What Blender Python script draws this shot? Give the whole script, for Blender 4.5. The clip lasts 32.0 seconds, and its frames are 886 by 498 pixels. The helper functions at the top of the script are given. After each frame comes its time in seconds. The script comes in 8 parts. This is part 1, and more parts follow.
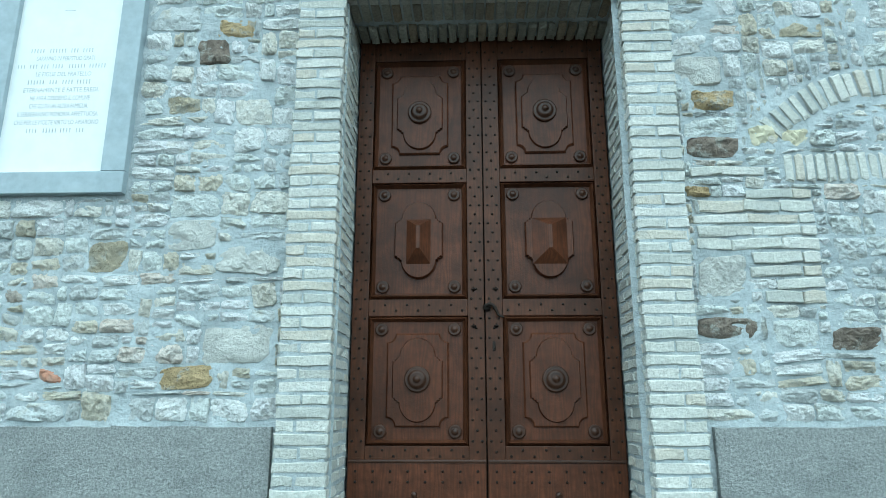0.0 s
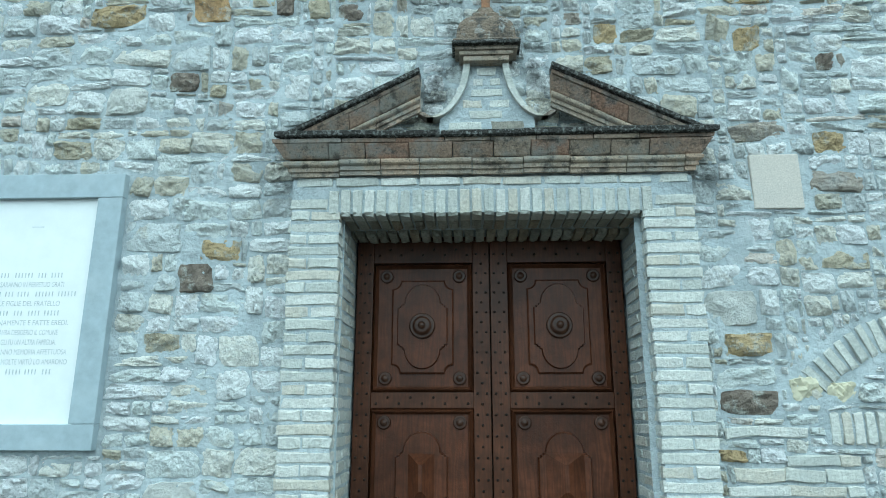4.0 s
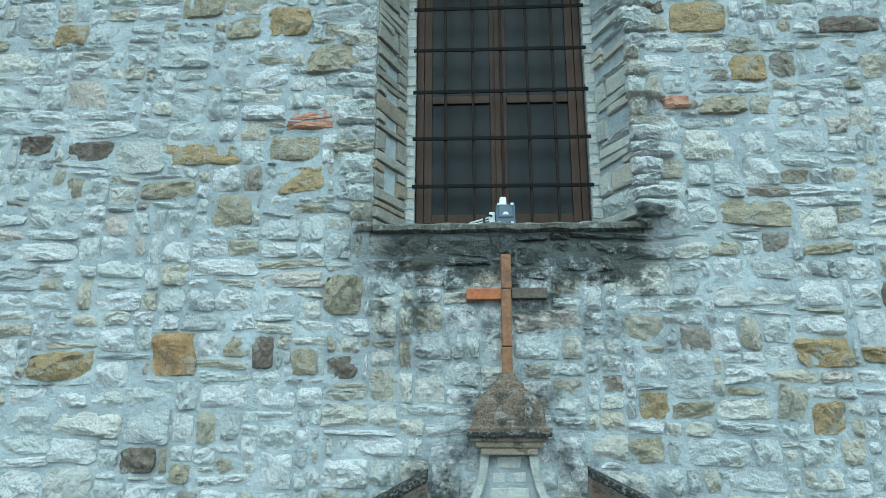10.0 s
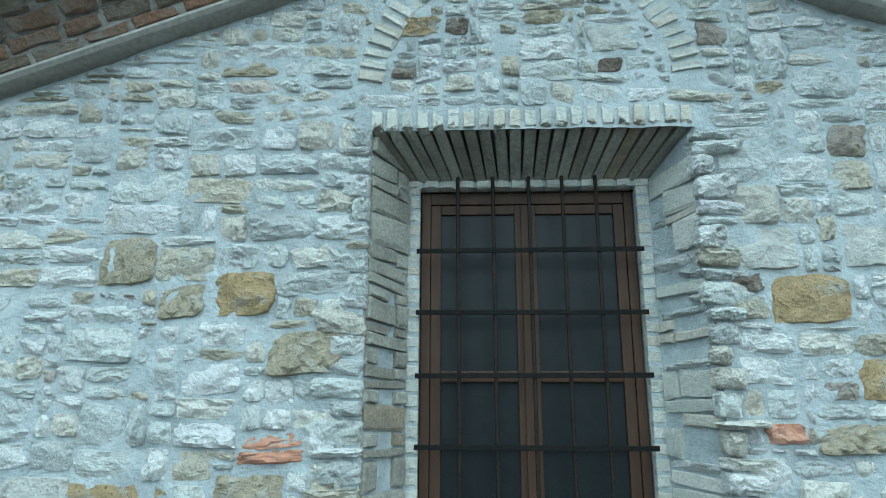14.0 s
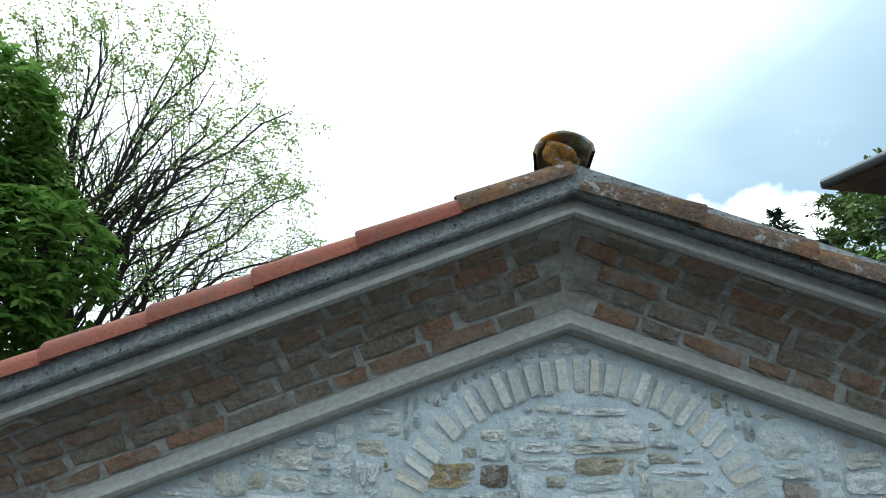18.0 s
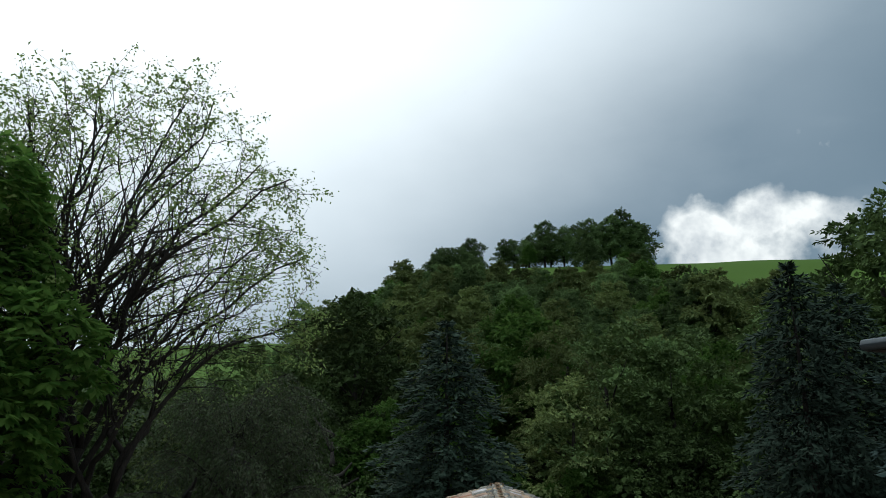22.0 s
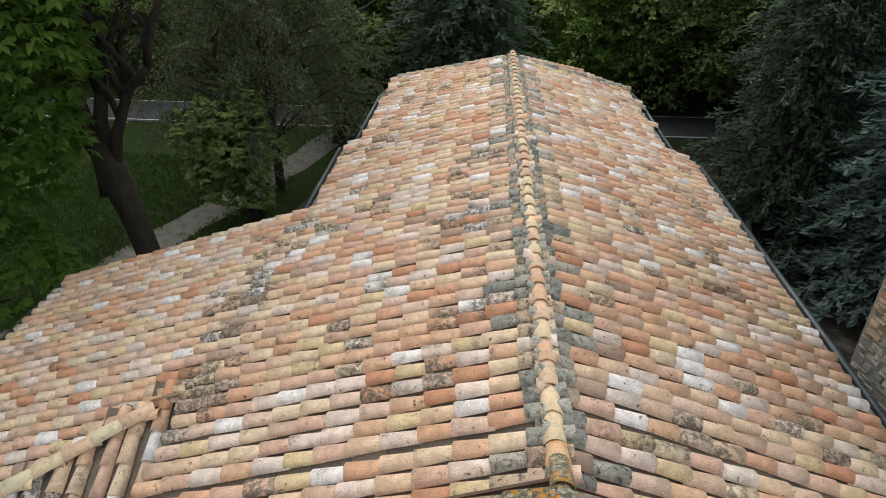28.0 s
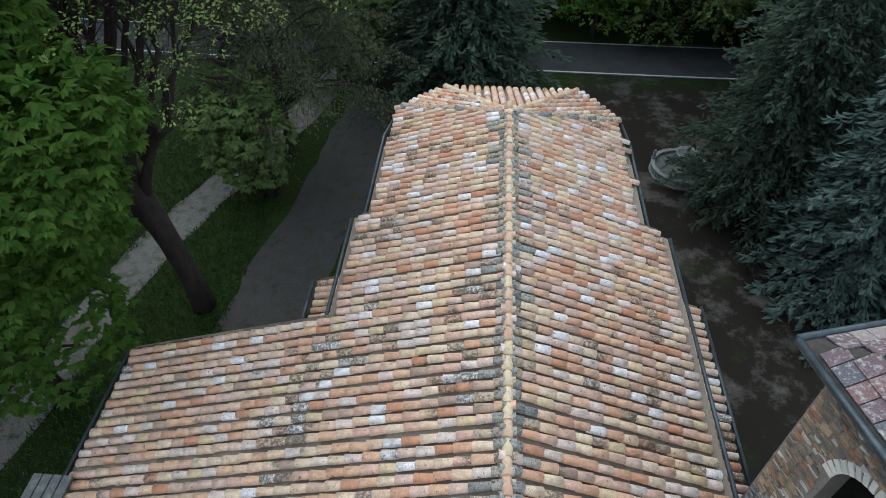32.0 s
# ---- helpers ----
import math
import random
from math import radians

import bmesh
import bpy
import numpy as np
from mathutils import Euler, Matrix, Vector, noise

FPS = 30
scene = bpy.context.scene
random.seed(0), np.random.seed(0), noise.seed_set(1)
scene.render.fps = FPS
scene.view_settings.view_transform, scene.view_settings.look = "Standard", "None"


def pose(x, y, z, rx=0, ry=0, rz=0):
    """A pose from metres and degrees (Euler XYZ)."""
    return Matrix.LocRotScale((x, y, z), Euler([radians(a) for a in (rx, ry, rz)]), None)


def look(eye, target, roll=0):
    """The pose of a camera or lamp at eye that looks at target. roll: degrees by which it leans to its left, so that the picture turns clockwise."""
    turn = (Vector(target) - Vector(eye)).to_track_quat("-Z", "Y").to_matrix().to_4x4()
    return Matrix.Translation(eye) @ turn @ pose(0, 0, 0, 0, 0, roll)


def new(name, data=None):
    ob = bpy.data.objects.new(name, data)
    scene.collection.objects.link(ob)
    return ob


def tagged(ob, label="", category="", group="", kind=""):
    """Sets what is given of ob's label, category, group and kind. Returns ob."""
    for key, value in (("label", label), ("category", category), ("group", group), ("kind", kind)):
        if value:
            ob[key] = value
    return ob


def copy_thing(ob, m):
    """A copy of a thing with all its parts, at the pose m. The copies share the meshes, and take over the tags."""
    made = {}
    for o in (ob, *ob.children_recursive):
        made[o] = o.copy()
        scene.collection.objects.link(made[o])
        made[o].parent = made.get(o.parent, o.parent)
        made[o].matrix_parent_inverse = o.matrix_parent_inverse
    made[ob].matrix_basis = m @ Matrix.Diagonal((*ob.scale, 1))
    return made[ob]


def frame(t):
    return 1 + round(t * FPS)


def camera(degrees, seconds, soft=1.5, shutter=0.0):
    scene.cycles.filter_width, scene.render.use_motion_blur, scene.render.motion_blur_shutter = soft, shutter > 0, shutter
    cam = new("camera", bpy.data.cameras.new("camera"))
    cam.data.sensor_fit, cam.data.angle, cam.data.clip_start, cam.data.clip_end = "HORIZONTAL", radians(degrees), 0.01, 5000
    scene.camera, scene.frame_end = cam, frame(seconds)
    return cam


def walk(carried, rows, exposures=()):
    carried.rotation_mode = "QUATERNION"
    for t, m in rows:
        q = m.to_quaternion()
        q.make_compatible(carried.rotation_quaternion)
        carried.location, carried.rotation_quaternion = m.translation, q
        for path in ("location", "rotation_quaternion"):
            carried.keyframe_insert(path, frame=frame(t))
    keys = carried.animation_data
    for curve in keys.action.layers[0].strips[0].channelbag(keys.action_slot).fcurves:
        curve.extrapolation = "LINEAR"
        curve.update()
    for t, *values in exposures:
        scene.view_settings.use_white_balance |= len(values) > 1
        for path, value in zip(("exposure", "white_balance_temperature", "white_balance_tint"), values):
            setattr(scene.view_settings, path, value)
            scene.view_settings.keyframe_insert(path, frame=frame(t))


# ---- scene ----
cam = camera(68.8, 32.0, soft=0.9)
METRES, EYE, TILT, LEAN, TURN = 20.0, 1.15, 13.9, 0.0, 2.1
ROWS = [
    (0.0, 0.0, 0.0, 0.0, 0.0, 0.0, -0.0),
    (0.5, -0.0001, 0.0014, 0.0069, 0.03, -0.02, 0.01),
    (1.0, 0.0002, 0.0036, 0.015, 0.1, 0.03, 0.02),
    (1.5, 0.0003, 0.006, 0.0231, 0.15, 0.06, 0.02),
    (2.0, 0.0, 0.0087, 0.0319, 0.15, 0.02, 0.02),
    (2.5, 0.0001, 0.0115, 0.0415, 0.23, 0.03, 0.03),
    (3.0, -0.0, 0.0144, 0.0517, 0.26, 0.1, 0.03),
    (3.5, -0.0002, 0.017, 0.0607, 0.29, 0.15, 0.04),
    (5.5, -0.0011, 0.027, 0.0969, 0.36, 0.19, 0.08),
    (6.0, -0.0014, 0.0296, 0.106, 0.4, 0.21, 0.08),
    (6.5, -0.0015, 0.0321, 0.1156, 0.41, 0.22, 0.06),
    (7.0, -0.0017, 0.0344, 0.1246, 0.4, 0.23, 0.06),
    (7.5, -0.002, 0.0367, 0.1329, 0.37, 0.29, 0.05),
    (8.0, -0.0022, 0.0389, 0.1417, 0.38, 0.3, 0.05),
    (8.5, -0.0024, 0.041, 0.1505, 0.37, 0.34, 0.04),
    (9.0, -0.0026, 0.0434, 0.1587, 0.38, 0.4, 0.04),
    (9.5, -0.0028, 0.0456, 0.167, 0.37, 0.46, 0.04),
    (10.0, -0.0034, 0.0558, 0.1726, 0.36, 0.76, 0.01),
    (10.5, -0.0039, 0.0763, 0.1776, 0.31, 0.81, -0.01),
    (11.0, -0.0049, 0.0861, 0.1855, 0.33, 0.57, -0.01),
    (11.5, -0.0058, 0.0902, 0.1943, 0.33, 0.65, -0.03),
    (12.0, -0.0064, 0.0943, 0.2041, 0.3, 0.69, -0.05),
    (12.5, -0.0072, 0.0981, 0.2151, 0.3, 0.69, -0.06),
    (13.0, -0.0074, 0.1017, 0.2263, 0.3, 0.71, -0.07),
    (13.5, -0.0072, 0.1047, 0.2375, 0.34, 0.74, -0.07),
    (14.0, -0.0067, 0.108, 0.2507, 0.32, 0.75, -0.11),
    (14.5, -0.0066, 0.1113, 0.2639, 0.3, 0.79, -0.15),
    (16.5, -0.0102, 0.1225, 0.3102, 0.39, 1.07, -0.22),
    (17.0, -0.0114, 0.1257, 0.3225, 0.4, 1.09, -0.22),
    (17.5, -0.0125, 0.1292, 0.3355, 0.39, 1.1, -0.23),
    (18.0, -0.0134, 0.1325, 0.3483, 0.49, 1.02, -0.09),
    (18.5, -0.0146, 0.1361, 0.3605, 0.51, 1.06, -0.12),
    (19.0, -0.0155, 0.14, 0.3739, 0.5, 1.07, -0.13),
    (19.5, -0.0165, 0.1439, 0.3875, 0.49, 1.09, -0.15),
    (20.0, -0.0177, 0.1476, 0.4013, 0.49, 1.08, -0.17),
    (20.5, -0.0185, 0.1512, 0.4164, 0.51, 1.04, -0.19),
    (21.0, -0.0187, 0.1548, 0.4305, 0.53, 1.05, -0.22),
    (21.5, -0.02, 0.1585, 0.4448, 0.53, 1.02, -0.25),
    (22.0, -0.0213, 0.162, 0.4587, 0.55, 0.99, -0.25),
    (22.5, -0.022, 0.1649, 0.4709, 0.72, 0.99, -0.22),
    (23.0, -0.0231, 0.1684, 0.4821, 0.92, 0.88, -0.2),
    (23.5, -0.0238, 0.1711, 0.4921, 1.08, -3.68, -0.16),
    (24.0, -0.0249, 0.1732, 0.4998, 1.2, -4.57, -0.14),
    (24.5, -0.026, 0.1753, 0.5094, 1.32, -4.61, -0.13),
    (26.5, -0.0282, 0.1904, 0.5683, 1.61, -26.19, -0.07),
    (27.0, -0.0287, 0.195, 0.5827, 1.64, -34.29, -0.12),
    (27.5, -0.0291, 0.1981, 0.5908, 1.69, -41.8, -0.16),
    (28.0, -0.0291, 0.1992, 0.5908, 1.75, -43.61, -0.15),
    (28.5, -0.0286, 0.2003, 0.5914, 1.78, -48.19, -0.16),
    (29.0, -0.028, 0.2051, 0.6029, 1.77, -55.22, -0.17),
    (29.5, -0.0281, 0.2193, 0.6513, 1.81, -55.82, -0.18),
    (30.0, -0.0293, 0.2351, 0.7032, 1.86, -55.81, -0.18),
    (30.5, -0.0278, 0.2784, 0.7508, 1.96, -55.99, -0.1),
    (31.0, -0.0279, 0.3321, 0.7962, 2.07, -55.93, -0.07),
    (31.5, -0.0289, 0.3513, 0.8413, 2.16, -55.92, -0.08),
    (32.0, -0.0295, 0.3691, 0.8944, 2.21, -58.44, -0.06),
]
EXPOSURES = [(0.0, 1.38, 5740, -8), (2.0, 1.34, 5740, -8), (9.0, 1.14, 5740, -8), (14.0, 1.25, 5750, -7), (17.0, 1.17, 6020, 0), (18.0, 0.80, 5990, 3), (18.5, 0.38, 6050, 3), (19.0, 0.10, 6100, 3), (20.0, -0.08, 6050, 3), (21.0, -0.40, 6050, 4), (22.0, -0.58, 6050, 5), (23.0, -0.72, 6080, 6), (24.3, -0.76, 6200, 7), (25.5, -0.25, 6800, 10), (27.0, 0.42, 7300, 13), (29.0, 0.22, 6600, 12), (30.0, 0.20, 6280, 11), (32.0, 0.28, 5950, 10)]
walk(cam, [(t, pose(0, 0, EYE, TILT, LEAN, TURN) @ pose(METRES * x, METRES * y, METRES * z, 90 + pitch, roll, yaw)) for t, x, y, z, yaw, pitch, roll in ROWS],
     EXPOSURES)

# ---- exposure and white balance along the flight are keyed in the call of walk() above ----

# ---- world and sun: bright overcast sky, sun behind cloud beyond the church ----
SUN_AZ, SUN_EL = -28.0, 44.0
world = bpy.data.worlds.new("overcast_sky")
scene.world = world
world.use_nodes = True
wt = world.node_tree
wt.nodes.clear()


def wn(kind, operation="", interpolation_type="", data_type=""):
    n = wt.nodes.new(kind)
    if operation:
        n.operation = operation
    if interpolation_type:
        n.interpolation_type = interpolation_type
    if data_type:
        n.data_type = data_type
    return n


def wmath(op, a, b=None, c=None):
    n = wn("ShaderNodeMath", operation=op)
    for i, v in enumerate((a, b, c)):
        if v is None:
            continue
        if isinstance(v, (int, float)):
            n.inputs[i].default_value = v
        else:
            wt.links.new(v, n.inputs[i])
    return n.outputs[0]


def wdir(az, el):
    a, e = radians(az), radians(el)
    return (math.sin(a) * math.cos(e), math.cos(a) * math.cos(e), math.sin(e))


def wlobe(az, el, low, high):
    d = wn("ShaderNodeVectorMath", operation="DOT_PRODUCT")
    wt.links.new(wco, d.inputs[0])
    d.inputs[1].default_value = wdir(az, el)
    m = wn("ShaderNodeMapRange", interpolation_type="SMOOTHSTEP")
    wt.links.new(d.outputs["Value"], m.inputs[0])
    m.inputs[1].default_value, m.inputs[2].default_value = math.cos(radians(low)), math.cos(radians(high))
    return m.outputs[0]


def wmix(f, a, b):
    n = wn("ShaderNodeMix", data_type="RGBA")
    if isinstance(f, (int, float)):
        n.inputs[0].default_value = f
    else:
        wt.links.new(f, n.inputs[0])
    for i, v in ((6, a), (7, b)):
        if isinstance(v, tuple):
            n.inputs[i].default_value = (*v, 1)
        else:
            wt.links.new(v, n.inputs[i])
    return n.outputs[2]


wco = wn("ShaderNodeTexCoord").outputs["Generated"]
sky = wn("ShaderNodeTexSky")
sky.sky_type, sky.sun_disc = "NISHITA", False
sky.sun_elevation, sky.sun_rotation = radians(SUN_EL), radians(SUN_AZ)
wnoise = wn("ShaderNodeTexNoise")
wnoise.inputs["Scale"].default_value, wnoise.inputs["Detail"].default_value = 2.2, 6
wt.links.new(wco, wnoise.inputs["Vector"])
wsoft = wmath("MULTIPLY_ADD", wnoise.outputs[0], 0.5, -0.25)
wfine = wn("ShaderNodeTexNoise")
wfine.inputs["Scale"].default_value, wfine.inputs["Detail"].default_value = 13.0, 10
wt.links.new(wco, wfine.inputs["Vector"])
wrag = wmath("MULTIPLY_ADD", wfine.outputs[0], 1.4, -0.7)
# cloud sheet: slate where thick, white round the hidden sun
def wclamp(v):
    return wmath("MINIMUM", wmath("MAXIMUM", v, 0.0), 1.0)


wide = wclamp(wmath("ADD", wlobe(-30, 38, 64, 14), wmath("MULTIPLY", wsoft, 1.0)))
wstreak = wn("ShaderNodeMapping")
wstreak.inputs["Scale"].default_value = (1.0, 1.0, 2.0)
wstreak.inputs["Rotation"].default_value = (0.0, 0.35, 0.0)
wt.links.new(wco, wstreak.inputs["Vector"])
wband = wn("ShaderNodeTexNoise")
wband.inputs["Scale"].default_value, wband.inputs["Detail"].default_value = 3.4, 6
wt.links.new(wstreak.outputs[0], wband.inputs["Vector"])
wband = wmath("MULTIPLY_ADD", wband.outputs[0], 0.24, -0.11)
wide = wclamp(wmath("ADD", wmath("ADD", wide, wband), wmath("MULTIPLY", wlobe(1, 11, 31, 6), -0.5)))
core_glow = wclamp(wmath("ADD", wlobe(-40, 55, 58, 8), wmath("MULTIPLY", wband, 0.7)))
cloud = wmix(wide, (0.25, 0.345, 0.42), (0.70, 0.79, 0.86))
cloud = wmix(core_glow, cloud, (2.1, 2.12, 2.1))
# paler sheet overhead and behind the viewer, darker towards the horizon as under any overcast
cloud = wmix(wmath("MULTIPLY", wlobe(165, 68, 86, 12), 0.95), cloud, (1.26, 1.39, 1.45))
# a break with sunlit cumulus low over the hill
puff = wmath("ADD", wmath("MAXIMUM", wlobe(22.2, 12.8, 7.8, 0.5), wmath("MULTIPLY", wlobe(29.0, 13.8, 5.5, 0.5), 0.5)), wmath("MULTIPLY", wrag, 1.5))
puff = wclamp(wmath("MULTIPLY_ADD", puff, 2.6, -0.95))
wdetail = wn("ShaderNodeTexNoise")
wdetail.inputs["Scale"].default_value, wdetail.inputs["Detail"].default_value, wdetail.inputs["Roughness"].default_value = 22.0, 8, 0.6
wt.links.new(wco, wdetail.inputs["Vector"])
wlit = wclamp(wmath("MULTIPLY_ADD", wdetail.outputs[0], 3.4, -1.1))
cloud = wmix(wmath("MULTIPLY", puff, 0.95), cloud, wmix(wlit, (0.95, 0.97, 0.98), (1.75, 1.70, 1.60)))
skymix = wn("ShaderNodeMix", data_type="RGBA")
skymix.inputs[0].default_value = 0.9
skyscale = wn("ShaderNodeVectorMath", operation="SCALE")
wt.links.new(sky.outputs[0], skyscale.inputs[0])
skyscale.inputs["Scale"].default_value = 0.12
wt.links.new(skyscale.outputs[0], skymix.inputs[6])
wt.links.new(cloud, skymix.inputs[7])
wbg = wn("ShaderNodeBackground")
wt.links.new(skymix.outputs[2], wbg.inputs[0])
wbg.inputs[1].default_value = 1.0
wout = wn("ShaderNodeOutputWorld")
wt.links.new(wbg.outputs[0], wout.inputs[0])

sun = new("sun", bpy.data.lights.new("sun", "SUN"))
sun.data.energy, sun.data.angle, sun.data.color = 0.7, radians(14), (1.0, 0.95, 0.87)
sd = wdir(SUN_AZ, SUN_EL)
sun.matrix_world = look((sd[0] * 60, sd[1] * 60, sd[2] * 60), (0, 0, 0))

# ---- materials ----
MATS = {}


def mat(name, colours, rnd="", grain=(40.0, 0.25), blotch=(3.0, 0.3, None), bump=0.3, bump_scale=60.0, rough=0.85, metallic=0.0, extra=None, translucent=0.0, stretch=None, depth=0.02, gloss=0.3):
    """Procedural surface. colours: one colour or several, picked by piece (rnd 'object' or 'island'); grain and blotch: noise scale, strength (and colour)."""
    m = bpy.data.materials.new(name)
    MATS[name] = m
    m.use_nodes = True
    t = m.node_tree
    N, Lk = t.nodes, t.links
    bsdf = N["Principled BSDF"]
    geo = N.new("ShaderNodeNewGeometry")
    pos = geo.outputs["Position"]
    if stretch:
        mp = N.new("ShaderNodeMapping")
        mp.inputs["Scale"].default_value = stretch
        Lk.new(pos, mp.inputs["Vector"])
        pos = mp.outputs[0]
    if not isinstance(colours, list):
        colours = [(0.0, colours)]
    if rnd:
        ramp = N.new("ShaderNodeValToRGB")
        ramp.color_ramp.interpolation = "CONSTANT"
        el = ramp.color_ramp.elements
        while len(el) < len(colours):
            el.new(0.5)
        for e, (p, c) in zip(el, colours):
            e.position, e.color = p, (*c, 1)
        if rnd == "object":
            Lk.new(N.new("ShaderNodeObjectInfo").outputs["Random"], ramp.inputs[0])
        else:
            Lk.new(geo.outputs["Random Per Island"], ramp.inputs[0])
        col = ramp.outputs[0]
    else:
        rgb = N.new("ShaderNodeRGB")
        rgb.outputs[0].default_value = (*colours[0][1], 1)
        col = rgb.outputs[0]

    def noise_tex(scale, detail=5, rough_=0.6):
        n = N.new("ShaderNodeTexNoise")
        n.inputs["Scale"].default_value, n.inputs["Detail"].default_value, n.inputs["Roughness"].default_value = scale, detail, rough_
        Lk.new(pos, n.inputs["Vector"])
        return n.outputs[0]

    def rng(v, a, b, c=0.0, d=1.0):
        n = N.new("ShaderNodeMapRange")
        Lk.new(v, n.inputs[0])
        for i, x in enumerate((a, b, c, d)):
            n.inputs[i + 1].default_value = x
        return n.outputs[0]

    def mixc(f, a, b, mode="MIX"):
        n = N.new("ShaderNodeMix")
        n.data_type, n.blend_type = "RGBA", mode
        if isinstance(f, float):
            n.inputs[0].default_value = f
        else:
            Lk.new(f, n.inputs[0])
        for i, v in ((6, a), (7, b)):
            if isinstance(v, tuple):
                n.inputs[i].default_value = (*v, 1)
            else:
                Lk.new(v, n.inputs[i])
        return n.outputs[2]

    g = noise_tex(grain[0])
    gm = rng(g, 0.3, 0.7, 1 - grain[1], 1 + grain[1])
    vm = N.new("ShaderNodeVectorMath")
    vm.operation = "SCALE"
    Lk.new(col, vm.inputs[0])
    Lk.new(gm, vm.inputs["Scale"])
    col = vm.outputs[0]
    bl = noise_tex(blotch[0], 6)
    if blotch[2]:
        col = mixc(rng(bl, 0.5, 0.68, 0.0, blotch[1]), col, blotch[2])
    else:
        vm2 = N.new("ShaderNodeVectorMath")
        vm2.operation = "SCALE"
        Lk.new(col, vm2.inputs[0])
        Lk.new(rng(bl, 0.3, 0.7, 1 - blotch[1], 1 + blotch[1]), vm2.inputs["Scale"])
        col = vm2.outputs[0]
    if extra:
        col = extra(N, Lk, noise_tex, rng, mixc, col, geo)
    Lk.new(col, bsdf.inputs["Base Color"])
    bsdf.inputs["Roughness"].default_value = rough
    bsdf.inputs["Metallic"].default_value = metallic
    bsdf.inputs["Specular IOR Level"].default_value = gloss
    if bump:
        b = N.new("ShaderNodeBump")
        b.inputs["Strength"].default_value, b.inputs["Distance"].default_value = bump, depth
        Lk.new(noise_tex(bump_scale, 6, 0.7), b.inputs["Height"])
        Lk.new(b.outputs[0], bsdf.inputs["Normal"])
    if translucent:
        tr = N.new("ShaderNodeBsdfTranslucent")
        Lk.new(col, tr.inputs[0])
        mx = N.new("ShaderNodeMixShader")
        mx.inputs[0].default_value = translucent
        Lk.new(bsdf.outputs[0], mx.inputs[1])
        Lk.new(tr.outputs[0], mx.inputs[2])
        Lk.new(mx.outputs[0], N["Material Output"].inputs[0])
    return m


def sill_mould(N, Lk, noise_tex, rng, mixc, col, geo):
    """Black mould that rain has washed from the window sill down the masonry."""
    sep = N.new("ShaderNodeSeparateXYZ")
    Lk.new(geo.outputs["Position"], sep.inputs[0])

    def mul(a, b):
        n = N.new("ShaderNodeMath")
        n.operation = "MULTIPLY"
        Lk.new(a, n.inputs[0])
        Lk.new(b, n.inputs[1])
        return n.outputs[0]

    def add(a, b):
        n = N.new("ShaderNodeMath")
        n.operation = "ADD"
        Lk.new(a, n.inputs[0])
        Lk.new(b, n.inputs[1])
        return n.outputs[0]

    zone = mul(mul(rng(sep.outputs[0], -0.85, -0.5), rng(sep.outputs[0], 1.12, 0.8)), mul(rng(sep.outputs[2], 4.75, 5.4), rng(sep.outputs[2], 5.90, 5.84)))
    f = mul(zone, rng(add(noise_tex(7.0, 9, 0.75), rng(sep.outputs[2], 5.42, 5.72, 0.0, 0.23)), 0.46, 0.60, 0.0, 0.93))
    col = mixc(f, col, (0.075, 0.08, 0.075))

    def two(op, a, b):
        n = N.new("ShaderNodeMath")
        n.operation = op
        for i, v in enumerate((a, b)):
            if isinstance(v, float):
                n.inputs[i].default_value = v
            else:
                Lk.new(v, n.inputs[i])
        return n.outputs[0]

    # soot that clings above the raking halves of the pediment and round its cap
    u = two("ABSOLUTE", two("SUBTRACT", sep.outputs[0], 0.12), 0.0)
    over = two("ADD", two("SUBTRACT", sep.outputs[2], 4.54), two("MULTIPLY", two("SUBTRACT", u, 0.41), 0.513))
    slope = mul(mul(rng(over, 0.17, 0.01), rng(over, -0.45, -0.25)), mul(rng(u, 1.42, 1.25), rng(u, 0.20, 0.30)))
    cap = mul(rng(u, 0.36, 0.20), mul(rng(sep.outputs[2], 4.50, 4.62), rng(sep.outputs[2], 5.1, 4.85)))
    f = mul(two("MINIMUM", two("ADD", slope, cap), 1.0), rng(noise_tex(9.0, 9, 0.75), 0.42, 0.60, 0.0, 0.85))
    return mixc(f, col, (0.085, 0.09, 0.085))


PALE = [(0.0, (0.92, 0.92, 0.90)), (0.20, (0.82, 0.85, 0.82)), (0.38, (0.92, 0.92, 0.92)), (0.54, (0.75, 0.78, 0.77)), (0.66, (0.90, 0.87, 0.79)), (0.75, (0.66, 0.68, 0.67)), (0.82, (0.78, 0.74, 0.65)),
        (0.88, (0.73, 0.67, 0.55)), (0.93, (0.61, 0.56, 0.45)), (0.965, (0.80, 0.71, 0.63)), (0.982, (0.45, 0.39, 0.33))]


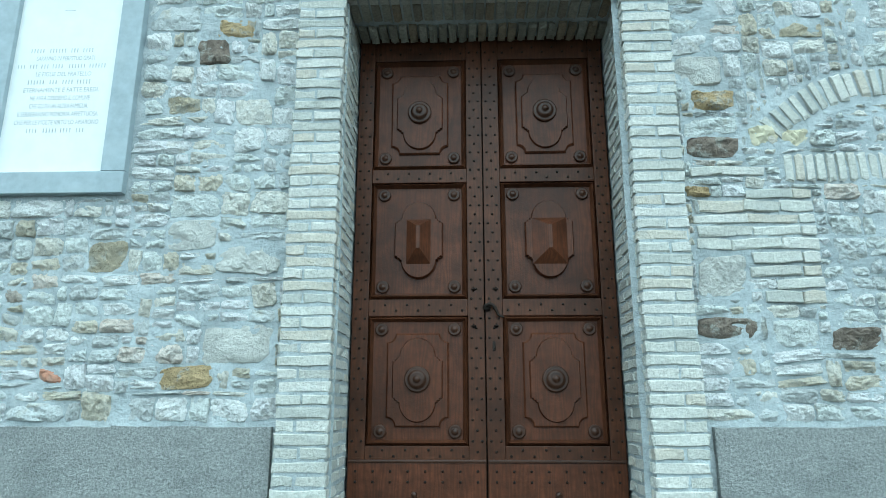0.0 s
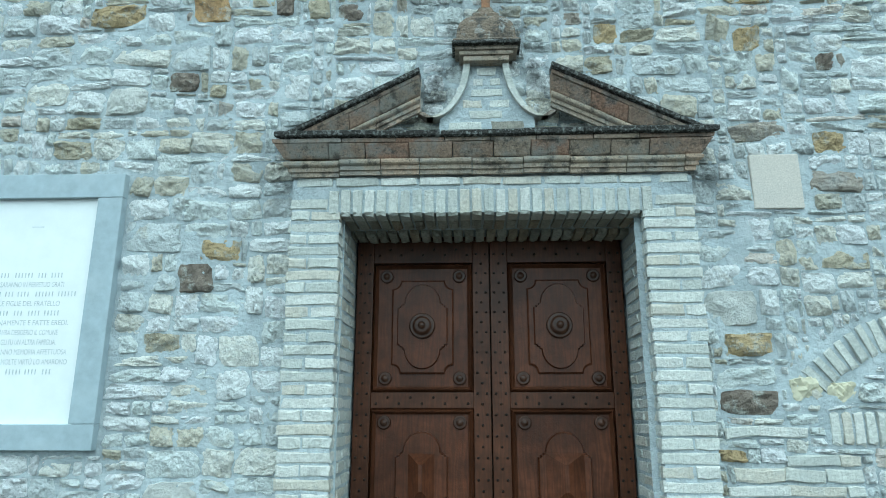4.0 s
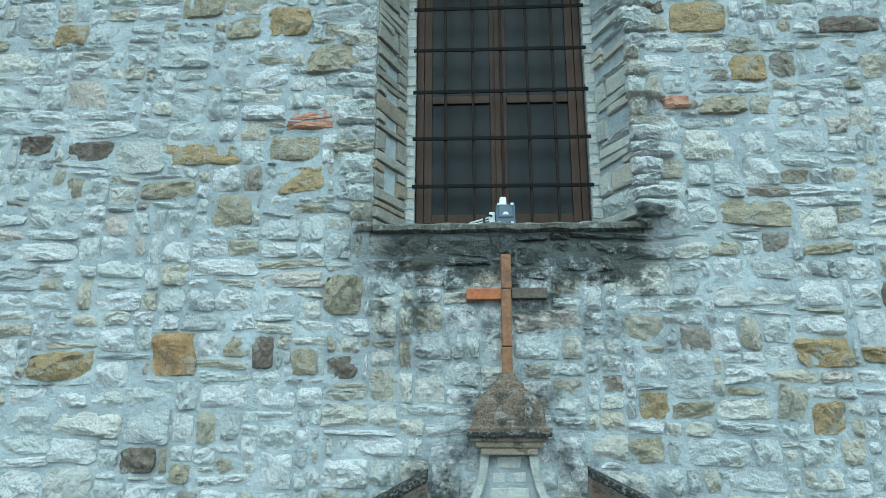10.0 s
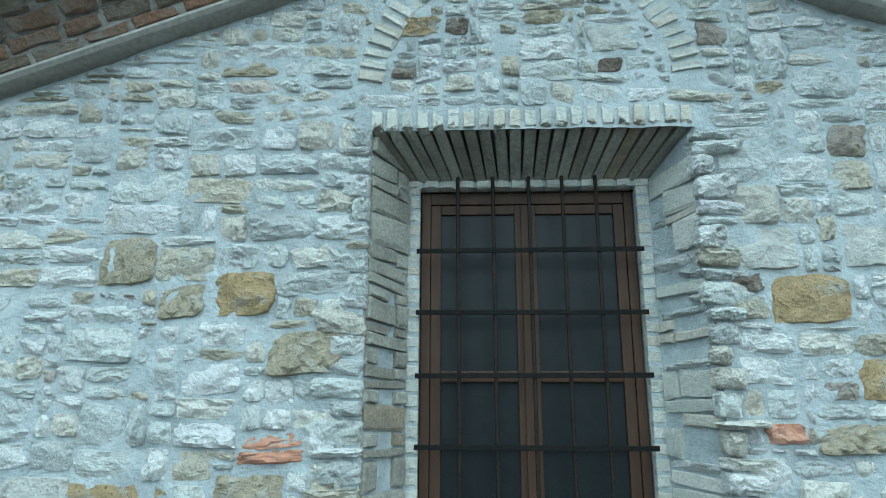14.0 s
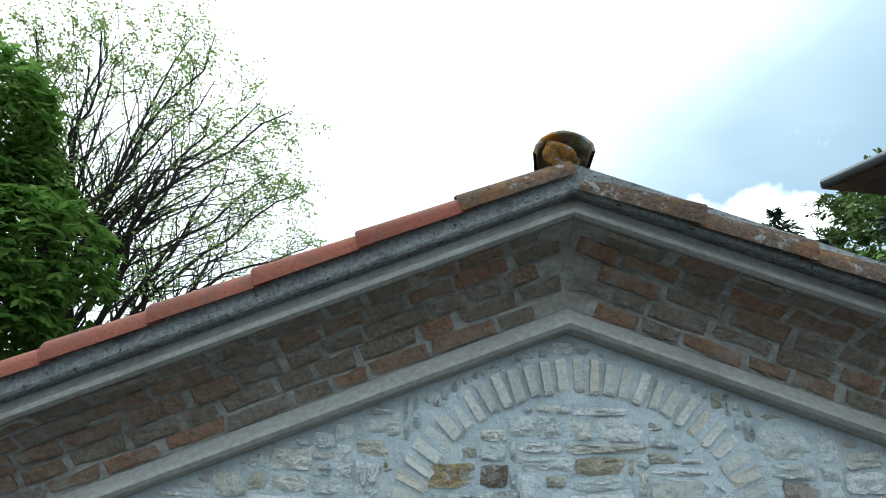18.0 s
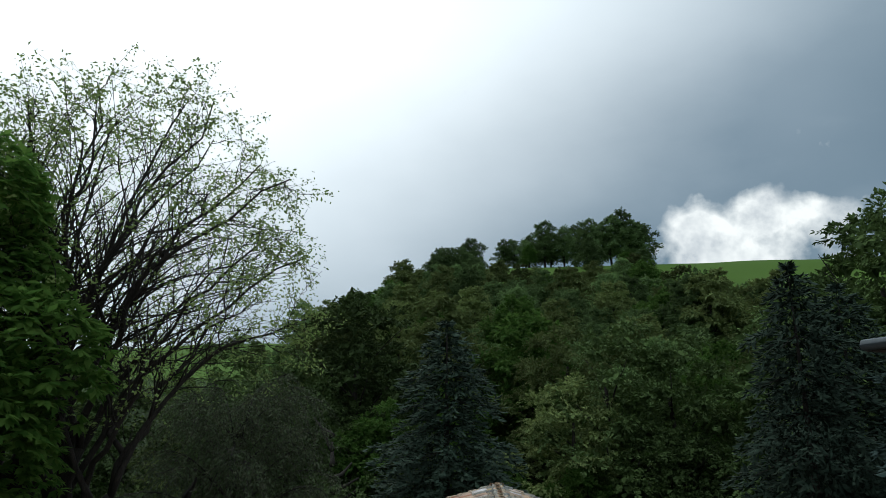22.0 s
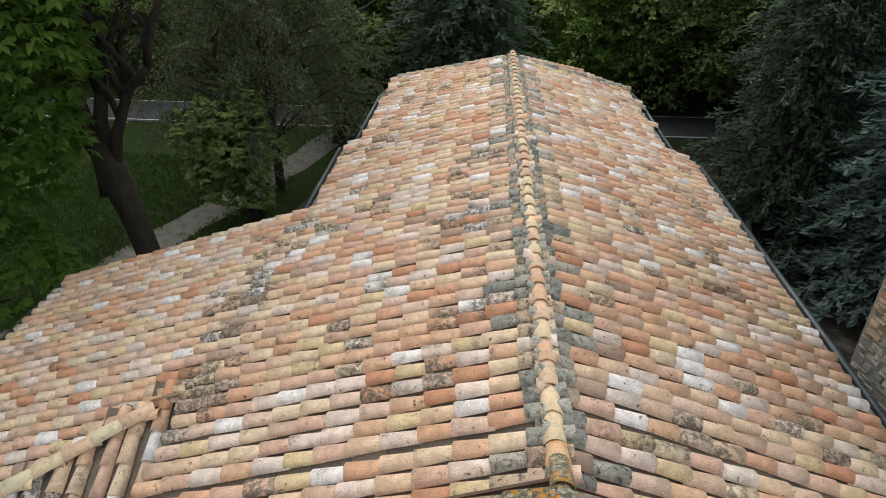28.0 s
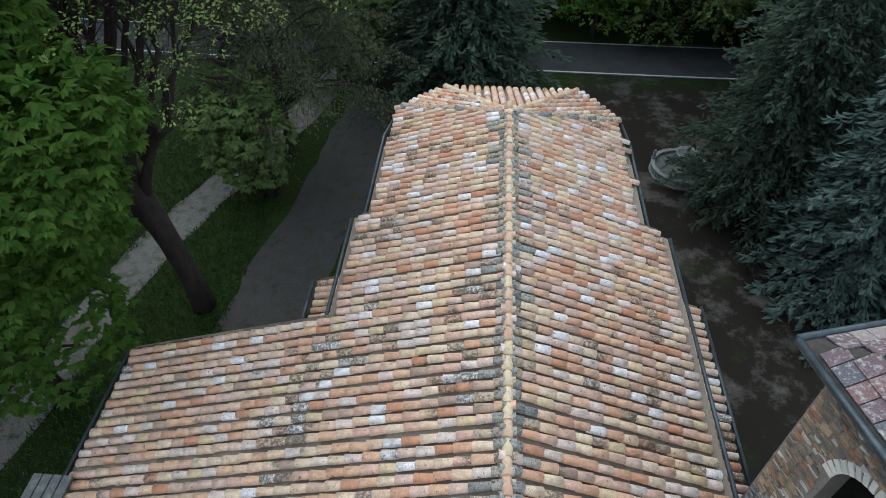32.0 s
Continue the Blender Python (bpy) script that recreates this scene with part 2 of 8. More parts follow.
def rugged(N, Lk, noise_tex, rng, mixc, col, geo):
    """Flaked stone: ochre stain, dark pits along the bedding, mortar smeared over in patches."""
    mp = N.new("ShaderNodeMapping")
    mp.inputs["Scale"].default_value = (1.0, 1.0, 2.2)
    mp.inputs["Rotation"].default_value = (0.0, 0.2, 0.0)
    Lk.new(geo.outputs["Position"], mp.inputs["Vector"])

    def bedded(scale, rough_):
        n = N.new("ShaderNodeTexNoise")
        n.inputs["Scale"].default_value, n.inputs["Detail"].default_value, n.inputs["Roughness"].default_value = scale, 8, rough_
        Lk.new(mp.outputs[0], n.inputs["Vector"])
        return n.outputs[0]

    col = mixc(rng(noise_tex(5.5, 6, 0.6), 0.58, 0.70, 0.0, 0.4), col, (0.62, 0.54, 0.38))
    col = mixc(rng(bedded(22, 0.75), 0.575, 0.635, 0.0, 0.6), col, (0.28, 0.29, 0.275))
    col = mixc(rng(bedded(62, 0.75), 0.56, 0.62, 0.0, 0.5), col, (0.30, 0.31, 0.30))
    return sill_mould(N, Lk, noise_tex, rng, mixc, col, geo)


def pitted(N, Lk, noise_tex, rng, mixc, col, geo):
    """Coarse sandstone: dark pits and smears of pale mortar."""
    col = mixc(rng(noise_tex(9, 8, 0.75), 0.54, 0.60, 0.0, 0.6), col, (0.60, 0.60, 0.55))
    col = mixc(rng(noise_tex(60, 7, 0.75), 0.55, 0.62, 0.0, 0.7), col, (0.12, 0.09, 0.055))
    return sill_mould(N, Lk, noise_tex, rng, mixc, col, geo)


def speckled(N, Lk, noise_tex, rng, mixc, col, geo):
    """Crusts of pale, black and orange lichen."""
    col = mixc(rng(noise_tex(16, 8, 0.7), 0.55, 0.64, 0.0, 0.6), col, (0.52, 0.53, 0.51))
    col = mixc(rng(noise_tex(38, 8, 0.75), 0.57, 0.62, 0.0, 0.9), col, (0.045, 0.045, 0.042))
    return mixc(rng(noise_tex(8, 8, 0.75), 0.645, 0.68, 0.0, 0.7), col, (0.30, 0.15, 0.04))


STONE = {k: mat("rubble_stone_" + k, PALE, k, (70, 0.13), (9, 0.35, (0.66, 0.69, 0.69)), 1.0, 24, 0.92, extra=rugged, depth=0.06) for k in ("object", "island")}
ACCENT = {"o": mat("ochre_sandstone", (0.58, 0.43, 0.24), "", (30, 0.2), (9, 0.55, (0.58, 0.53, 0.43)), 1.0, 60, extra=pitted, depth=0.035),
          "r": mat("rust_sandstone", (0.62, 0.40, 0.20), "", (30, 0.3), (8, 0.5, (0.16, 0.10, 0.07)), 1.0, 60, extra=pitted, depth=0.035),
          "t": mat("tan_sandstone", (0.56, 0.49, 0.36), "", (30, 0.3), (8, 0.4, (0.5, 0.46, 0.38)), 1.0, 60, extra=pitted, depth=0.035),
          "d": mat("dark_ironstone", (0.27, 0.22, 0.18), "", (30, 0.4), (9, 0.6, (0.34, 0.29, 0.23)), 1.0, 60, extra=pitted, depth=0.035),
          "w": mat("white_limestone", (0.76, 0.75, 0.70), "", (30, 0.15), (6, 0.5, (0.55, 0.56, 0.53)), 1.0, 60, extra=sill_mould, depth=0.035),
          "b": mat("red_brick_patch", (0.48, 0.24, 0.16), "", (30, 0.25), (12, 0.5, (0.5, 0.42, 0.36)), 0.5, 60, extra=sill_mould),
          "y": mat("yellow_cobble", (0.62, 0.57, 0.42), "", (24, 0.15), (8, 0.3, (0.4, 0.33, 0.2)), 0.3, 40)}
def crumbly(N, Lk, noise_tex, rng, mixc, col, geo):
    """Lime smears and open pores in the joints."""
    col = mixc(rng(noise_tex(8, 8, 0.7), 0.50, 0.60, 0.0, 0.45), col, (0.62, 0.65, 0.65))
    col = mixc(rng(noise_tex(24, 8, 0.75), 0.60, 0.65, 0.0, 0.45), col, (0.20, 0.215, 0.22))
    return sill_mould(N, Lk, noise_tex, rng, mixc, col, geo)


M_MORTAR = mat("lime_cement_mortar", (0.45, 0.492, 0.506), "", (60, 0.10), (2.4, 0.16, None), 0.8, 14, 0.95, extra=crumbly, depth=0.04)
M_BRICK = {k: mat("pale_brick_" + k, [(0.0, (0.632, 0.626, 0.573)), (0.25, (0.577, 0.570, 0.519)), (0.5, (0.670, 0.653, 0.601)), (0.7, (0.521, 0.524, 0.482)), (0.85, (0.605, 0.561, 0.482))], k, (60, 0.16), (14, 0.35, (0.484, 0.497, 0.482)), 0.8, 45) for k in ("object", "island")}
# pale brick with stain blotches, base darkened to carry shade of soffits and left reveal
M_BRICK_SHADE_STAIN = mat("shade_toned_stained_brick", [(0.0, (0.400, 0.384, 0.328)), (0.25, (0.352, 0.336, 0.288)), (0.5, (0.448, 0.432, 0.376)), (0.75, (0.320, 0.296, 0.248)), (0.9, (0.384, 0.320, 0.240))], "object", (60, 0.25), (9, 0.6, (0.216, 0.216, 0.192)), 0.9, 45)
M_REDBRICK = mat("weathered_red_brick", [(0.0, (0.31, 0.205, 0.145)), (0.3, (0.26, 0.21, 0.16)), (0.55, (0.35, 0.205, 0.135)), (0.8, (0.29, 0.24, 0.19))], "object", (45, 0.3), (10, 0.75, (0.38, 0.35, 0.31)), 1.0, 32, depth=0.05)
M_RENDER = mat("smooth_cement_render", (0.36, 0.345, 0.315), "", (40, 0.18), (2.6, 0.6, (0.22, 0.20, 0.17)), 0.4, 50)
M_COVE = mat("grey_joint_mortar", (0.35, 0.335, 0.305), "", (30, 0.3), (5, 0.6, (0.22, 0.19, 0.155)), 0.8, 40)
M_BAND = mat("lichened_concrete_band", (0.37, 0.375, 0.37), "", (60, 0.4), (5.5, 0.8, (0.13, 0.13, 0.125)), 1.0, 70, extra=speckled)
M_DADO = mat("pebbledash_render", (0.36, 0.37, 0.36), "", (70, 0.35), (3.5, 0.35, (0.2, 0.21, 0.21)), 1.0, 75, 0.95)
def sooty(N, Lk, noise_tex, rng, mixc, col, geo):
    """Soot and grey lime smears on old terracotta."""
    col = mixc(rng(noise_tex(6, 8, 0.7), 0.47, 0.62, 0.0, 0.8), col, (0.33, 0.32, 0.29))
    col = mixc(rng(noise_tex(11, 8, 0.75), 0.52, 0.62, 0.0, 0.85), col, (0.085, 0.078, 0.068))
    return mixc(rng(noise_tex(48, 7, 0.75), 0.58, 0.64, 0.0, 0.6), col, (0.06, 0.055, 0.05))


M_MOULD = mat("moulded_terracotta", [(0.0, (0.36, 0.25, 0.185)), (0.35, (0.38, 0.29, 0.22)), (0.6, (0.33, 0.235, 0.175)), (0.85, (0.36, 0.215, 0.15))], "object", (70, 0.35), (8, 0.6, (0.20, 0.17, 0.14)), 0.8, 60, extra=sooty)
M_MOULD_TAN = mat("pale_moulded_brick", [(0.0, (0.46, 0.36, 0.27)), (0.4, (0.40, 0.32, 0.245)), (0.75, (0.48, 0.35, 0.255))], "object", (90, 0.3), (10, 0.7, (0.27, 0.23, 0.19)), 0.7, 60, extra=sooty)
M_CRUST = mat("black_lichen_crust", (0.06, 0.056, 0.05), "", (120, 0.7), (52, 0.9, (0.40, 0.41, 0.385)), 1.0, 80, depth=0.04)
M_SILL = mat("mossy_sill_stone", (0.17, 0.165, 0.14), "", (90, 0.5), (17, 0.9, (0.05, 0.05, 0.042)), 0.7, 60, extra=speckled)
M_MARBLE_GREY = mat("grey_marble", (0.36, 0.42, 0.45), "", (14, 0.12), (5, 0.35, (0.46, 0.51, 0.53)), 0.08, 40, 0.45)
M_MARBLE_WHITE = mat("white_marble", (0.80, 0.81, 0.80), "", (10, 0.03), (3, 0.25, (0.70, 0.72, 0.72)), 0.04, 40, 0.4)
M_TABLET = mat("pink_limestone", (0.58, 0.52, 0.46), "", (90, 0.12), (6, 0.3, (0.5, 0.47, 0.43)), 0.3, 120)
M_LETTER = mat("faded_letter_paint", (0.50, 0.53, 0.53), "", (60, 0.3), (14, 0.5, (0.56, 0.58, 0.58)), 0.0)


def wood_grain(N, Lk, noise_tex, rng, mixc, col, geo):
    mp = N.new("ShaderNodeMapping")
    mp.inputs["Scale"].default_value = (1.0, 1.0, 0.13)
    Lk.new(geo.outputs["Position"], mp.inputs["Vector"])
    w = N.new("ShaderNodeTexWave")
    w.inputs["Scale"].default_value, w.inputs["Distortion"].default_value, w.inputs["Detail"].default_value, w.inputs["Detail Scale"].default_value = 11.0, 16.0, 4.0, 1.6
    Lk.new(mp.outputs[0], w.inputs["Vector"])
    return mixc(rng(w.outputs[1], 0.1, 0.9, 0.0, 0.42), col, (0.035, 0.015, 0.008))


M_WOOD = mat("varnished_chestnut_wood", (0.094, 0.031, 0.0145), "", (18, 0.25), (3, 0.4, None), 0.15, 50, 0.34, extra=wood_grain, gloss=0.22)
M_WOOD_RAIL = mat("varnished_rail_wood", (0.078, 0.028, 0.0135), "", (22, 0.25), (3, 0.4, None), 0.1, 50, 0.36, extra=wood_grain, gloss=0.22)
M_WOOD_BOSS = mat("turned_dark_wood", (0.05, 0.021, 0.012), "", (30, 0.2), (6, 0.3, None), 0.05, 50, 0.35)
M_BARIRON = mat("blackened_flat_iron", (0.012, 0.012, 0.012), "", (60, 0.3), (12, 0.4, (0.03, 0.02, 0.015)), 0.4, 90, 0.8, gloss=0.15)
M_IRON = mat("dark_wrought_iron", (0.03, 0.024, 0.021), "", (60, 0.3), (12, 0.5, (0.07, 0.035, 0.02)), 0.3, 90, 0.6, 0.6)
M_STEEL = mat("painted_sheet_gutter", (0.055, 0.07, 0.08), "", (20, 0.15), (4, 0.3, None), 0.05, 30, 0.45, 0.5)
M_FRAMEWOOD = mat("brown_window_wood", (0.060, 0.030, 0.017), "", (30, 0.2), (5, 0.3, None), 0.2, 60, 0.5, stretch=(1, 1, 0.2))
M_GLASS = mat("obscured_window_glass", (0.010, 0.013, 0.0145), "", (160, 0.6), (6, 0.3, None), 0.16, 170, 0.2, gloss=0.22)
M_LAMPGREY = mat("grey_lamp_casting", (0.10, 0.14, 0.18), "", (30, 0.1), (5, 0.1, None), 0.05, 60, 0.45)
M_WHITEPLASTIC = mat("white_plastic", (0.80, 0.82, 0.82), "", (30, 0.03), (5, 0.05, None), 0.0, 60, 0.35)
M_LENS = mat("lamp_lens_reflector", (0.10, 0.13, 0.16), "", (30, 0.1), (5, 0.2, None), 0.02, 60, 0.15, 0.3)
M_RUBBER = mat("black_cable", (0.015, 0.015, 0.016), "", (30, 0.1), (5, 0.1, None), 0.0, 60, 0.5)
TILES = [(0.0, (0.64, 0.40, 0.265)), (0.11, (0.67, 0.475, 0.335)), (0.23, (0.62, 0.395, 0.30)), (0.34, (0.69, 0.535, 0.385)), (0.46, (0.61, 0.345, 0.225)), (0.55, (0.64, 0.455, 0.37)), (0.64, (0.635, 0.485, 0.30)),
         (0.69, (0.70, 0.56, 0.49)), (0.76, (0.77, 0.72, 0.71)), (0.82, (0.54, 0.375, 0.285)), (0.88, (0.54, 0.265, 0.16)), (0.93, (0.41, 0.285, 0.22)), (0.95, (0.65, 0.545, 0.485))]


def tile_grime(kind):
    """Weathering that takes whole tiles here and there: black and pale lichen specks, moss tint."""
    def extra(N, Lk, noise_tex, rng, mixc, col, geo):
        pick = N.new("ShaderNodeObjectInfo").outputs["Random"] if kind == "object" else geo.outputs["Random Per Island"]

        def two(op, a, b):
            n = N.new("ShaderNodeMath")
            n.operation = op
            for i, v in enumerate((a, b)):
                if isinstance(v, float):
                    n.inputs[i].default_value = v
                else:
                    Lk.new(v, n.inputs[i])
            return n.outputs[0]

        fr = two("FRACT", two("MULTIPLY", pick, 37.7), 0.0)
        fr2 = two("FRACT", two("MULTIPLY", pick, 91.3), 0.0)
        sep = N.new("ShaderNodeSeparateXYZ")
        Lk.new(geo.outputs["Position"], sep.inputs[0])
        seam = two("MULTIPLY", rng(two("ABSOLUTE", two("ADD", sep.outputs[0], 4.35), 0.0), 0.45, 0.1), rng(sep.outputs[1], 13.5, 11.5, 0.0, 0.42))
        old = rng(two("ADD", two("ADD", fr, seam), rng(noise_tex(0.55, 3), 0.30, 0.72, -0.42, 0.34)), 0.84, 0.95)
        col = mixc(two("MULTIPLY", old, rng(fr2, 0.6, 0.75, 0.0, 0.3)), col, (0.42, 0.36, 0.25))
        col = mixc(rng(noise_tex(6.5, 8, 0.7), 0.48, 0.66, 0.0, 0.42), col, (0.34, 0.26, 0.19))
        col = mixc(two("MULTIPLY", old, rng(noise_tex(15, 9, 0.75), 0.43, 0.53, 0.0, 0.86)), col, (0.095, 0.084, 0.066))
        col = mixc(two("MULTIPLY", old, rng(noise_tex(29, 7, 0.75), 0.57, 0.60, 0.0, 0.7)), col, (0.46, 0.44, 0.36))
        col = mixc(rng(noise_tex(11, 9, 0.75), 0.60, 0.63, 0.0, 0.85), col, (0.085, 0.07, 0.05))
        return mixc(rng(noise_tex(52, 6, 0.7), 0.61, 0.65, 0.0, 0.6), col, (0.20, 0.15, 0.10))
    return extra


M_TILE = {k: mat("old_roof_tile_" + k, TILES, k, (95, 0.32), (9, 0.18, None), 0.6, 70, extra=tile_grime(k)) for k in ("object", "island")}


def lichen(N, Lk, noise_tex, rng, mixc, col, geo):
    col = mixc(rng(noise_tex(19, 7, 0.7), 0.50, 0.58, 0.0, 0.85), col, (0.40, 0.40, 0.34))
    col = mixc(rng(noise_tex(11, 6, 0.65), 0.52, 0.60, 0.0, 0.8), col, (0.27, 0.235, 0.085))
    col = mixc(rng(noise_tex(31, 8, 0.8), 0.53, 0.60, 0.0, 0.9), col, (0.045, 0.042, 0.036))
    sep = N.new("ShaderNodeSeparateXYZ")
    Lk.new(geo.outputs["Position"], sep.inputs[0])
    ab = N.new("ShaderNodeMath")
    ab.operation = "ABSOLUTE"
    Lk.new(sep.outputs[0], ab.inputs[0])
    ml = N.new("ShaderNodeMath")
    ml.operation = "MULTIPLY"
    Lk.new(rng(ab.outputs[0], 1.9, 0.2, 0.25, 1.0), ml.inputs[0])
    Lk.new(rng(noise_tex(6, 7, 0.7), 0.54, 0.60, 0.0, 0.95), ml.inputs[1])
    return mixc(ml.outputs[0], col, (0.47, 0.19, 0.025))


GREYED = [(0.0, (0.13, 0.125, 0.095)), (0.3, (0.19, 0.185, 0.15)), (0.55, (0.09, 0.085, 0.065)), (0.8, (0.22, 0.17, 0.11)), (0.95, (0.55, 0.42, 0.30))]
M_TILE_LICHEN = {k: mat("lichened_roof_tile_" + k, GREYED, k, (50, 0.25), (15, 0.3, None), 0.7, 60, extra=lichen) for k in ("object", "island")}
M_TILE_GREY = {k: mat("greyed_ridge_tile_" + k, [(0.0, (0.34, 0.33, 0.295)), (0.3, (0.42, 0.385, 0.32)), (0.55, (0.26, 0.255, 0.235)), (0.72, (0.54, 0.41, 0.29))], k, (60, 0.35), (15, 0.95, (0.07, 0.065, 0.05)), 0.8, 55, extra=speckled) for k in ("object", "island")}
M_TILE_NEW = mat("smooth_red_verge_tile", [(0.0, (0.20, 0.058, 0.036)), (0.5, (0.235, 0.072, 0.045))], "object", (60, 0.2), (7, 0.6, (0.12, 0.07, 0.05)), 0.25, 90)
M_TILE_VERGE = mat("dark_lichened_verge_tile", [(0.0, (0.15, 0.095, 0.065)), (0.5, (0.20, 0.16, 0.12))], "object", (60, 0.4), (9, 0.6, (0.36, 0.15, 0.025)), 1.0, 45, extra=speckled, depth=0.03)
M_TILE_RIDGE = mat("clay_ridge_tile", [(0.0, (0.62, 0.42, 0.29)), (0.3, (0.64, 0.50, 0.33)), (0.6, (0.58, 0.36, 0.24)), (0.85, (0.60, 0.52, 0.36))], "object", (50, 0.15), (13, 0.55, (0.24, 0.22, 0.17)), 0.35, 80)
M_CHANNEL = mat("channel_tile", [(0.0, (0.185, 0.145, 0.115)), (0.35, (0.145, 0.115, 0.095)), (0.7, (0.235, 0.19, 0.15))], "island", (40, 0.3), (8, 0.7, (0.20, 0.16, 0.12)), 0.4, 70)
M_FLASH = mat("red_sheet_flashing", (0.33, 0.12, 0.08), "", (30, 0.15), (8, 0.5, (0.22, 0.1, 0.07)), 0.15, 50, 0.6)
M_SLATE = mat("stone_slab_tile", [(0.0, (0.13, 0.09, 0.10)), (0.3, (0.17, 0.10, 0.10)), (0.6, (0.10, 0.095, 0.11)), (0.85, (0.24, 0.20, 0.19))], "object", (60, 0.4), (14, 0.9, (0.38, 0.38, 0.35)), 0.5, 60)
M_SIDE = mat("rough_stone_wall", [(0.0, (0.45, 0.42, 0.36))], "", (14, 0.3), (5, 0.6, (0.27, 0.24, 0.2)), 1.0, 18)
M_TOWERSTONE = mat("tower_brick_and_stone", [(0.0, (0.28, 0.21, 0.14)), (0.2, (0.19, 0.155, 0.115)), (0.42, (0.34, 0.25, 0.165)), (0.6, (0.15, 0.14, 0.125)), (0.75, (0.33, 0.16, 0.09)), (0.85, (0.46, 0.44, 0.40)), (0.93, (0.11, 0.10, 0.09))], "island", (40, 0.25), (9, 0.4, (0.16, 0.14, 0.12)), 0.6, 50)
M_TOWERMORTAR = mat("brown_lime_mortar", (0.21, 0.19, 0.165), "", (40, 0.3), (5, 0.6, (0.14, 0.125, 0.105)), 0.8, 40)
M_TOWERGREY = mat("tower_rubble", [(0.0, (0.20, 0.19, 0.18)), (0.3, (0.26, 0.25, 0.23)), (0.6, (0.15, 0.145, 0.14)), (0.85, (0.34, 0.32, 0.28))], "island", (40, 0.3), (9, 0.5, (0.12, 0.12, 0.11)), 0.7, 50)
M_DARKSTONE = mat("mossy_dark_stone", (0.10, 0.105, 0.10), "", (30, 0.3), (5, 0.6, (0.22, 0.23, 0.2)), 0.7, 40)
M_BARK = mat("dark_bark", (0.034, 0.028, 0.023), "", (30, 0.35), (5, 0.4, None), 1.0, 40, 0.95, stretch=(1, 1, 0.25))


def leafmat(name, cols, tr=0.35, spread=(0.75, 2.1)):
    def per_tree(N, Lk, noise_tex, rng, mixc, col, geo):
        vm = N.new("ShaderNodeVectorMath")
        vm.operation = "SCALE"
        Lk.new(col, vm.inputs[0])
        Lk.new(rng(N.new("ShaderNodeObjectInfo").outputs["Random"], 0.0, 1.0, *spread), vm.inputs["Scale"])
        return vm.outputs[0]
    return mat(name, cols, "island", (3, 0.12), (0.35, 0.22, None), 0.0, rough=0.8, translucent=tr * 0.5, gloss=0.06, extra=per_tree)


M_LEAF = leafmat("broad_leaves", [(0.0, (0.098, 0.148, 0.056)), (0.35, (0.115, 0.168, 0.062)), (0.7, (0.080, 0.122, 0.047))], 0.8)
M_LEAF_DARK = leafmat("dark_green_leaves", [(0.0, (0.070, 0.104, 0.035)), (0.35, (0.084, 0.121, 0.040)), (0.7, (0.055, 0.081, 0.029))], 0.35)
M_LEAF_BRIGHT = leafmat("fresh_green_leaves", [(0.0, (0.090, 0.160, 0.036)), (0.35, (0.104, 0.177, 0.040)), (0.7, (0.061, 0.129, 0.024))], 0.75, (0.95, 1.1))
M_LEAF_OLIVE = leafmat("olive_green_leaves", [(0.0, (0.115, 0.145, 0.052)), (0.4, (0.132, 0.158, 0.056)), (0.75, (0.097, 0.126, 0.046))], 0.6)
M_LEAF_SPRING = leafmat("thin_spring_leaves", [(0.0, (0.25, 0.34, 0.11)), (0.4, (0.28, 0.36, 0.12)), (0.75, (0.20, 0.28, 0.08))], 0.85, (1.0, 1.0))
M_LEAF_DRY = leafmat("brown_green_twigs", [(0.0, (0.100, 0.128, 0.066)), (0.4, (0.112, 0.124, 0.072)), (0.7, (0.086, 0.118, 0.056))], 0.35, (1.0, 1.0))
M_LEAF_CHESTNUT = leafmat("chestnut_leaves", [(0.0, (0.108, 0.200, 0.041)), (0.35, (0.136, 0.228, 0.049)), (0.7, (0.077, 0.157, 0.031))], 1.3, (0.95, 1.1))
M_NEEDLE = leafmat("dark_spruce_needles", [(0.0, (0.040, 0.062, 0.043)), (0.4, (0.054, 0.078, 0.054)), (0.75, (0.031, 0.048, 0.034))], 0.1, (0.8, 1.2))
M_NEEDLE_BLUE = leafmat("blue_spruce_needles", [(0.0, (0.050, 0.076, 0.066)), (0.4, (0.068, 0.097, 0.085)), (0.75, (0.036, 0.056, 0.048))], 0.1)


def ground_mix(N, Lk, noise_tex, rng, mixc, col, geo):
    """Grass with worn earth round the church and meadow on the hill."""
    sep = N.new("ShaderNodeSeparateXYZ")
    Lk.new(geo.outputs["Position"], sep.inputs[0])

    def two(op, a, b):
        n = N.new("ShaderNodeMath")
        n.operation = op
        for i, v in enumerate((a, b)):
            if isinstance(v, float):
                n.inputs[i].default_value = v
            else:
                Lk.new(v, n.inputs[i])
        return n.outputs[0]

    earth = two("MULTIPLY", two("MULTIPLY", rng(sep.outputs[0], 4.0, 6.0), rng(sep.outputs[0], 22.0, 13.0)), rng(sep.outputs[1], 41.0, 37.0))
    earth = two("MULTIPLY", earth, rng(noise_tex(0.5, 5), 0.28, 0.44))
    col = mixc(earth, col, (0.018, 0.0155, 0.013))
    col = mixc(two("MULTIPLY", earth, rng(noise_tex(0.45, 8, 0.72), 0.50, 0.62)), col, (0.075, 0.070, 0.062))
    front = rng(sep.outputs[1], 4.0, 1.0)
    col = mixc(front, col, (0.05, 0.048, 0.045))
    return mixc(rng(sep.outputs[2], 12.0, 45.0), col, (0.085, 0.15, 0.028))


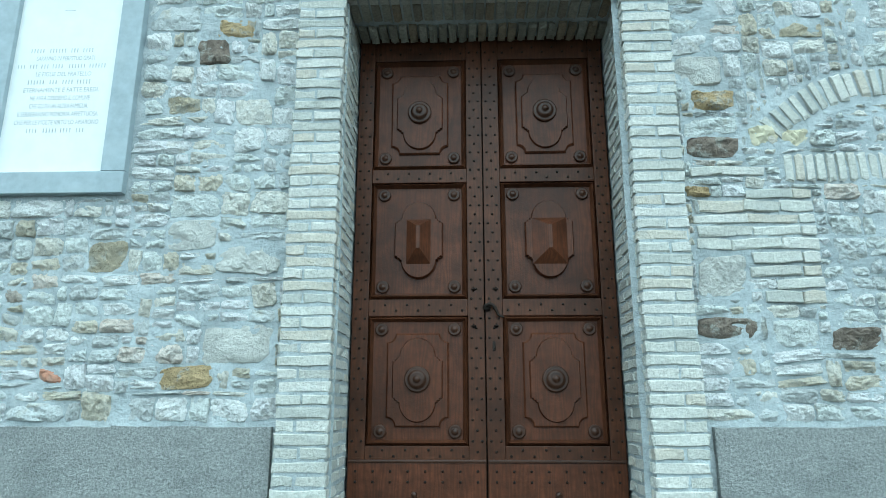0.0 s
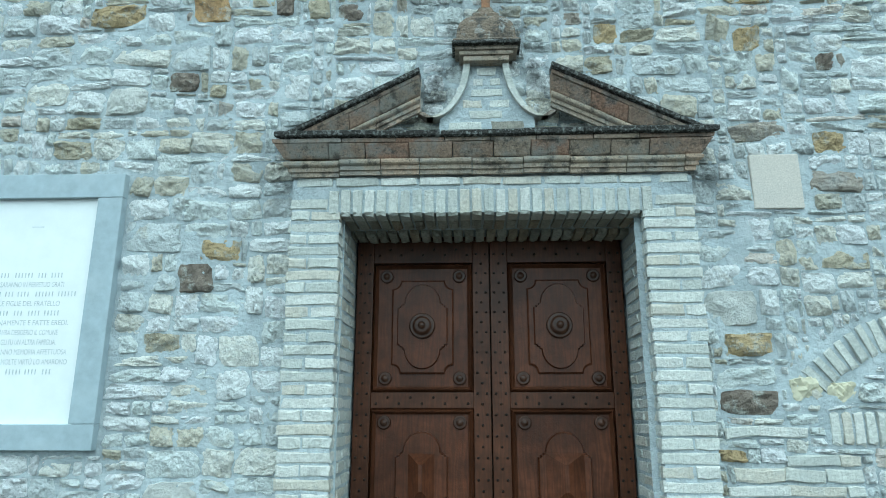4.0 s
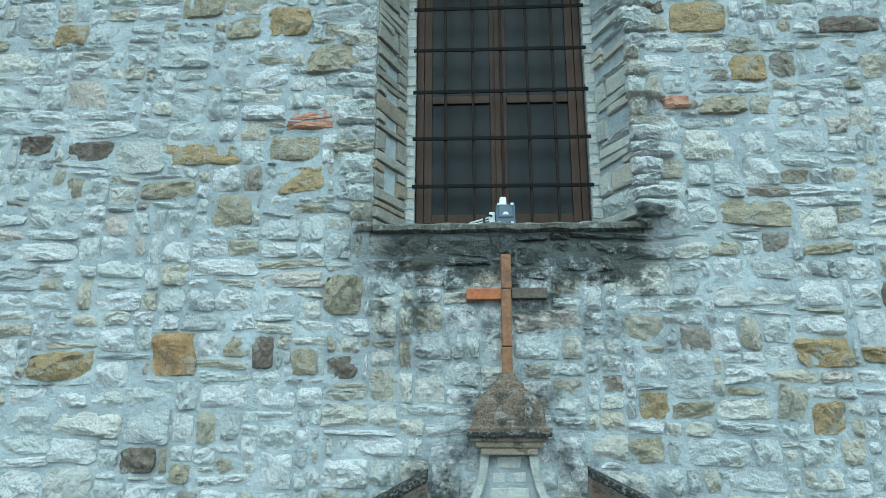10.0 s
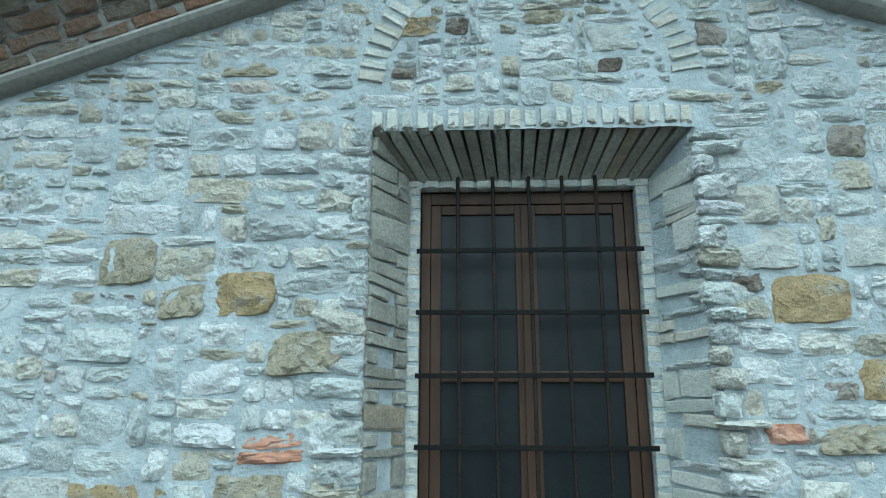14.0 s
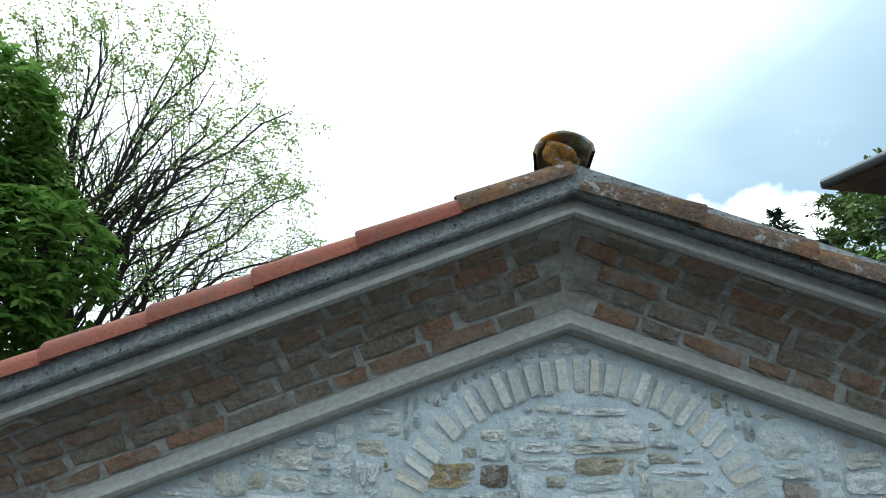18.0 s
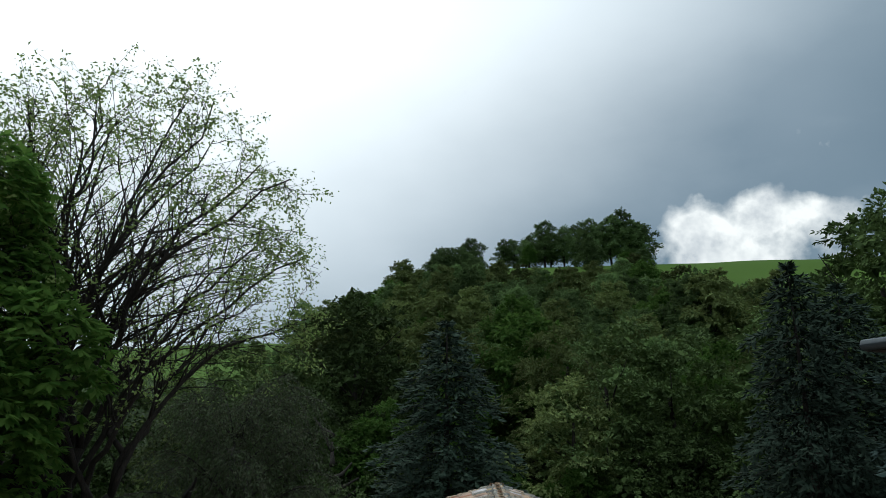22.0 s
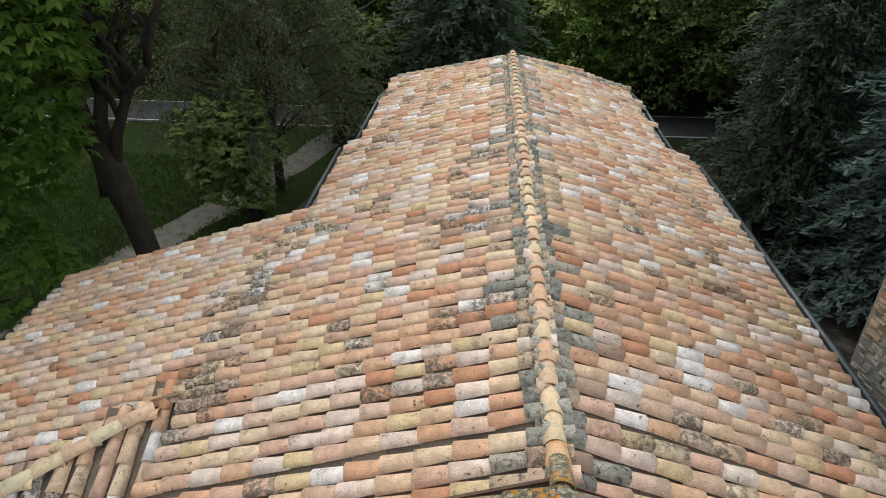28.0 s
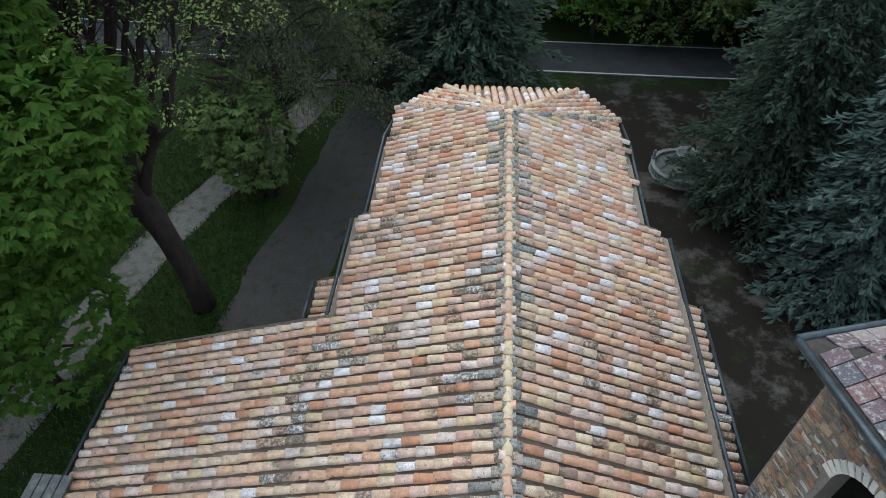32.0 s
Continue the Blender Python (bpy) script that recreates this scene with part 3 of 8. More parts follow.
def worn_lane(N, Lk, noise_tex, rng, mixc, col, geo):
    """Damp dark spots and scattered pale stones."""
    col = mixc(rng(noise_tex(1.1, 8, 0.75), 0.56, 0.64, 0.0, 0.8), col, (0.018, 0.019, 0.014))
    return mixc(rng(noise_tex(26, 5, 0.7), 0.60, 0.66, 0.0, 0.55), col, (0.16, 0.155, 0.145))


M_GROUND = mat("grass_and_earth", (0.017, 0.030, 0.0085), "", (6, 0.45), (0.7, 0.6, (0.024, 0.040, 0.010)), 0.6, 8, 0.95, extra=ground_mix, gloss=0.05)
M_GRASS = leafmat("grass_blades", [(0.0, (0.024, 0.045, 0.012)), (0.4, (0.030, 0.054, 0.014)), (0.75, (0.020, 0.038, 0.011))])
M_GRAVEL = mat("pale_gravel", (0.098, 0.096, 0.090), "", (30, 0.55), (2.1, 0.95, (0.035, 0.055, 0.020)), 0.9, 35, extra=worn_lane)
M_LANE = mat("dirt_lane", (0.040, 0.038, 0.036), "", (22, 0.5), (1.6, 0.9, (0.022, 0.030, 0.013)), 0.8, 14, extra=worn_lane)
M_ASPHALT = mat("asphalt", (0.038, 0.040, 0.042), "", (60, 0.25), (0.8, 0.25, None), 0.4, 60, 0.85)
M_LINE = mat("road_line_paint", (0.42, 0.42, 0.41), "", (20, 0.2), (4, 0.6, (0.2, 0.2, 0.2)), 0.1, 40)
M_WATER = mat("murky_fountain_water", (0.10, 0.11, 0.11), "", (4, 0.2), (1, 0.2, None), 0.05, 12, 0.08)
M_FOUNTAIN = mat("grey_fountain_stone", (0.17, 0.18, 0.175), "", (30, 0.3), (5, 0.8, (0.06, 0.066, 0.058)), 0.6, 40)
# near-black tone that paints the darkness of closed spaces, also on belfry floor and deck
M_DARKROOM = mat("unlit_interior_dark", (0.05, 0.045, 0.04), "", (10, 0.3), (3, 0.3, None), 0.3, 20)

# ---- mesh helpers ----
rnd = random.Random(7)
V3 = Vector


class Geo:
    """Collects vertices and faces for one mesh."""

    def __init__(self):
        self.v, self.f = [], []

    def add(self, verts, faces, m=None):
        n = len(self.v)
        self.v.extend([tuple(m @ V3(p)) for p in verts] if m else [tuple(p) for p in verts])
        self.f.extend([tuple(i + n for i in f) for f in faces])
        return self

    def mesh(self, name, smooth=False):
        me = bpy.data.meshes.new(name)
        me.from_pydata(self.v, [], self.f)
        if smooth:
            me.polygons.foreach_set("use_smooth", [True] * len(me.polygons))
        me.update()
        return me


def put(name, geo, material, parent=None, label="", smooth=False, m=None):
    """One mesh object, under a thing or on its own."""
    me = geo if isinstance(geo, bpy.types.Mesh) else geo.mesh(name, smooth)
    if not me.materials:
        me.materials.append(material)
    ob = new(name, me)
    if parent:
        ob.parent = parent
    if m is not None:
        ob.matrix_basis = m
    if label:
        ob["label"] = label
    return ob


def thing(name, label, category, group="", at=(0, 0, 0)):
    ob = tagged(new(name), label, category, group)
    ob.location = at
    return ob


BOXF = [(0, 3, 2, 1), (4, 5, 6, 7), (0, 1, 5, 4), (1, 2, 6, 5), (2, 3, 7, 6), (3, 0, 4, 7)]


def box(g, x0, x1, y0, y1, z0, z1, m=None):
    g.add([(x0, y0, z0), (x1, y0, z0), (x1, y1, z0), (x0, y1, z0), (x0, y0, z1), (x1, y0, z1), (x1, y1, z1), (x0, y1, z1)], BOXF, m)
    return g


def bevel_box(g, x0, x1, y0, y1, z0, z1, b=0.006, m=None):
    """Box with all edges chamfered."""
    bm = bmesh.new()
    bmesh.ops.create_cube(bm, size=1.0, matrix=Matrix.LocRotScale(((x0 + x1) / 2, (y0 + y1) / 2, (z0 + z1) / 2), None, (x1 - x0, y1 - y0, z1 - z0)))
    bmesh.ops.bevel(bm, geom=bm.edges[:], offset=b, segments=2, affect="EDGES", profile=0.6)
    bm.verts.index_update()
    g.add([v.co[:] for v in bm.verts], [[v.index for v in f.verts] for f in bm.faces], m)
    bm.free()
    return g


def brick_mesh(name, seed, material, chip=0.05):
    """Unit brick, -0.5..0.5 each way, front at y = -0.5, worn uneven arrises."""
    r = random.Random(seed)
    g = Geo()
    j = lambda a: r.uniform(-a, a)
    back = [(-0.5, 0.5, -0.5), (0.5, 0.5, -0.5), (0.5, 0.5, 0.5), (-0.5, 0.5, 0.5)]
    ring, top = [], []
    for cx, cz in ((-0.5, -0.5), (0.0, -0.5), (0.5, -0.5), (0.5, 0.5), (0.0, 0.5), (-0.5, 0.5)):
        ring.append((cx + j(chip * 0.5), -0.38 + j(0.05), cz + j(chip * 1.4)))
        top.append((cx * 0.93 + j(chip * 0.6), -0.5 + j(0.06), cz * 0.80 + j(chip * 1.6)))
    g.add(back + ring + top, [(0, 4, 5, 6, 1), (1, 6, 7, 2), (2, 7, 8, 9, 3), (3, 9, 4, 0)] + [(4 + i, 10 + i, 10 + (i + 1) % 6, 4 + (i + 1) % 6) for i in range(6)] + [(10, 15, 14, 11), (11, 14, 13, 12)])
    me = g.mesh(name)
    me.materials.append(material)
    return me


def stone_mesh(name, seed, material, n=12, m=9):
    """Unit rubble stone: rounded, ragged outline sunk in the mortar, broken face in slanting planes."""
    r = random.Random(seed)
    p = r.uniform(5.0, 16.0)
    ph = r.uniform(0, 90)
    tilt = r.uniform(-0.5, 0.5), r.uniform(-0.6, 0.3)
    cut = [(r.choice((-1, 1)), r.choice((-1, 1)), r.uniform(0.74, 1.0)) for _ in range(2)]
    lean = r.uniform(-0.12, 0.12), r.uniform(-0.10, 0.10)
    planes = [(r.uniform(-2.2, 2.2), r.uniform(-2.4, 1.6), r.uniform(-0.45, 0.05)) for _ in range(4)]
    us = [-1.0, -0.92] + [-0.92 + 1.84 * i / (n - 3) for i in range(1, n - 3)] + [0.92, 1.0]
    vs = [-1.0, -0.88] + [-0.88 + 1.76 * j / (m - 3) for j in range(1, m - 3)] + [0.88, 1.0]
    g = Geo()
    idx = {}
    for j, v0 in enumerate(vs):
        for i, u0 in enumerate(us):
            u, v = u0, v0
            edge = i in (0, n - 1) or j in (0, m - 1)
            inner = 1 < i < n - 2 and 1 < j < m - 2
            if inner:
                u += r.uniform(-0.07, 0.07)
                v += r.uniform(-0.09, 0.09)
            k = max(abs(u), abs(v)) / max(1e-6, (abs(u) ** p + abs(v) ** p) ** (1 / p))
            x, z = u * k * 0.5, v * k * 0.5
            x, z = x + lean[0] * z, z + lean[1] * x
            for sx, sz, am in cut:
                t = max(0.0, x * sx + z * sz - am)
                x, z = x - sx * t * 0.6, z - sz * t * 0.6
            q = 1 + (0.13 * noise.noise((x * 4 + ph, 7, z * 4)) + 0.09 * noise.noise((x * 11 + ph, 1, z * 11))) * min(1, max(abs(u0), abs(v0)) ** 3)
            x, z = x * q, z * q
            y = -0.50 + tilt[0] * x + tilt[1] * z + 0.40 * noise.noise((x * 3.0 + ph, ph, z * 3.0)) + 0.34 * noise.noise((x * 7 + ph, 3, z * 8)) + 0.12 * noise.noise((x * 17, ph, z * 19))
            for a, b, c_ in planes:
                y = max(y, a * x + b * z + c_ - 0.70)
            if edge:
                y = 0.5
            elif not inner:
                y = min(y, -0.18) * 0.75 + r.uniform(-0.14, 0.18)
            else:
                y = min(y, -0.20)
            idx[(i, j)] = len(g.v)
            g.v.append((x, y, z))
    for j in range(m - 1):
        for i in range(n - 1):
            a, b, c_, d = idx[(i, j)], idx[(i + 1, j)], idx[(i + 1, j + 1)], idx[(i, j + 1)]
            g.f += [(a, b, c_), (a, c_, d)] if r.random() < 0.5 else [(a, b, d), (b, c_, d)]
    me = g.mesh(name)
    me.materials.append(material)
    return me


def tube(g, pts, radii, sides=6):
    """Tapered tube along a line of points."""
    pts = [V3(p) for p in pts]
    base = len(g.v)
    for i, p in enumerate(pts):
        d = (pts[min(i + 1, len(pts) - 1)] - pts[max(i - 1, 0)]).normalized()
        a = d.orthogonal().normalized() if i == 0 else (a - d * a.dot(d)).normalized()
        b = d.cross(a)
        for s in range(sides):
            t = math.tau * s / sides
            g.v.append(tuple(p + (a * math.cos(t) + b * math.sin(t)) * radii[i]))
    for i in range(len(pts) - 1):
        for s in range(sides):
            g.f.append((base + i * sides + s, base + i * sides + (s + 1) % sides, base + (i + 1) * sides + (s + 1) % sides, base + (i + 1) * sides + s))
    g.f.append(tuple(base + s for s in reversed(range(sides))))
    g.f.append(tuple(base + (len(pts) - 1) * sides + s for s in range(sides)))
    return g


def lathe(g, prof, m=None, n=20):
    """Turned shape: (radius, height) profile round local z."""
    v = [(r * math.cos(math.tau * i / n), r * math.sin(math.tau * i / n), z) for r, z in prof for i in range(n)]
    f = [(k * n + i, k * n + (i + 1) % n, (k + 1) * n + (i + 1) % n, (k + 1) * n + i) for k in range(len(prof) - 1) for i in range(n)]
    f += [tuple(reversed(range(n))), tuple((len(prof) - 1) * n + i for i in range(n))]
    return g.add(v, f, m)


def sweep(g, prof, a, b, ma=0.0, mb=0.0):
    """Moulding: prof of (out, up) carried from a to b; ends sheared by ma, mb along the run per unit of out."""
    a, b = V3(a), V3(b)
    run = (b - a).normalized()
    out = V3((0, -1, 0))
    up = run.cross(out)
    if up.z < 0:
        up = -up
    n = len(prof)
    va = [tuple(a + out * o + up * u + run * ma * o) for o, u in prof]
    vb = [tuple(b + out * o + up * u + run * mb * o) for o, u in prof]
    f = [(i, (i + 1) % n, n + (i + 1) % n, n + i) for i in range(n)] + [tuple(reversed(range(n))), tuple(range(n, 2 * n))]
    g.add(va + vb, f)
    return g


def shell(g, outline, y0, y1):
    """Plate of the outline (x, z) from y0 (front) to y1 (back)."""
    n = len(outline)
    g.add([(x, y0, z) for x, z in outline] + [(x, y1, z) for x, z in outline], [tuple(range(n)), tuple(range(2 * n - 1, n - 1, -1))] + [(i, n + i, n + (i + 1) % n, (i + 1) % n) for i in range(n)])
    return g


def plate(g, outline, y0, y1, inset=0.012):
    """Raised plate with a chamfered edge."""
    n = len(outline)
    cx, cz = sum(p[0] for p in outline) / n, sum(p[1] for p in outline) / n
    w = max(p[0] for p in outline) - cx
    h = max(p[1] for p in outline) - cz
    inner = [(cx + (x - cx) * (1 - inset / w), cz + (z - cz) * (1 - inset / h)) for x, z in outline]
    g.add([(x, y0, z) for x, z in inner] + [(x, (y0 + y1) / 2, z) for x, z in outline] + [(x, y1, z) for x, z in outline],
          [tuple(range(n))] + [(i, n + i, n + (i + 1) % n, (i + 1) % n) for i in range(n)] + [(n + i, 2 * n + i, 2 * n + (i + 1) % n, n + (i + 1) % n) for i in range(n)])
    return g


# ---- the plan ----
W = 3.6                 # plane of the front wall
AX = 0.09               # axis of the gable
RIDGE_X, RIDGE_Z = 0.2, 9.0
SL, SR = 0.345, 0.37    # slopes of the roof, west and east side
GS = 0.365              # slope of the gable
rake = lambda x, top: top - GS * abs(x - AX)

# ---- terrain ----


def hill(x, y):
    a = 60 + 0.03 * x if x > 0 else 60 + 0.7 * x
    a = max(a, 24)
    t = min(max((y - 46) / 185, 0), 1)
    h = a * (t ** 1.15 * (1 - t) + (1 - (1 - t) ** 2) * t)
    far = min(max((y - 520) / 700, 0), 1)
    h += far * far * (3 - 2 * far) * (150 if x < -100 else 60) * (0.8 + 0.35 * noise.noise((x * 0.0016, y * 0.0016, 3)))
    return h + (1.3 * noise.noise((x * 0.03, y * 0.03, 0)) * min(1, t * 4) if t > 0 else 0)


def ticks(near, far, n_near, n_far):
    c = list(np.linspace(-near, near, n_near))
    e = [near + (far - near) * (i / n_far) ** 2 for i in range(1, n_far + 1)]
    return [-v for v in reversed(e)] + c + e


gx, gy = ticks(90, 2200, 61, 16), ticks(240, 2400, 121, 12)
g = Geo()
g.v = [(x, y, hill(x, y)) for y in gy for x in gx]
nx = len(gx)
g.f = [(j * nx + i, j * nx + i + 1, (j + 1) * nx + i + 1, (j + 1) * nx + i) for j in range(len(gy) - 1) for i in range(nx - 1)]
ground = tagged(put("ground", g, M_GROUND, smooth=True), "grassy ground with worn earth, rising to a meadow hill", "ground", kind="structure")


def ribbon(name, line, width, z, material, label, category):
    g = Geo()
    pts = [V3((*p, 0)) for p in line]
    for i, p in enumerate(pts):
        d = (pts[min(i + 1, len(pts) - 1)] - pts[max(i - 1, 0)]).normalized()
        s = V3((-d.y, d.x, 0))
        for k in (-0.5, -0.17, 0.17, 0.5):
            q = p + s * width * (k + (rnd.uniform(-0.06, 0.06) if abs(k) == 0.5 and width > 1 else 0))
            g.v.append((q.x, q.y, z + hill(q.x, q.y)))
    for i in range(len(pts) - 1):
        g.f += [(i * 4 + k, i * 4 + k + 1, i * 4 + k + 5, i * 4 + k + 4) for k in range(3)]
    return tagged(put(name, g, material), label, category, kind="structure")


def smooth_line(knots, n):
    out = []
    for i in range(len(knots) - 1):
        p0, p1, p2, p3 = (V3(knots[min(max(i + k, 0), len(knots) - 1)]) for k in (-1, 0, 1, 2))
        for s in range(n):
            t = s / n
            out.append(tuple(0.5 * (2 * p1 + (p2 - p0) * t + (2 * p0 - 5 * p1 + 4 * p2 - p3) * t * t + (3 * p1 - p0 - 3 * p2 + p3) * t ** 3)))
    return out + [tuple(knots[-1])]


ribbon("lane", smooth_line([(-7.5, 6), (-9.6, 13), (-8.8, 20), (-7.6, 27), (-6.9, 33), (-6.6, 39.6)], 6), 3.4, 0.012, M_LANE, "worn dirt lane running along the church", "lane")
ribbon("gravel_path", smooth_line([(-18.5, 4), (-16.6, 12), (-15.4, 20), (-13.6, 26), (-11.2, 32), (-9.0, 39.5)], 6), 1.9, 0.02, M_GRAVEL, "pale gravel path through grass beside the trees", "path")
road_line = [(-90 + 6 * i, 41.6 + 0.0009 * (-90 + 6 * i) ** 2 * 0.4) for i in range(31)]
ribbon("road", road_line, 4.3, 0.03, M_ASPHALT, "grey asphalt road behind the church", "road")
ribbon("road_edge_line_near", [(x, y - 1.95) for x, y in road_line], 0.14, 0.045, M_LINE, "worn white line along the road", "road line")
ribbon("road_edge_line_far", [(x, y + 1.95) for x, y in road_line], 0.14, 0.045, M_LINE, "worn white line along the road", "road line")

# ---- front wall: core with openings, mortar face ----
DOOR = (-0.737, 0.955, 3.665)              # left, right, top of the doorway
WIN = (-0.62, 0.845, 5.72, 7.80)           # left, right, sill, top of the window's outer opening
FX0, FX1 = -4.75, 4.85                     # ends of the front wall
EAVE = lambda x: rake(x, 8.98)
wall_front = new("wall_front")
tagged(wall_front, "front wall of pale rubble stone in wide grey mortar", "wall", kind="structure")
core = Geo()
D0, D1, DT = DOOR
W0, W1, WS, WT = WIN
for a, b in ((FX0, W0 - 0.12), (W1 + 0.12, FX1)):
    # side piers, full height with a sloping top
    if a < AX < b:
        continue
    shell(core, [(a, 0), (b, 0), (b, EAVE(b)), (a, EAVE(a))], W + 0.03, W + 0.68)
shell(core, [(W0 - 0.12, DT + 0.1), (W1 + 0.12, DT + 0.1), (W1 + 0.12, WS - 0.08), (W0 - 0.12, WS - 0.08)], W + 0.03, W + 0.68)
shell(core, [(W0 - 0.12, WT + 0.12), (W1 + 0.12, WT + 0.12), (W1 + 0.12, EAVE(W1 + 0.12)), (AX, EAVE(AX)), (W0 - 0.12, EAVE(W0 - 0.12))], W + 0.03, W + 0.68)
shell(core, [(W0 - 0.12, WS - 0.08), (W0, WS - 0.08), (W0, WT + 0.12), (W0 - 0.12, WT + 0.12)], W + 0.03, W + 0.68)
shell(core, [(W1, WS - 0.08), (W1 + 0.12, WS - 0.08), (W1 + 0.12, WT + 0.12), (W1, WT + 0.12)], W + 0.03, W + 0.68)
put("wall_core", core, M_MORTAR, wall_front)
# mortar face: a gently uneven skin, open at the door and window
CELL = 0.035
nxm, nzm = int((FX1 - FX0) / CELL), int(9.05 / CELL)
vm = {}
g = Geo()


def skin_y(x, z):
    return W - 0.001 + 0.012 * noise.noise((x * 3.6, 0, z * 3.6)) + 0.012 * noise.noise((x * 10, 4, z * 13)) + 0.006 * noise.noise((x * 23, 9, z * 27))


def skin_id(i, j):
    if (i, j) not in vm:
        x, z = FX0 + i * CELL, j * CELL
        z = min(z, EAVE(x))
        vm[(i, j)] = len(g.v)
        g.v.append((x, skin_y(x, z), z))
    return vm[(i, j)]


for i in range(nxm):
    for j in range(nzm):
        x, z = FX0 + (i + 0.5) * CELL, (j + 0.5) * CELL
        if z - CELL > EAVE(x) or (D0 + 0.02 < x < D1 - 0.02 and z < DT + 0.04) or (W0 - 0.01 < x < W1 + 0.01 and WS - 0.04 < z < WT + 0.02):
            continue
        g.f.append((skin_id(i, j), skin_id(i + 1, j), skin_id(i + 1, j + 1), skin_id(i, j + 1)))
put("mortar", g, M_MORTAR, wall_front, "grey lime mortar, smeared flush", smooth=True)

# pebbledash plinth, both sides of the doorway
dado = tagged(new("plinth"), "grey pebbledash plinth along the foot of the wall", "plinth", kind="structure")
for a, b in ((FX0 - 0.02, -1.05), (1.29, FX1 + 0.02)):
    g = Geo()
    n = int((b - a) / 0.05)
    top = 1.058
    xs = [a + (b - a) * i / n for i in range(n + 1)]
    zs = [top * j / 20 for j in range(21)]
    for z in zs:
        for x in xs:
            edge = 0.012 * noise.noise((x * 9, 0, z * 9)) if z > 0.9 * top else 0
            g.v.append((x, W - 0.045 + 0.007 * noise.noise((x * 17, 2, z * 17)), z + edge))
    g.f = [(j * (n + 1) + i, j * (n + 1) + i + 1, (j + 1) * (n + 1) + i + 1, (j + 1) * (n + 1) + i) for j in range(20) for i in range(n)]
    k = len(g.v)
    g.v += [(x, W + 0.03, top) for x in xs]
    g.f += [(20 * (n + 1) + i, 20 * (n + 1) + i + 1, k + i + 1, k + i) for i in range(n)]
    box(g, a, a + 0.002, W - 0.045, W + 0.02, 0, top)
    box(g, b - 0.002, b, W - 0.045, W + 0.02, 0, top)
    put("render_panel", g, M_DADO, dado, smooth=False)

# ---- rubble stones of the front wall ----
C = 0.01
zones = np.zeros((int((FX1 - FX0) / C), int(8.1 / C)), bool)      # True: taken
ZX = lambda x: int(round((x - FX0) / C))
ZZ = lambda z: int(round((z - 1.0) / C))


def block(x0, x1, z0, z1):
    zones[max(ZX(x0), 0):max(ZX(x1), 0), max(ZZ(z0), 0):max(ZZ(z1), 0)] = True


for i in range(zones.shape[0]):
    x = FX0 + (i + 0.5) * C
    zones[i, max(ZZ(rake(x, 8.89)), 0):] = True
block(FX0, -1.03, 1.0, 1.075), block(1.27, FX1, 1.0, 1.075)
block(-1.03, 1.25, 1.0, 3.9)            # door surround
block(-1.02, 1.24, 3.88, 4.1)           # cornice
block(-1.0, 1.2, 4.1, 4.18)
block(-0.68, 0.92, 5.73, 7.92)          # window
block(-2.98, -2.01, 2.37, 3.96)         # inscription
block(1.59, 1.93, 3.69, 4.02)           # small tablet
for i in range(zones.shape[0]):
    for j in range(zones.shape[1]):
        x, z = FX0 + (i + 0.5) * C, 1.0 + (j + 0.5) * C
        r = math.hypot(x - 0.11, z - 7.995)
        if 0.65 < r < 0.815 and z > 7.99:
            zones[i, j] = True
        r = math.hypot(x - 2.5, z - 2.05)
        if 0.87 < r < 1.10 and z > 2.72 and x < 3.4:
            zones[i, j] = True
block(1.83, 3.2, 2.41, 2.6)
stones = []          # (x, z, w, h, kind)
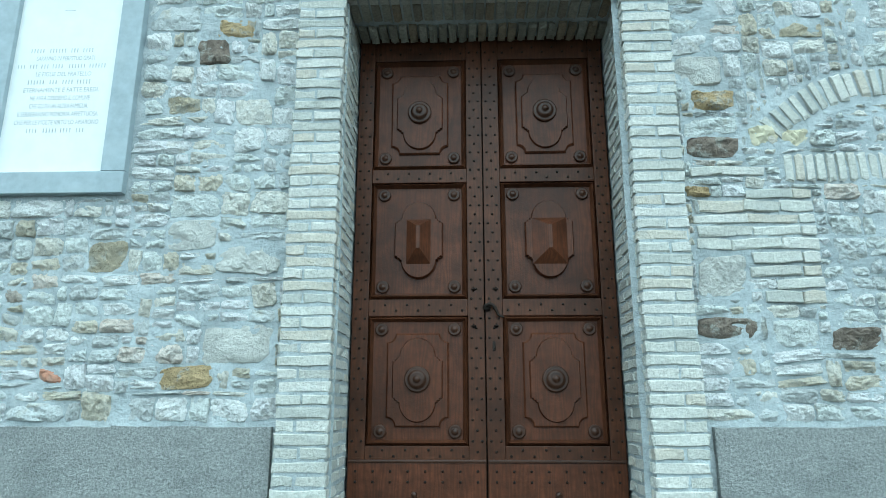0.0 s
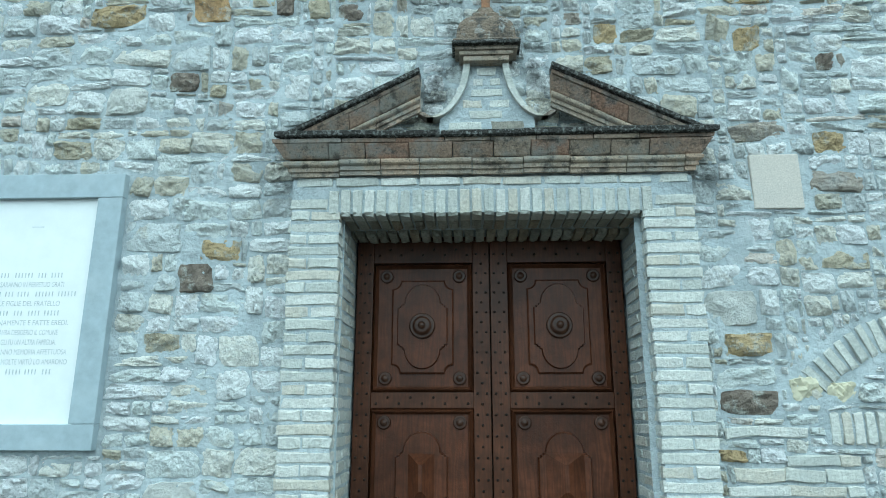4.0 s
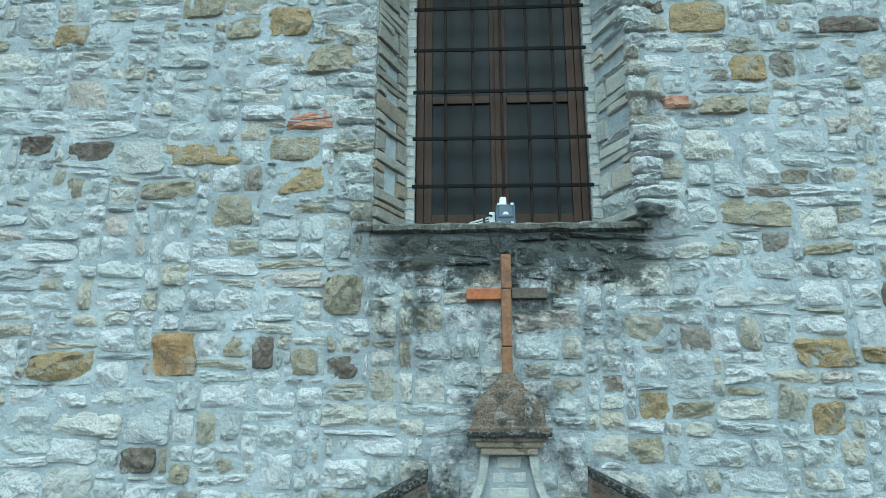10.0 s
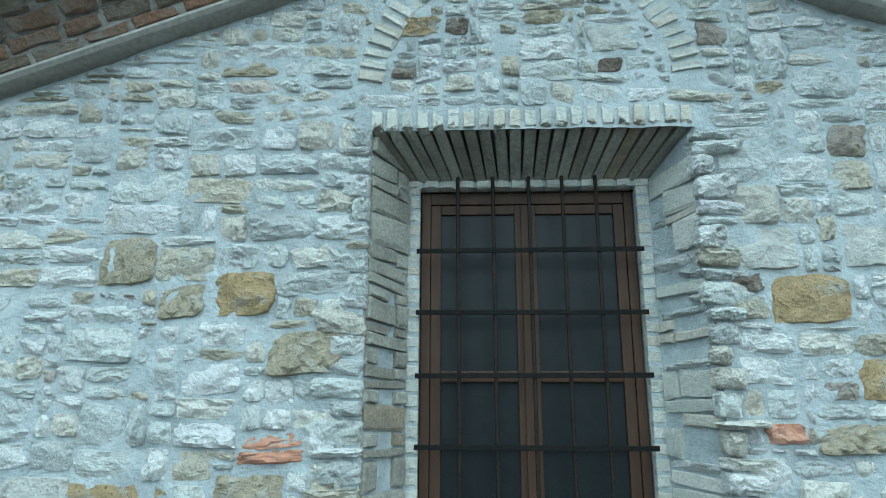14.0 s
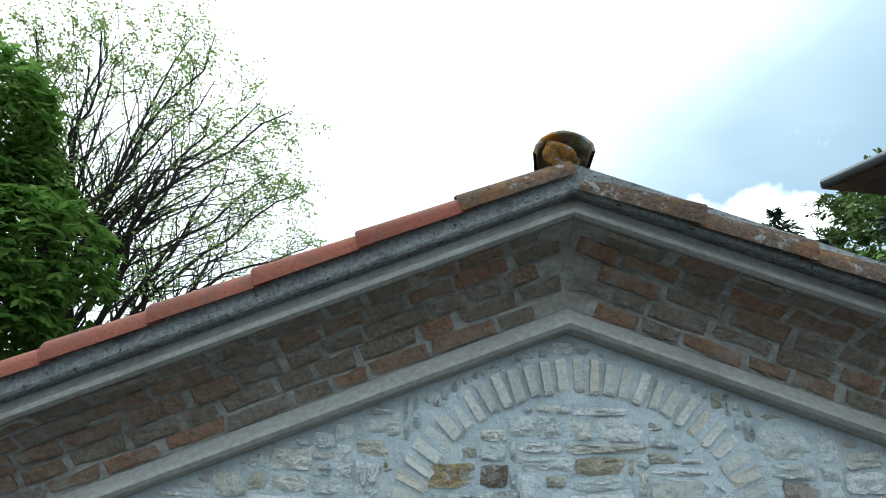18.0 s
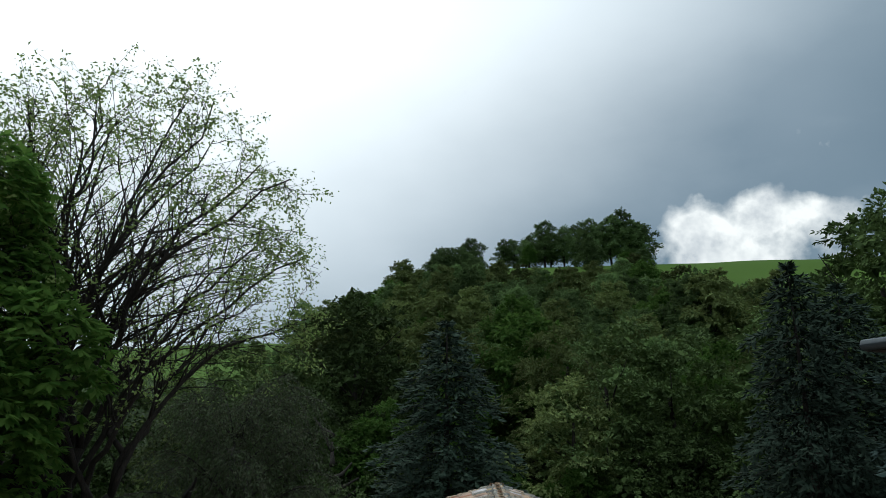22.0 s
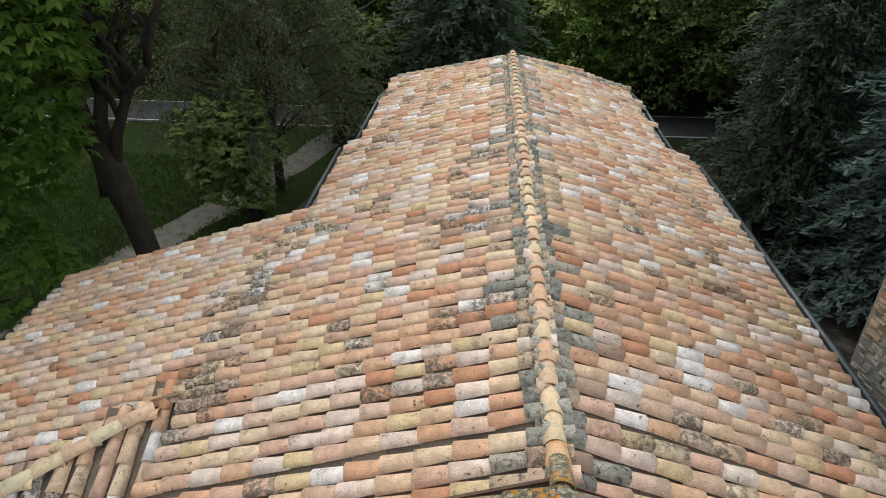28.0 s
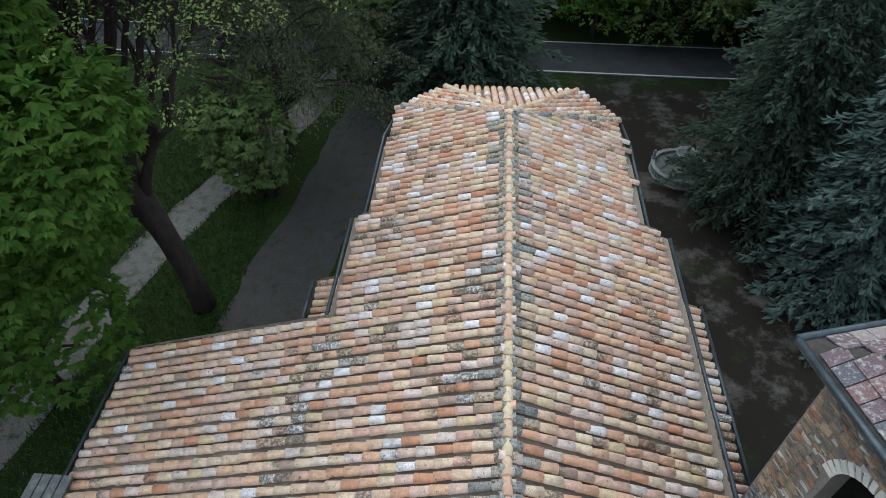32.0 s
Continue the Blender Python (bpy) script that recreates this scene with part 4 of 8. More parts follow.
# stones with a colour or size of their own
for row in ([("o", -2.23, 5.03, .35, .15), ("r", -1.63, 5.09, .22, .23), ("o", 1.69, 5.09, .27, .15), ("o", 1.95, 5.08, .14, .08), ("o", 1.67, 4.77, .16, .16), ("t", -.75, 5.4, .2, .22), ("d", -.74, 5.02, .16, .12), ("d", -1.16, 5.1, .11, .17), ("d", -1.76, 4.56, .18, .13), ("t", -1.3, 5.14, .15, .13), ("o", -1.44, 3.49, .23, .13), ("d", -1.57, 3.33, .19, .17), ("o", .83, 4.83, .14, .13), ("d", 2.11, 5.39, .17, .15), ("d", 2.11, 4.61, .1, .11), ("o", 2.06, 4.09, .18, .13), ("w", -2.1, 4.44, .25, .19), ("w", 1.39, 5.39, .41, .13), ("t", -2.4, 4.12, .23, .12), ("t", -1.54, 4.50, .1, .09), ("t", 1.02, 4.81, .2, .08), ("t", 1.3, 4.9, .21, .05), ("t", .78, 4.62, .17, .12), ("t", -2.36, 4.30, .22, .08), ("t", -.94, 5.05, .13, .14)],
            [("t", -1.67, 7.2, .25, .22), ("o", -1.14, 7.05, .26, .2), ("t", -.86, 6.8, .31, .19), ("b", -.98, 6.44, .26, .055), ("b", -.98, 6.38, .27, .055), ("o", -1.58, 6.21, .4, .13), ("o", -1.01, 6.05, .26, .16), ("t", -1.06, 6.24, .28, .15), ("t", -1.41, 7.02, .2, .15), ("o", 1.25, 7.02, .32, .21), ("o", 1.5, 6.69, .2, .17), ("t", -1.76, 6.0, .31, .1), ("t", -1.39, 5.88, .24, .19), ("b", 1.08, 6.48, .15, .08), ("t", 1.34, 6.46, .27, .12), ("d", 1.0, 7.09, .13, .08), ("w", 1.08, 7.24, .28, .19), ("w", 1.54, 7.26, .27, .2), ("w", -1.94, 6.2, .29, .21), ("d", -2.56, 6.28, .19, .12), ("d", -2.25, 6.24, .27, .12), ("o", -2.47, 7.0, .21, .15), ("d", 2.1, 6.95, .33, .11), ("t", 1.44, 5.83, .38, .15), ("t", 1.67, 6.03, .14, .08), ("t", 1.79, 5.63, .26, .06), ("t", -2.29, 6.0, .09, .15), ("t", -.96, 5.88, .17, .05)],
            [("t", -1.73, 2.96, .2, .11), ("t", -2.09, 2.01, .22, .19), ("b", -2.33, 1.33, .13, .08), ("o", -1.56, 1.32, .3, .13), ("w", -1.25, 1.99, .36, .18), ("w", -1.6, 2.14, .28, .19), ("o", 1.48, 2.94, .26, .13), ("t", 2.05, 3.41, .27, .12), ("o", 1.34, 2.37, .13, .06), ("d", 1.43, 1.58, .32, .12), ("d", 2.11, 1.52, .25, .13), ("w", 1.43, 1.87, .26, .24), ("w", 1.41, 3.14, .28, .2), ("y", 1.75, 2.71, .16, .12), ("y", 1.93, 2.69, .15, .11), ("d", 1.45, 2.64, .3, .13), ("w", -1.28, 1.5, .40, .22)],
            [("o", -.39, 8.34, .18, .1), ("d", -.22, 8.34, .11, .09), ("t", -1.19, 8.13, .27, .08), ("w", .51, 8.26, .22, .14), ("t", .2, 8.38, .19, .07), ("d", .49, 8.12, .11, .07), ("t", 1.2, 7.99, .13, .06)]):
    for k, x, z, w, h in row:
        stones.append((x, z, w, h, k))
        block(x - w / 2 - 0.008, x + w / 2 + 0.008, z - h / 2 - 0.008, z + h / 2 + 0.008)
z = 1.72
while z < 2.56:                       # thin coursed bricks beside the door surround
    x, hh = 1.30 + rnd.uniform(0, 0.05), rnd.uniform(0.046, 0.062)
    while x < 1.93:
        w = min(rnd.uniform(0.12, 0.30), 1.97 - x)
        if w > 0.06 and not zones[ZX(x):ZX(x + w), ZZ(z):ZZ(z + hh)].any():
            stones.append((x + w / 2, z + hh / 2, w, hh, "f"))
            block(x - 0.006, x + w + 0.006, z - 0.006, z + hh + 0.006)
        x += w + 0.018
    z += hh + 0.020
NI, NJ = zones.shape


def settle(x, z, w, h, gap):
    """Sets a stone where the wall is still free."""
    a, b, c_, d = ZX(x - w / 2 - gap), ZX(x + w / 2 + gap), ZZ(z - h / 2 - gap), ZZ(z + h / 2 + gap)
    if a < 0 or c_ < 0 or b >= NI or d >= NJ or zones[a:b + 1, c_:d + 1].any():
        return False
    zones[a:b + 1, c_:d + 1] = True
    stones.append((x, z, w, h, ""))
    return True


def free(a, b, c_, d):
    return b <= NI and d <= NJ and not zones[a:b, c_:d].any()


sky_line = np.full(NI, ZZ(1.08))         # how far each column of the wall is built up
while True:
    i = int(np.argmin(sky_line))
    j = int(sky_line[i])
    if j >= NJ - 3:
        break
    if zones[i, j]:
        gap = np.flatnonzero(~zones[i, j:])
        sky_line[i] = j + int(gap[0]) if len(gap) else NJ
        continue
    e = i
    while e < NI and abs(int(sky_line[e]) - j) <= 1 and not zones[e, j:j + 2].any():
        e += 1
    run = e - i
    if run < 4:
        e = max(e, i + 1)
        near_by = [int(sky_line[q]) for q in (i - 1, e) if 0 <= q < NI and sky_line[q] > j]
        up = min(near_by) if near_by else j + 1
        up = min(max(up, j + 1), j + 12)
        if run == 3 and up - j > 4 and rnd.random() < 0.3 and free(i, e, j, up):
            stones.append((FX0 + (i + e) / 2 * C, 1.0 + (j + up) / 2 * C, run * C - 0.006, (up - j) * C - 0.01, ""))
        sky_line[i:e] = up
        continue
    w = int(rnd.choice((8, 11, 14, 16, 18, 20, 23, 26, 30, 35)) * rnd.uniform(0.85, 1.2))
    if run - w < 8:
        w = run if run <= 38 else run // 2
    h = rnd.choice((6, 6, 7, 7, 8, 9, 10, 12, 15) if j < ZZ(2.6) or j > ZZ(7.7) else (6, 8, 9, 10, 11, 12, 13, 14, 16, 18)) + (1 if w > 15 else 0)
    if w < 9:
        h = min(h, 10)
    left = int(sky_line[i - 1]) - j if i else 0
    if 5 <= left <= 16 and rnd.random() < 0.8:
        h = left + rnd.choice((-1, 0, 0, 1))
    base = int(sky_line[i:i + w].max())
    while h > 2 and not free(i, i + w, base, base + h):
        h -= 1
    if h <= 2:
        while w > 4 and not free(i, i + w, base, base + 4):
            w -= 1
        h = 4 if free(i, i + w, base, base + 4) else 0
    if not h:
        sky_line[i:i + max(w, 1)] = base + 1
        continue
    gw = rnd.uniform(0.004, 0.024)
    if rnd.random() < 0.03 and w < 12:
        zones[i:i + w, base:base + h] = rnd.random() < 0.5
        sky_line[i:i + w] = base + h
        continue
    stones.append((FX0 + (i + w / 2) * C, 1.0 + (base + h / 2) * C, w * C - gw, h * C - rnd.uniform(0.004, 0.018), ""))
    zones[i:i + w, base:base + h] = True
    sky_line[i:i + w] = base + h
for k in range(5000):
    settle(rnd.uniform(-2.2, 2.4), rnd.uniform(7.7, 8.9), rnd.uniform(0.07, 0.19), rnd.uniform(0.045, 0.09), 0.003)
for k in range(5000):
    settle(rnd.uniform(FX0 + 0.1, FX1 - 0.1), rnd.uniform(1.1, 8.9), rnd.uniform(0.05, 0.13), rnd.uniform(0.03, 0.055), 0.001)
STONE_O = [stone_mesh("stone", s, STONE["object"]) for s in range(34)]
STONE_A = {k: [stone_mesh("stone", 40 + s, ACCENT[k]) for s in range(6)] for k in ACCENT}
STONE_A["f"] = [brick_mesh("stone", 60 + s, M_BRICK["object"], 0.07) for s in range(8)]
rest = Geo()
near = sorted((s for s in stones if not s[4]), key=lambda s: math.hypot((s[0] - 0.1) * 1.3, s[1] - 4.6))[:215]
near_set = set(near)
for s in stones:
    x, z, w, h, k = s
    d = max(0.031, min(0.046, 0.022 + 0.14 * h) * rnd.uniform(0.7, 1.5))
    flip = rnd.choice((-1, 1))
    m = Matrix.LocRotScale((x, W + 0.004, z), Euler((0, radians(rnd.gauss(0, 2.6) + 90 - 90 * flip), 0)), (w * 1.07, d * 1.12, h * 1.05))
    if k:
        put("stone", rnd.choice(STONE_A[k]), None, wall_front, m=m)
    elif s in near_set:
        put("stone", rnd.choice(STONE_O), None, wall_front, m=m)
    else:
        me = rnd.choice(STONE_O)
        rest.add([v.co for v in me.vertices], [tuple(p.vertices) for p in me.polygons], m)
tagged(put("rubble_stones", rest, STONE["island"], wall_front), kind="stuff")

# ---- brick kit ----
BRICK_O = [brick_mesh("brick", 80 + s, M_BRICK["object"], 0.065) for s in range(14)]
BRICK_ARCH = [brick_mesh("brick", 140 + s, M_BRICK["object"], 0.025) for s in range(10)]
BRICK_S = [brick_mesh("brick", 180 + s, M_BRICK_SHADE_STAIN, 0.065) for s in range(10)]
BRICK_R = [brick_mesh("brick", 100 + s, M_REDBRICK, 0.12) for s in range(14)]


def brick(parent, x0, x1, y0, y1, z0, z1, kit=None, turn=0.0, name="brick"):
    """One brick whose front looks to -y, turned round its upright axis."""
    m = Matrix.LocRotScale(((x0 + x1) / 2, (y0 + y1) / 2, (z0 + z1) / 2), Euler((0, radians(rnd.uniform(-0.8, 0.8)), radians(turn))), (x1 - x0, y1 - y0, z1 - z0))
    return put(name, rnd.choice(kit or BRICK_O), None, parent, m=m)


# ---- door surround: brick jambs, reveals and flat arch ----
S = W - 0.09          # face of the brick surround
surround = tagged(new("door_surround"), "pale brick door surround with flat arch of upright bricks", "door surround", kind="structure")
g = Geo()
box(g, -1.015, D0 - 0.006, S + 0.003, W + 0.66, 0, 3.88)
box(g, D1 + 0.006, 1.235, S + 0.003, W + 0.66, 0, 3.88)
box(g, D0 - 0.012, D1 + 0.012, S + 0.006, W + 0.5, DT + 0.012, 3.88)
put("mortar", g, M_MORTAR, surround)
course = 0.0685
nc = int((DT + 0.15) / course)
for c in range(nc):
    z0 = c * course + 0.006
    z1 = z0 + course - 0.014 + rnd.uniform(-0.003, 0.003)
    for side in (0, 1):
        xa, xb = (-1.017 + rnd.uniform(-0.008, 0.006), D0) if side == 0 else (D1, 1.237 + rnd.uniform(-0.006, 0.008))
        if z0 > DT - 0.02:
            xa, xb = (xa, D0 - 0.075) if side == 0 else (D1 + 0.075, xb)
        if c % 2:
            cut = xa + (xb - xa) * (0.58 if side else 0.42) + rnd.uniform(-0.02, 0.02)
            brick(surround, xa, cut - 0.006, S - rnd.uniform(0, 0.008), S + 0.06, z0, z1)
            brick(surround, cut + 0.006, xb, S - rnd.uniform(0, 0.008), S + 0.06, z0, z1)
        else:
            brick(surround, xa, xb, S - rnd.uniform(0, 0.008), S + 0.06, z0, z1)
        # reveal course, as deep as the jamb
        if z1 < DT:
            y = S + 0.062
            first = True
            while y < W + 0.41:
                ln = (0.11 if (c + side) % 2 and first else 0.235)
                ye = min(y + ln, W + 0.46)
                px = D0 if side == 0 else D1
                m = Matrix.LocRotScale((px + (-0.05 if side == 0 else 0.05), (y + ye) / 2, (z0 + z1) / 2), Euler((0, 0, radians(90 if side == 0 else -90))), (ye - y - 0.010, 0.105, z1 - z0))
                put("brick", rnd.choice(BRICK_O), None, surround, m=m)
                y, first = ye, False
# flat arch: upright bricks, seen from the front and from below
n = 27
for i in range(n):
    x0 = D0 - 0.065 + (D1 - D0 + 0.13) * i / n
    x1 = x0 + (D1 - D0 + 0.13) / n - 0.014
    brick(surround, x0, x1, S - rnd.uniform(-0.002, 0.008), S + 0.12, DT - rnd.uniform(0, 0.004), DT + 0.155, BRICK_ARCH)
    # soffit bricks from the darker set: the shade under the arch is in their colour
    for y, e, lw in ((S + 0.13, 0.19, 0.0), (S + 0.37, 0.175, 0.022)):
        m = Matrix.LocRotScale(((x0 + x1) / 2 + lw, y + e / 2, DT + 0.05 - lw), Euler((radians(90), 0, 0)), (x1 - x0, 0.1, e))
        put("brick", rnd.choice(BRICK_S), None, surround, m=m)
x = -1.0
while x < 1.2:
    e = min(x + rnd.uniform(0.18, 0.27), 1.23)
    brick(surround, x, e - 0.014, S - rnd.uniform(0, 0.006), S + 0.1, DT + 0.172, DT + 0.222)
    x = e

# ---- the door ----
DY = 4.06


def stud(g, x, y, z, r=0.0085):
    lathe(g, [(r, 0), (r * 0.9, 0.004), (r * 0.4, 0.009)], Matrix.Translation((x, y, z)) @ Euler((radians(90), 0, 0)).to_matrix().to_4x4(), 7)


def lobed(cx, cz, w, h):
    """Cartouche: rectangle with stepped shoulders and round head and foot."""
    r = w * 0.36
    right = [(w / 2, 0)]
    right += [(w / 2, h * 0.22), (w * 0.45, h * 0.22), (w * 0.45, h * 0.245), (w * 0.40, h * 0.245), (w * 0.40, h * 0.27), (r, h * 0.27)]
    right += [(r * math.cos(a), h * 0.27 + (h * 0.23) * math.sin(a)) for a in [math.pi / 2 * i / 8 for i in range(1, 9)]]
    up = right + [(-x, z) for x, z in reversed(right[:-1])]
    full = up + [(x, -z) for x, z in reversed(up[1:-1])]
    return [(cx + x, cz + z) for x, z in full]


def cut_corner(cx, cz, w, h, c):
    pts = []
    for sx, sz in ((1, 1), (-1, 1), (-1, -1), (1, -1)):
        arc = [(sx * w / 2 - sx * c * math.sin(a), sz * h / 2 - sz * c * math.cos(a)) for a in [math.pi / 2 * i / 5 for i in range(6)]]
        pts += arc if sx * sz > 0 else list(reversed(arc))
    return [(cx + x, cz + z) for x, z in pts]


def ring_frame(g, x0, x1, z0, z1, y0, y1, t):
    """Mitred moulding round a field."""
    o = [(x0, z0), (x1, z0), (x1, z1), (x0, z1)]
    n_ = [(x0 + t, z0 + t), (x1 - t, z0 + t), (x1 - t, z1 - t), (x0 + t, z1 - t)]
    md = [((a[0] + b[0]) / 2, (a[1] + b[1]) / 2) for a, b in zip(o, n_)]
    vs = [(x, y1, z) for x, z in o] + [(x, y0, z) for x, z in md] + [(x, y1, z) for x, z in n_]
    g.add(vs, [(i, (i + 1) % 4, 4 + (i + 1) % 4, 4 + i) for i in range(4)] + [(4 + i, 4 + (i + 1) % 4, 8 + (i + 1) % 4, 8 + i) for i in range(4)])


door = thing("double_door", "tall varnished brown wooden double door with carved panels and studs", "door")
ROWS_Z = ((2.705, 3.51), (1.828, 2.61), (0.935, 1.72))
AXD = 0.115
DFACE = Euler((radians(90), 0, 0)).to_matrix().to_4x4()
for side in (-1, 1):
    x0, x1 = (-0.725, AXD - 0.004) if side < 0 else (AXD + 0.004, 0.943)
    p0, p1 = (-0.622, 0.008) if side < 0 else (0.226, 0.85)
    leaf = put("door_leaf", bevel_box(Geo(), x0, x1, DY + 0.035, DY + 0.085, 0.10, 3.65, 0.004), M_WOOD_RAIL, door)
    for a, b in ((x0, p0), (p1, x1)):
        put("stile", bevel_box(Geo(), a, b, DY, DY + 0.036, 0.10, 3.65, 0.004), M_WOOD_RAIL, leaf)
    for a, b in ((3.51, 3.65), (2.61, 2.705), (1.72, 1.828), (0.85, 0.935)):
        put("rail", bevel_box(Geo(), p0 + 0.001, p1 - 0.001, DY + 0.002, DY + 0.036, a, b, 0.004), M_WOOD_RAIL, leaf)
    put("kick_panel", bevel_box(Geo(), x0 + 0.004, x1 - 0.004, DY - 0.014, DY + 0.036, 0.10, 0.838, 0.005), M_WOOD, leaf)
    put("weather_strip", bevel_box(Geo(), x0 + 0.002, x1 - 0.002, DY - 0.022, DY + 0.002, 0.838, 0.856, 0.006), M_WOOD_BOSS, leaf)
    for r, (a, b) in enumerate(ROWS_Z):
        g = Geo()
        box(g, p0, p1, DY + 0.022, DY + 0.036, a, b)
        panel = put("panel", g, M_WOOD, leaf)
        g = Geo()
        ring_frame(g, p0, p1, a, b, DY - 0.012, DY + 0.022, 0.035)
        put("panel_moulding", g, M_WOOD_RAIL, leaf)
        cx, cz = (p0 + p1) / 2, (a + b) / 2
        w, h = (p1 - p0), (b - a)
        if r != 1:
            put("raised_field", plate(Geo(), cut_corner(cx, cz, w * 0.615, h * 0.725, 0.055), DY + 0.002, DY + 0.023, 0.010), M_WOOD, leaf)
        put("cartouche", plate(Geo(), lobed(cx, cz, w * 0.50, h * 0.66), DY - 0.016, DY + 0.022, 0.008), M_WOOD, leaf)
        if r != 1:
            put("boss", lathe(Geo(), [(0.080, 0), (0.080, 0.014), (0.070, 0.022), (0.062, 0.012), (0.054, 0.030), (0.036, 0.048), (0.027, 0.036), (0.019, 0.055), (0.007, 0.062)], Matrix.Translation((cx, DY - 0.016, cz)) @ DFACE, 24), M_WOOD_BOSS, leaf, "turned boss of concentric rings", smooth=True)
        else:
            bw, bh = (0.078, 0.165) if side < 0 else (0.112, 0.17)
            g = Geo()
            d = 0.085 if side < 0 else 0.07
            g.add([(cx - bw, DY - 0.016, cz - bh), (cx + bw, DY - 0.016, cz - bh), (cx + bw, DY - 0.016, cz + bh * 0.8), (cx - bw, DY - 0.016, cz + bh * 0.8),
                   (cx - 0.012, DY - d, cz - bh * 0.45), (cx + 0.012, DY - d, cz - bh * 0.45), (cx + 0.012, DY - d, cz + bh * 0.45), (cx - 0.012, DY - d, cz + bh * 0.45)],
                  [(0, 1, 5, 4), (1, 2, 6, 5), (2, 3, 7, 6), (3, 0, 4, 7), (4, 5, 6, 7)])
            put("ridge_block", g, M_WOOD, leaf, "faceted block rising to a narrow ridge")
        for sx in (-1, 1):
            for sz in (-1, 1):
                put("rosette", lathe(Geo(), [(0.042, 0), (0.042, 0.012), (0.033, 0.019), (0.026, 0.010), (0.018, 0.024), (0.007, 0.030)], Matrix.Translation((cx + sx * w * 0.365, DY + 0.022, cz + sz * h * 0.395)) @ DFACE, 14), M_WOOD_BOSS, leaf, smooth=True)
    g = Geo()
    for a, b in ((x0, p0), (p1, x1)):
        z, k = 0.90, 0
        while z < 3.6:
            for u in ((0.22, 0.78) if k % 2 else (0.5,)):
                stud(g, a + (b - a) * u, DY, z)
            z, k = z + 0.062, k + 1
    for za in (2.657, 1.774, 0.893, 3.58):
        for i in range(9):
            stud(g, p0 + (p1 - p0) * (i + 0.5) / 9, DY + 0.002, za + (0.018 if i % 2 else -0.018))
    for i in range(8):
        for z in (0.79, 0.73, 0.60):
            stud(g, x0 + (x1 - x0) * (i + 0.5) / 8, DY - 0.014, z)
    tagged(put("studs", g, M_IRON, leaf, "small iron studs"), kind="stuff")
# lock pull and bolts on the meeting stiles
pull = Geo()
lathe(pull, [(0.026, 0), (0.026, 0.008), (0.016, 0.02), (0.014, 0.03)], Matrix.Translation((0.128, DY, 1.772)) @ DFACE, 14)
tube(pull, smooth_line([(0.122, DY - 0.028, 1.782), (0.150, DY - 0.040, 1.788), (0.178, DY - 0.042, 1.765), (0.198, DY - 0.038, 1.722), (0.232, DY - 0.034, 1.706)], 5), [0.013 - 0.0003 * i for i in range(21)], 8)
put("lever_handle", pull, M_IRON, door, "curved dark iron lever handle", smooth=True)
for x in (0.045, 0.185):
    for z in (1.89, 1.655):
        put("bolt", lathe(Geo(), [(0.016, 0), (0.016, 0.006), (0.004, 0.022)], Matrix.Translation((x, DY, z)) @ DFACE, 4), M_IRON, door)
put("keyhole_plate", bevel_box(Geo(), 0.16, 0.178, DY - 0.004, DY + 0.002, 1.50, 1.56, 0.003), M_IRON, door)
for x, z in ((-0.32, 0.66), (0.53, 0.66)):
    put("knob", lathe(Geo(), [(0.018, 0), (0.016, 0.014), (0.004, 0.02)], Matrix.Translation((x, DY - 0.014, z)) @ DFACE, 12), M_WOOD_BOSS, door)
head = tagged(put("door_frame_head", bevel_box(Geo(), D0 - 0.005, D1 + 0.005, DY - 0.012, DY + 0.10, 3.652, DT + 0.06, 0.006), M_WOOD_RAIL), "dark wooden head of the door frame", "door frame", kind="structure")
g = Geo()
# added sheet, its dark colour stands for the unlit nave
box(g, D0 - 0.01, D1 + 0.01, DY + 0.09, DY + 0.13, 0, DT + 0.02)
tagged(put("door_backing", g, M_DARKROOM), "added dark sheet standing in for the unlit space behind the door", "backing", kind="structure")
tagged(put("threshold", bevel_box(Geo(), -1.1, 1.32, W - 0.42, DY + 0.09, -0.05, 0.095, 0.012), M_FOUNTAIN), "worn grey stone doorstep", "doorstep", kind="structure")

# ---- pediment over the door ----
ped = thing("door_pediment", "weathered terracotta broken pediment on a moulded cornice", "pediment")
P_LOW = [(0.0, 0.0), (0.020, 0.0), (0.022, 0.024), (0.034, 0.026), (0.037, 0.049), (0.048, 0.052), (0.058, 0.060), (0.060, 0.070), (0.056, 0.081), (0.046, 0.088), (0.0, 0.088)]
P_MID = [(0.0, 0.0905), (0.050, 0.0905), (0.058, 0.098), (0.070, 0.116), (0.086, 0.140), (0.098, 0.157), (0.101, 0.165), (0.0, 0.165)]
P_TOP = [(0.0, 0.1675), (0.108, 0.1675), (0.113, 0.189), (0.0, 0.189)]
CAPP = [(0.0, 0.191), (0.130, 0.191), (0.139, 0.197), (0.140, 0.221), (0.126, 0.230), (0.0, 0.243)]


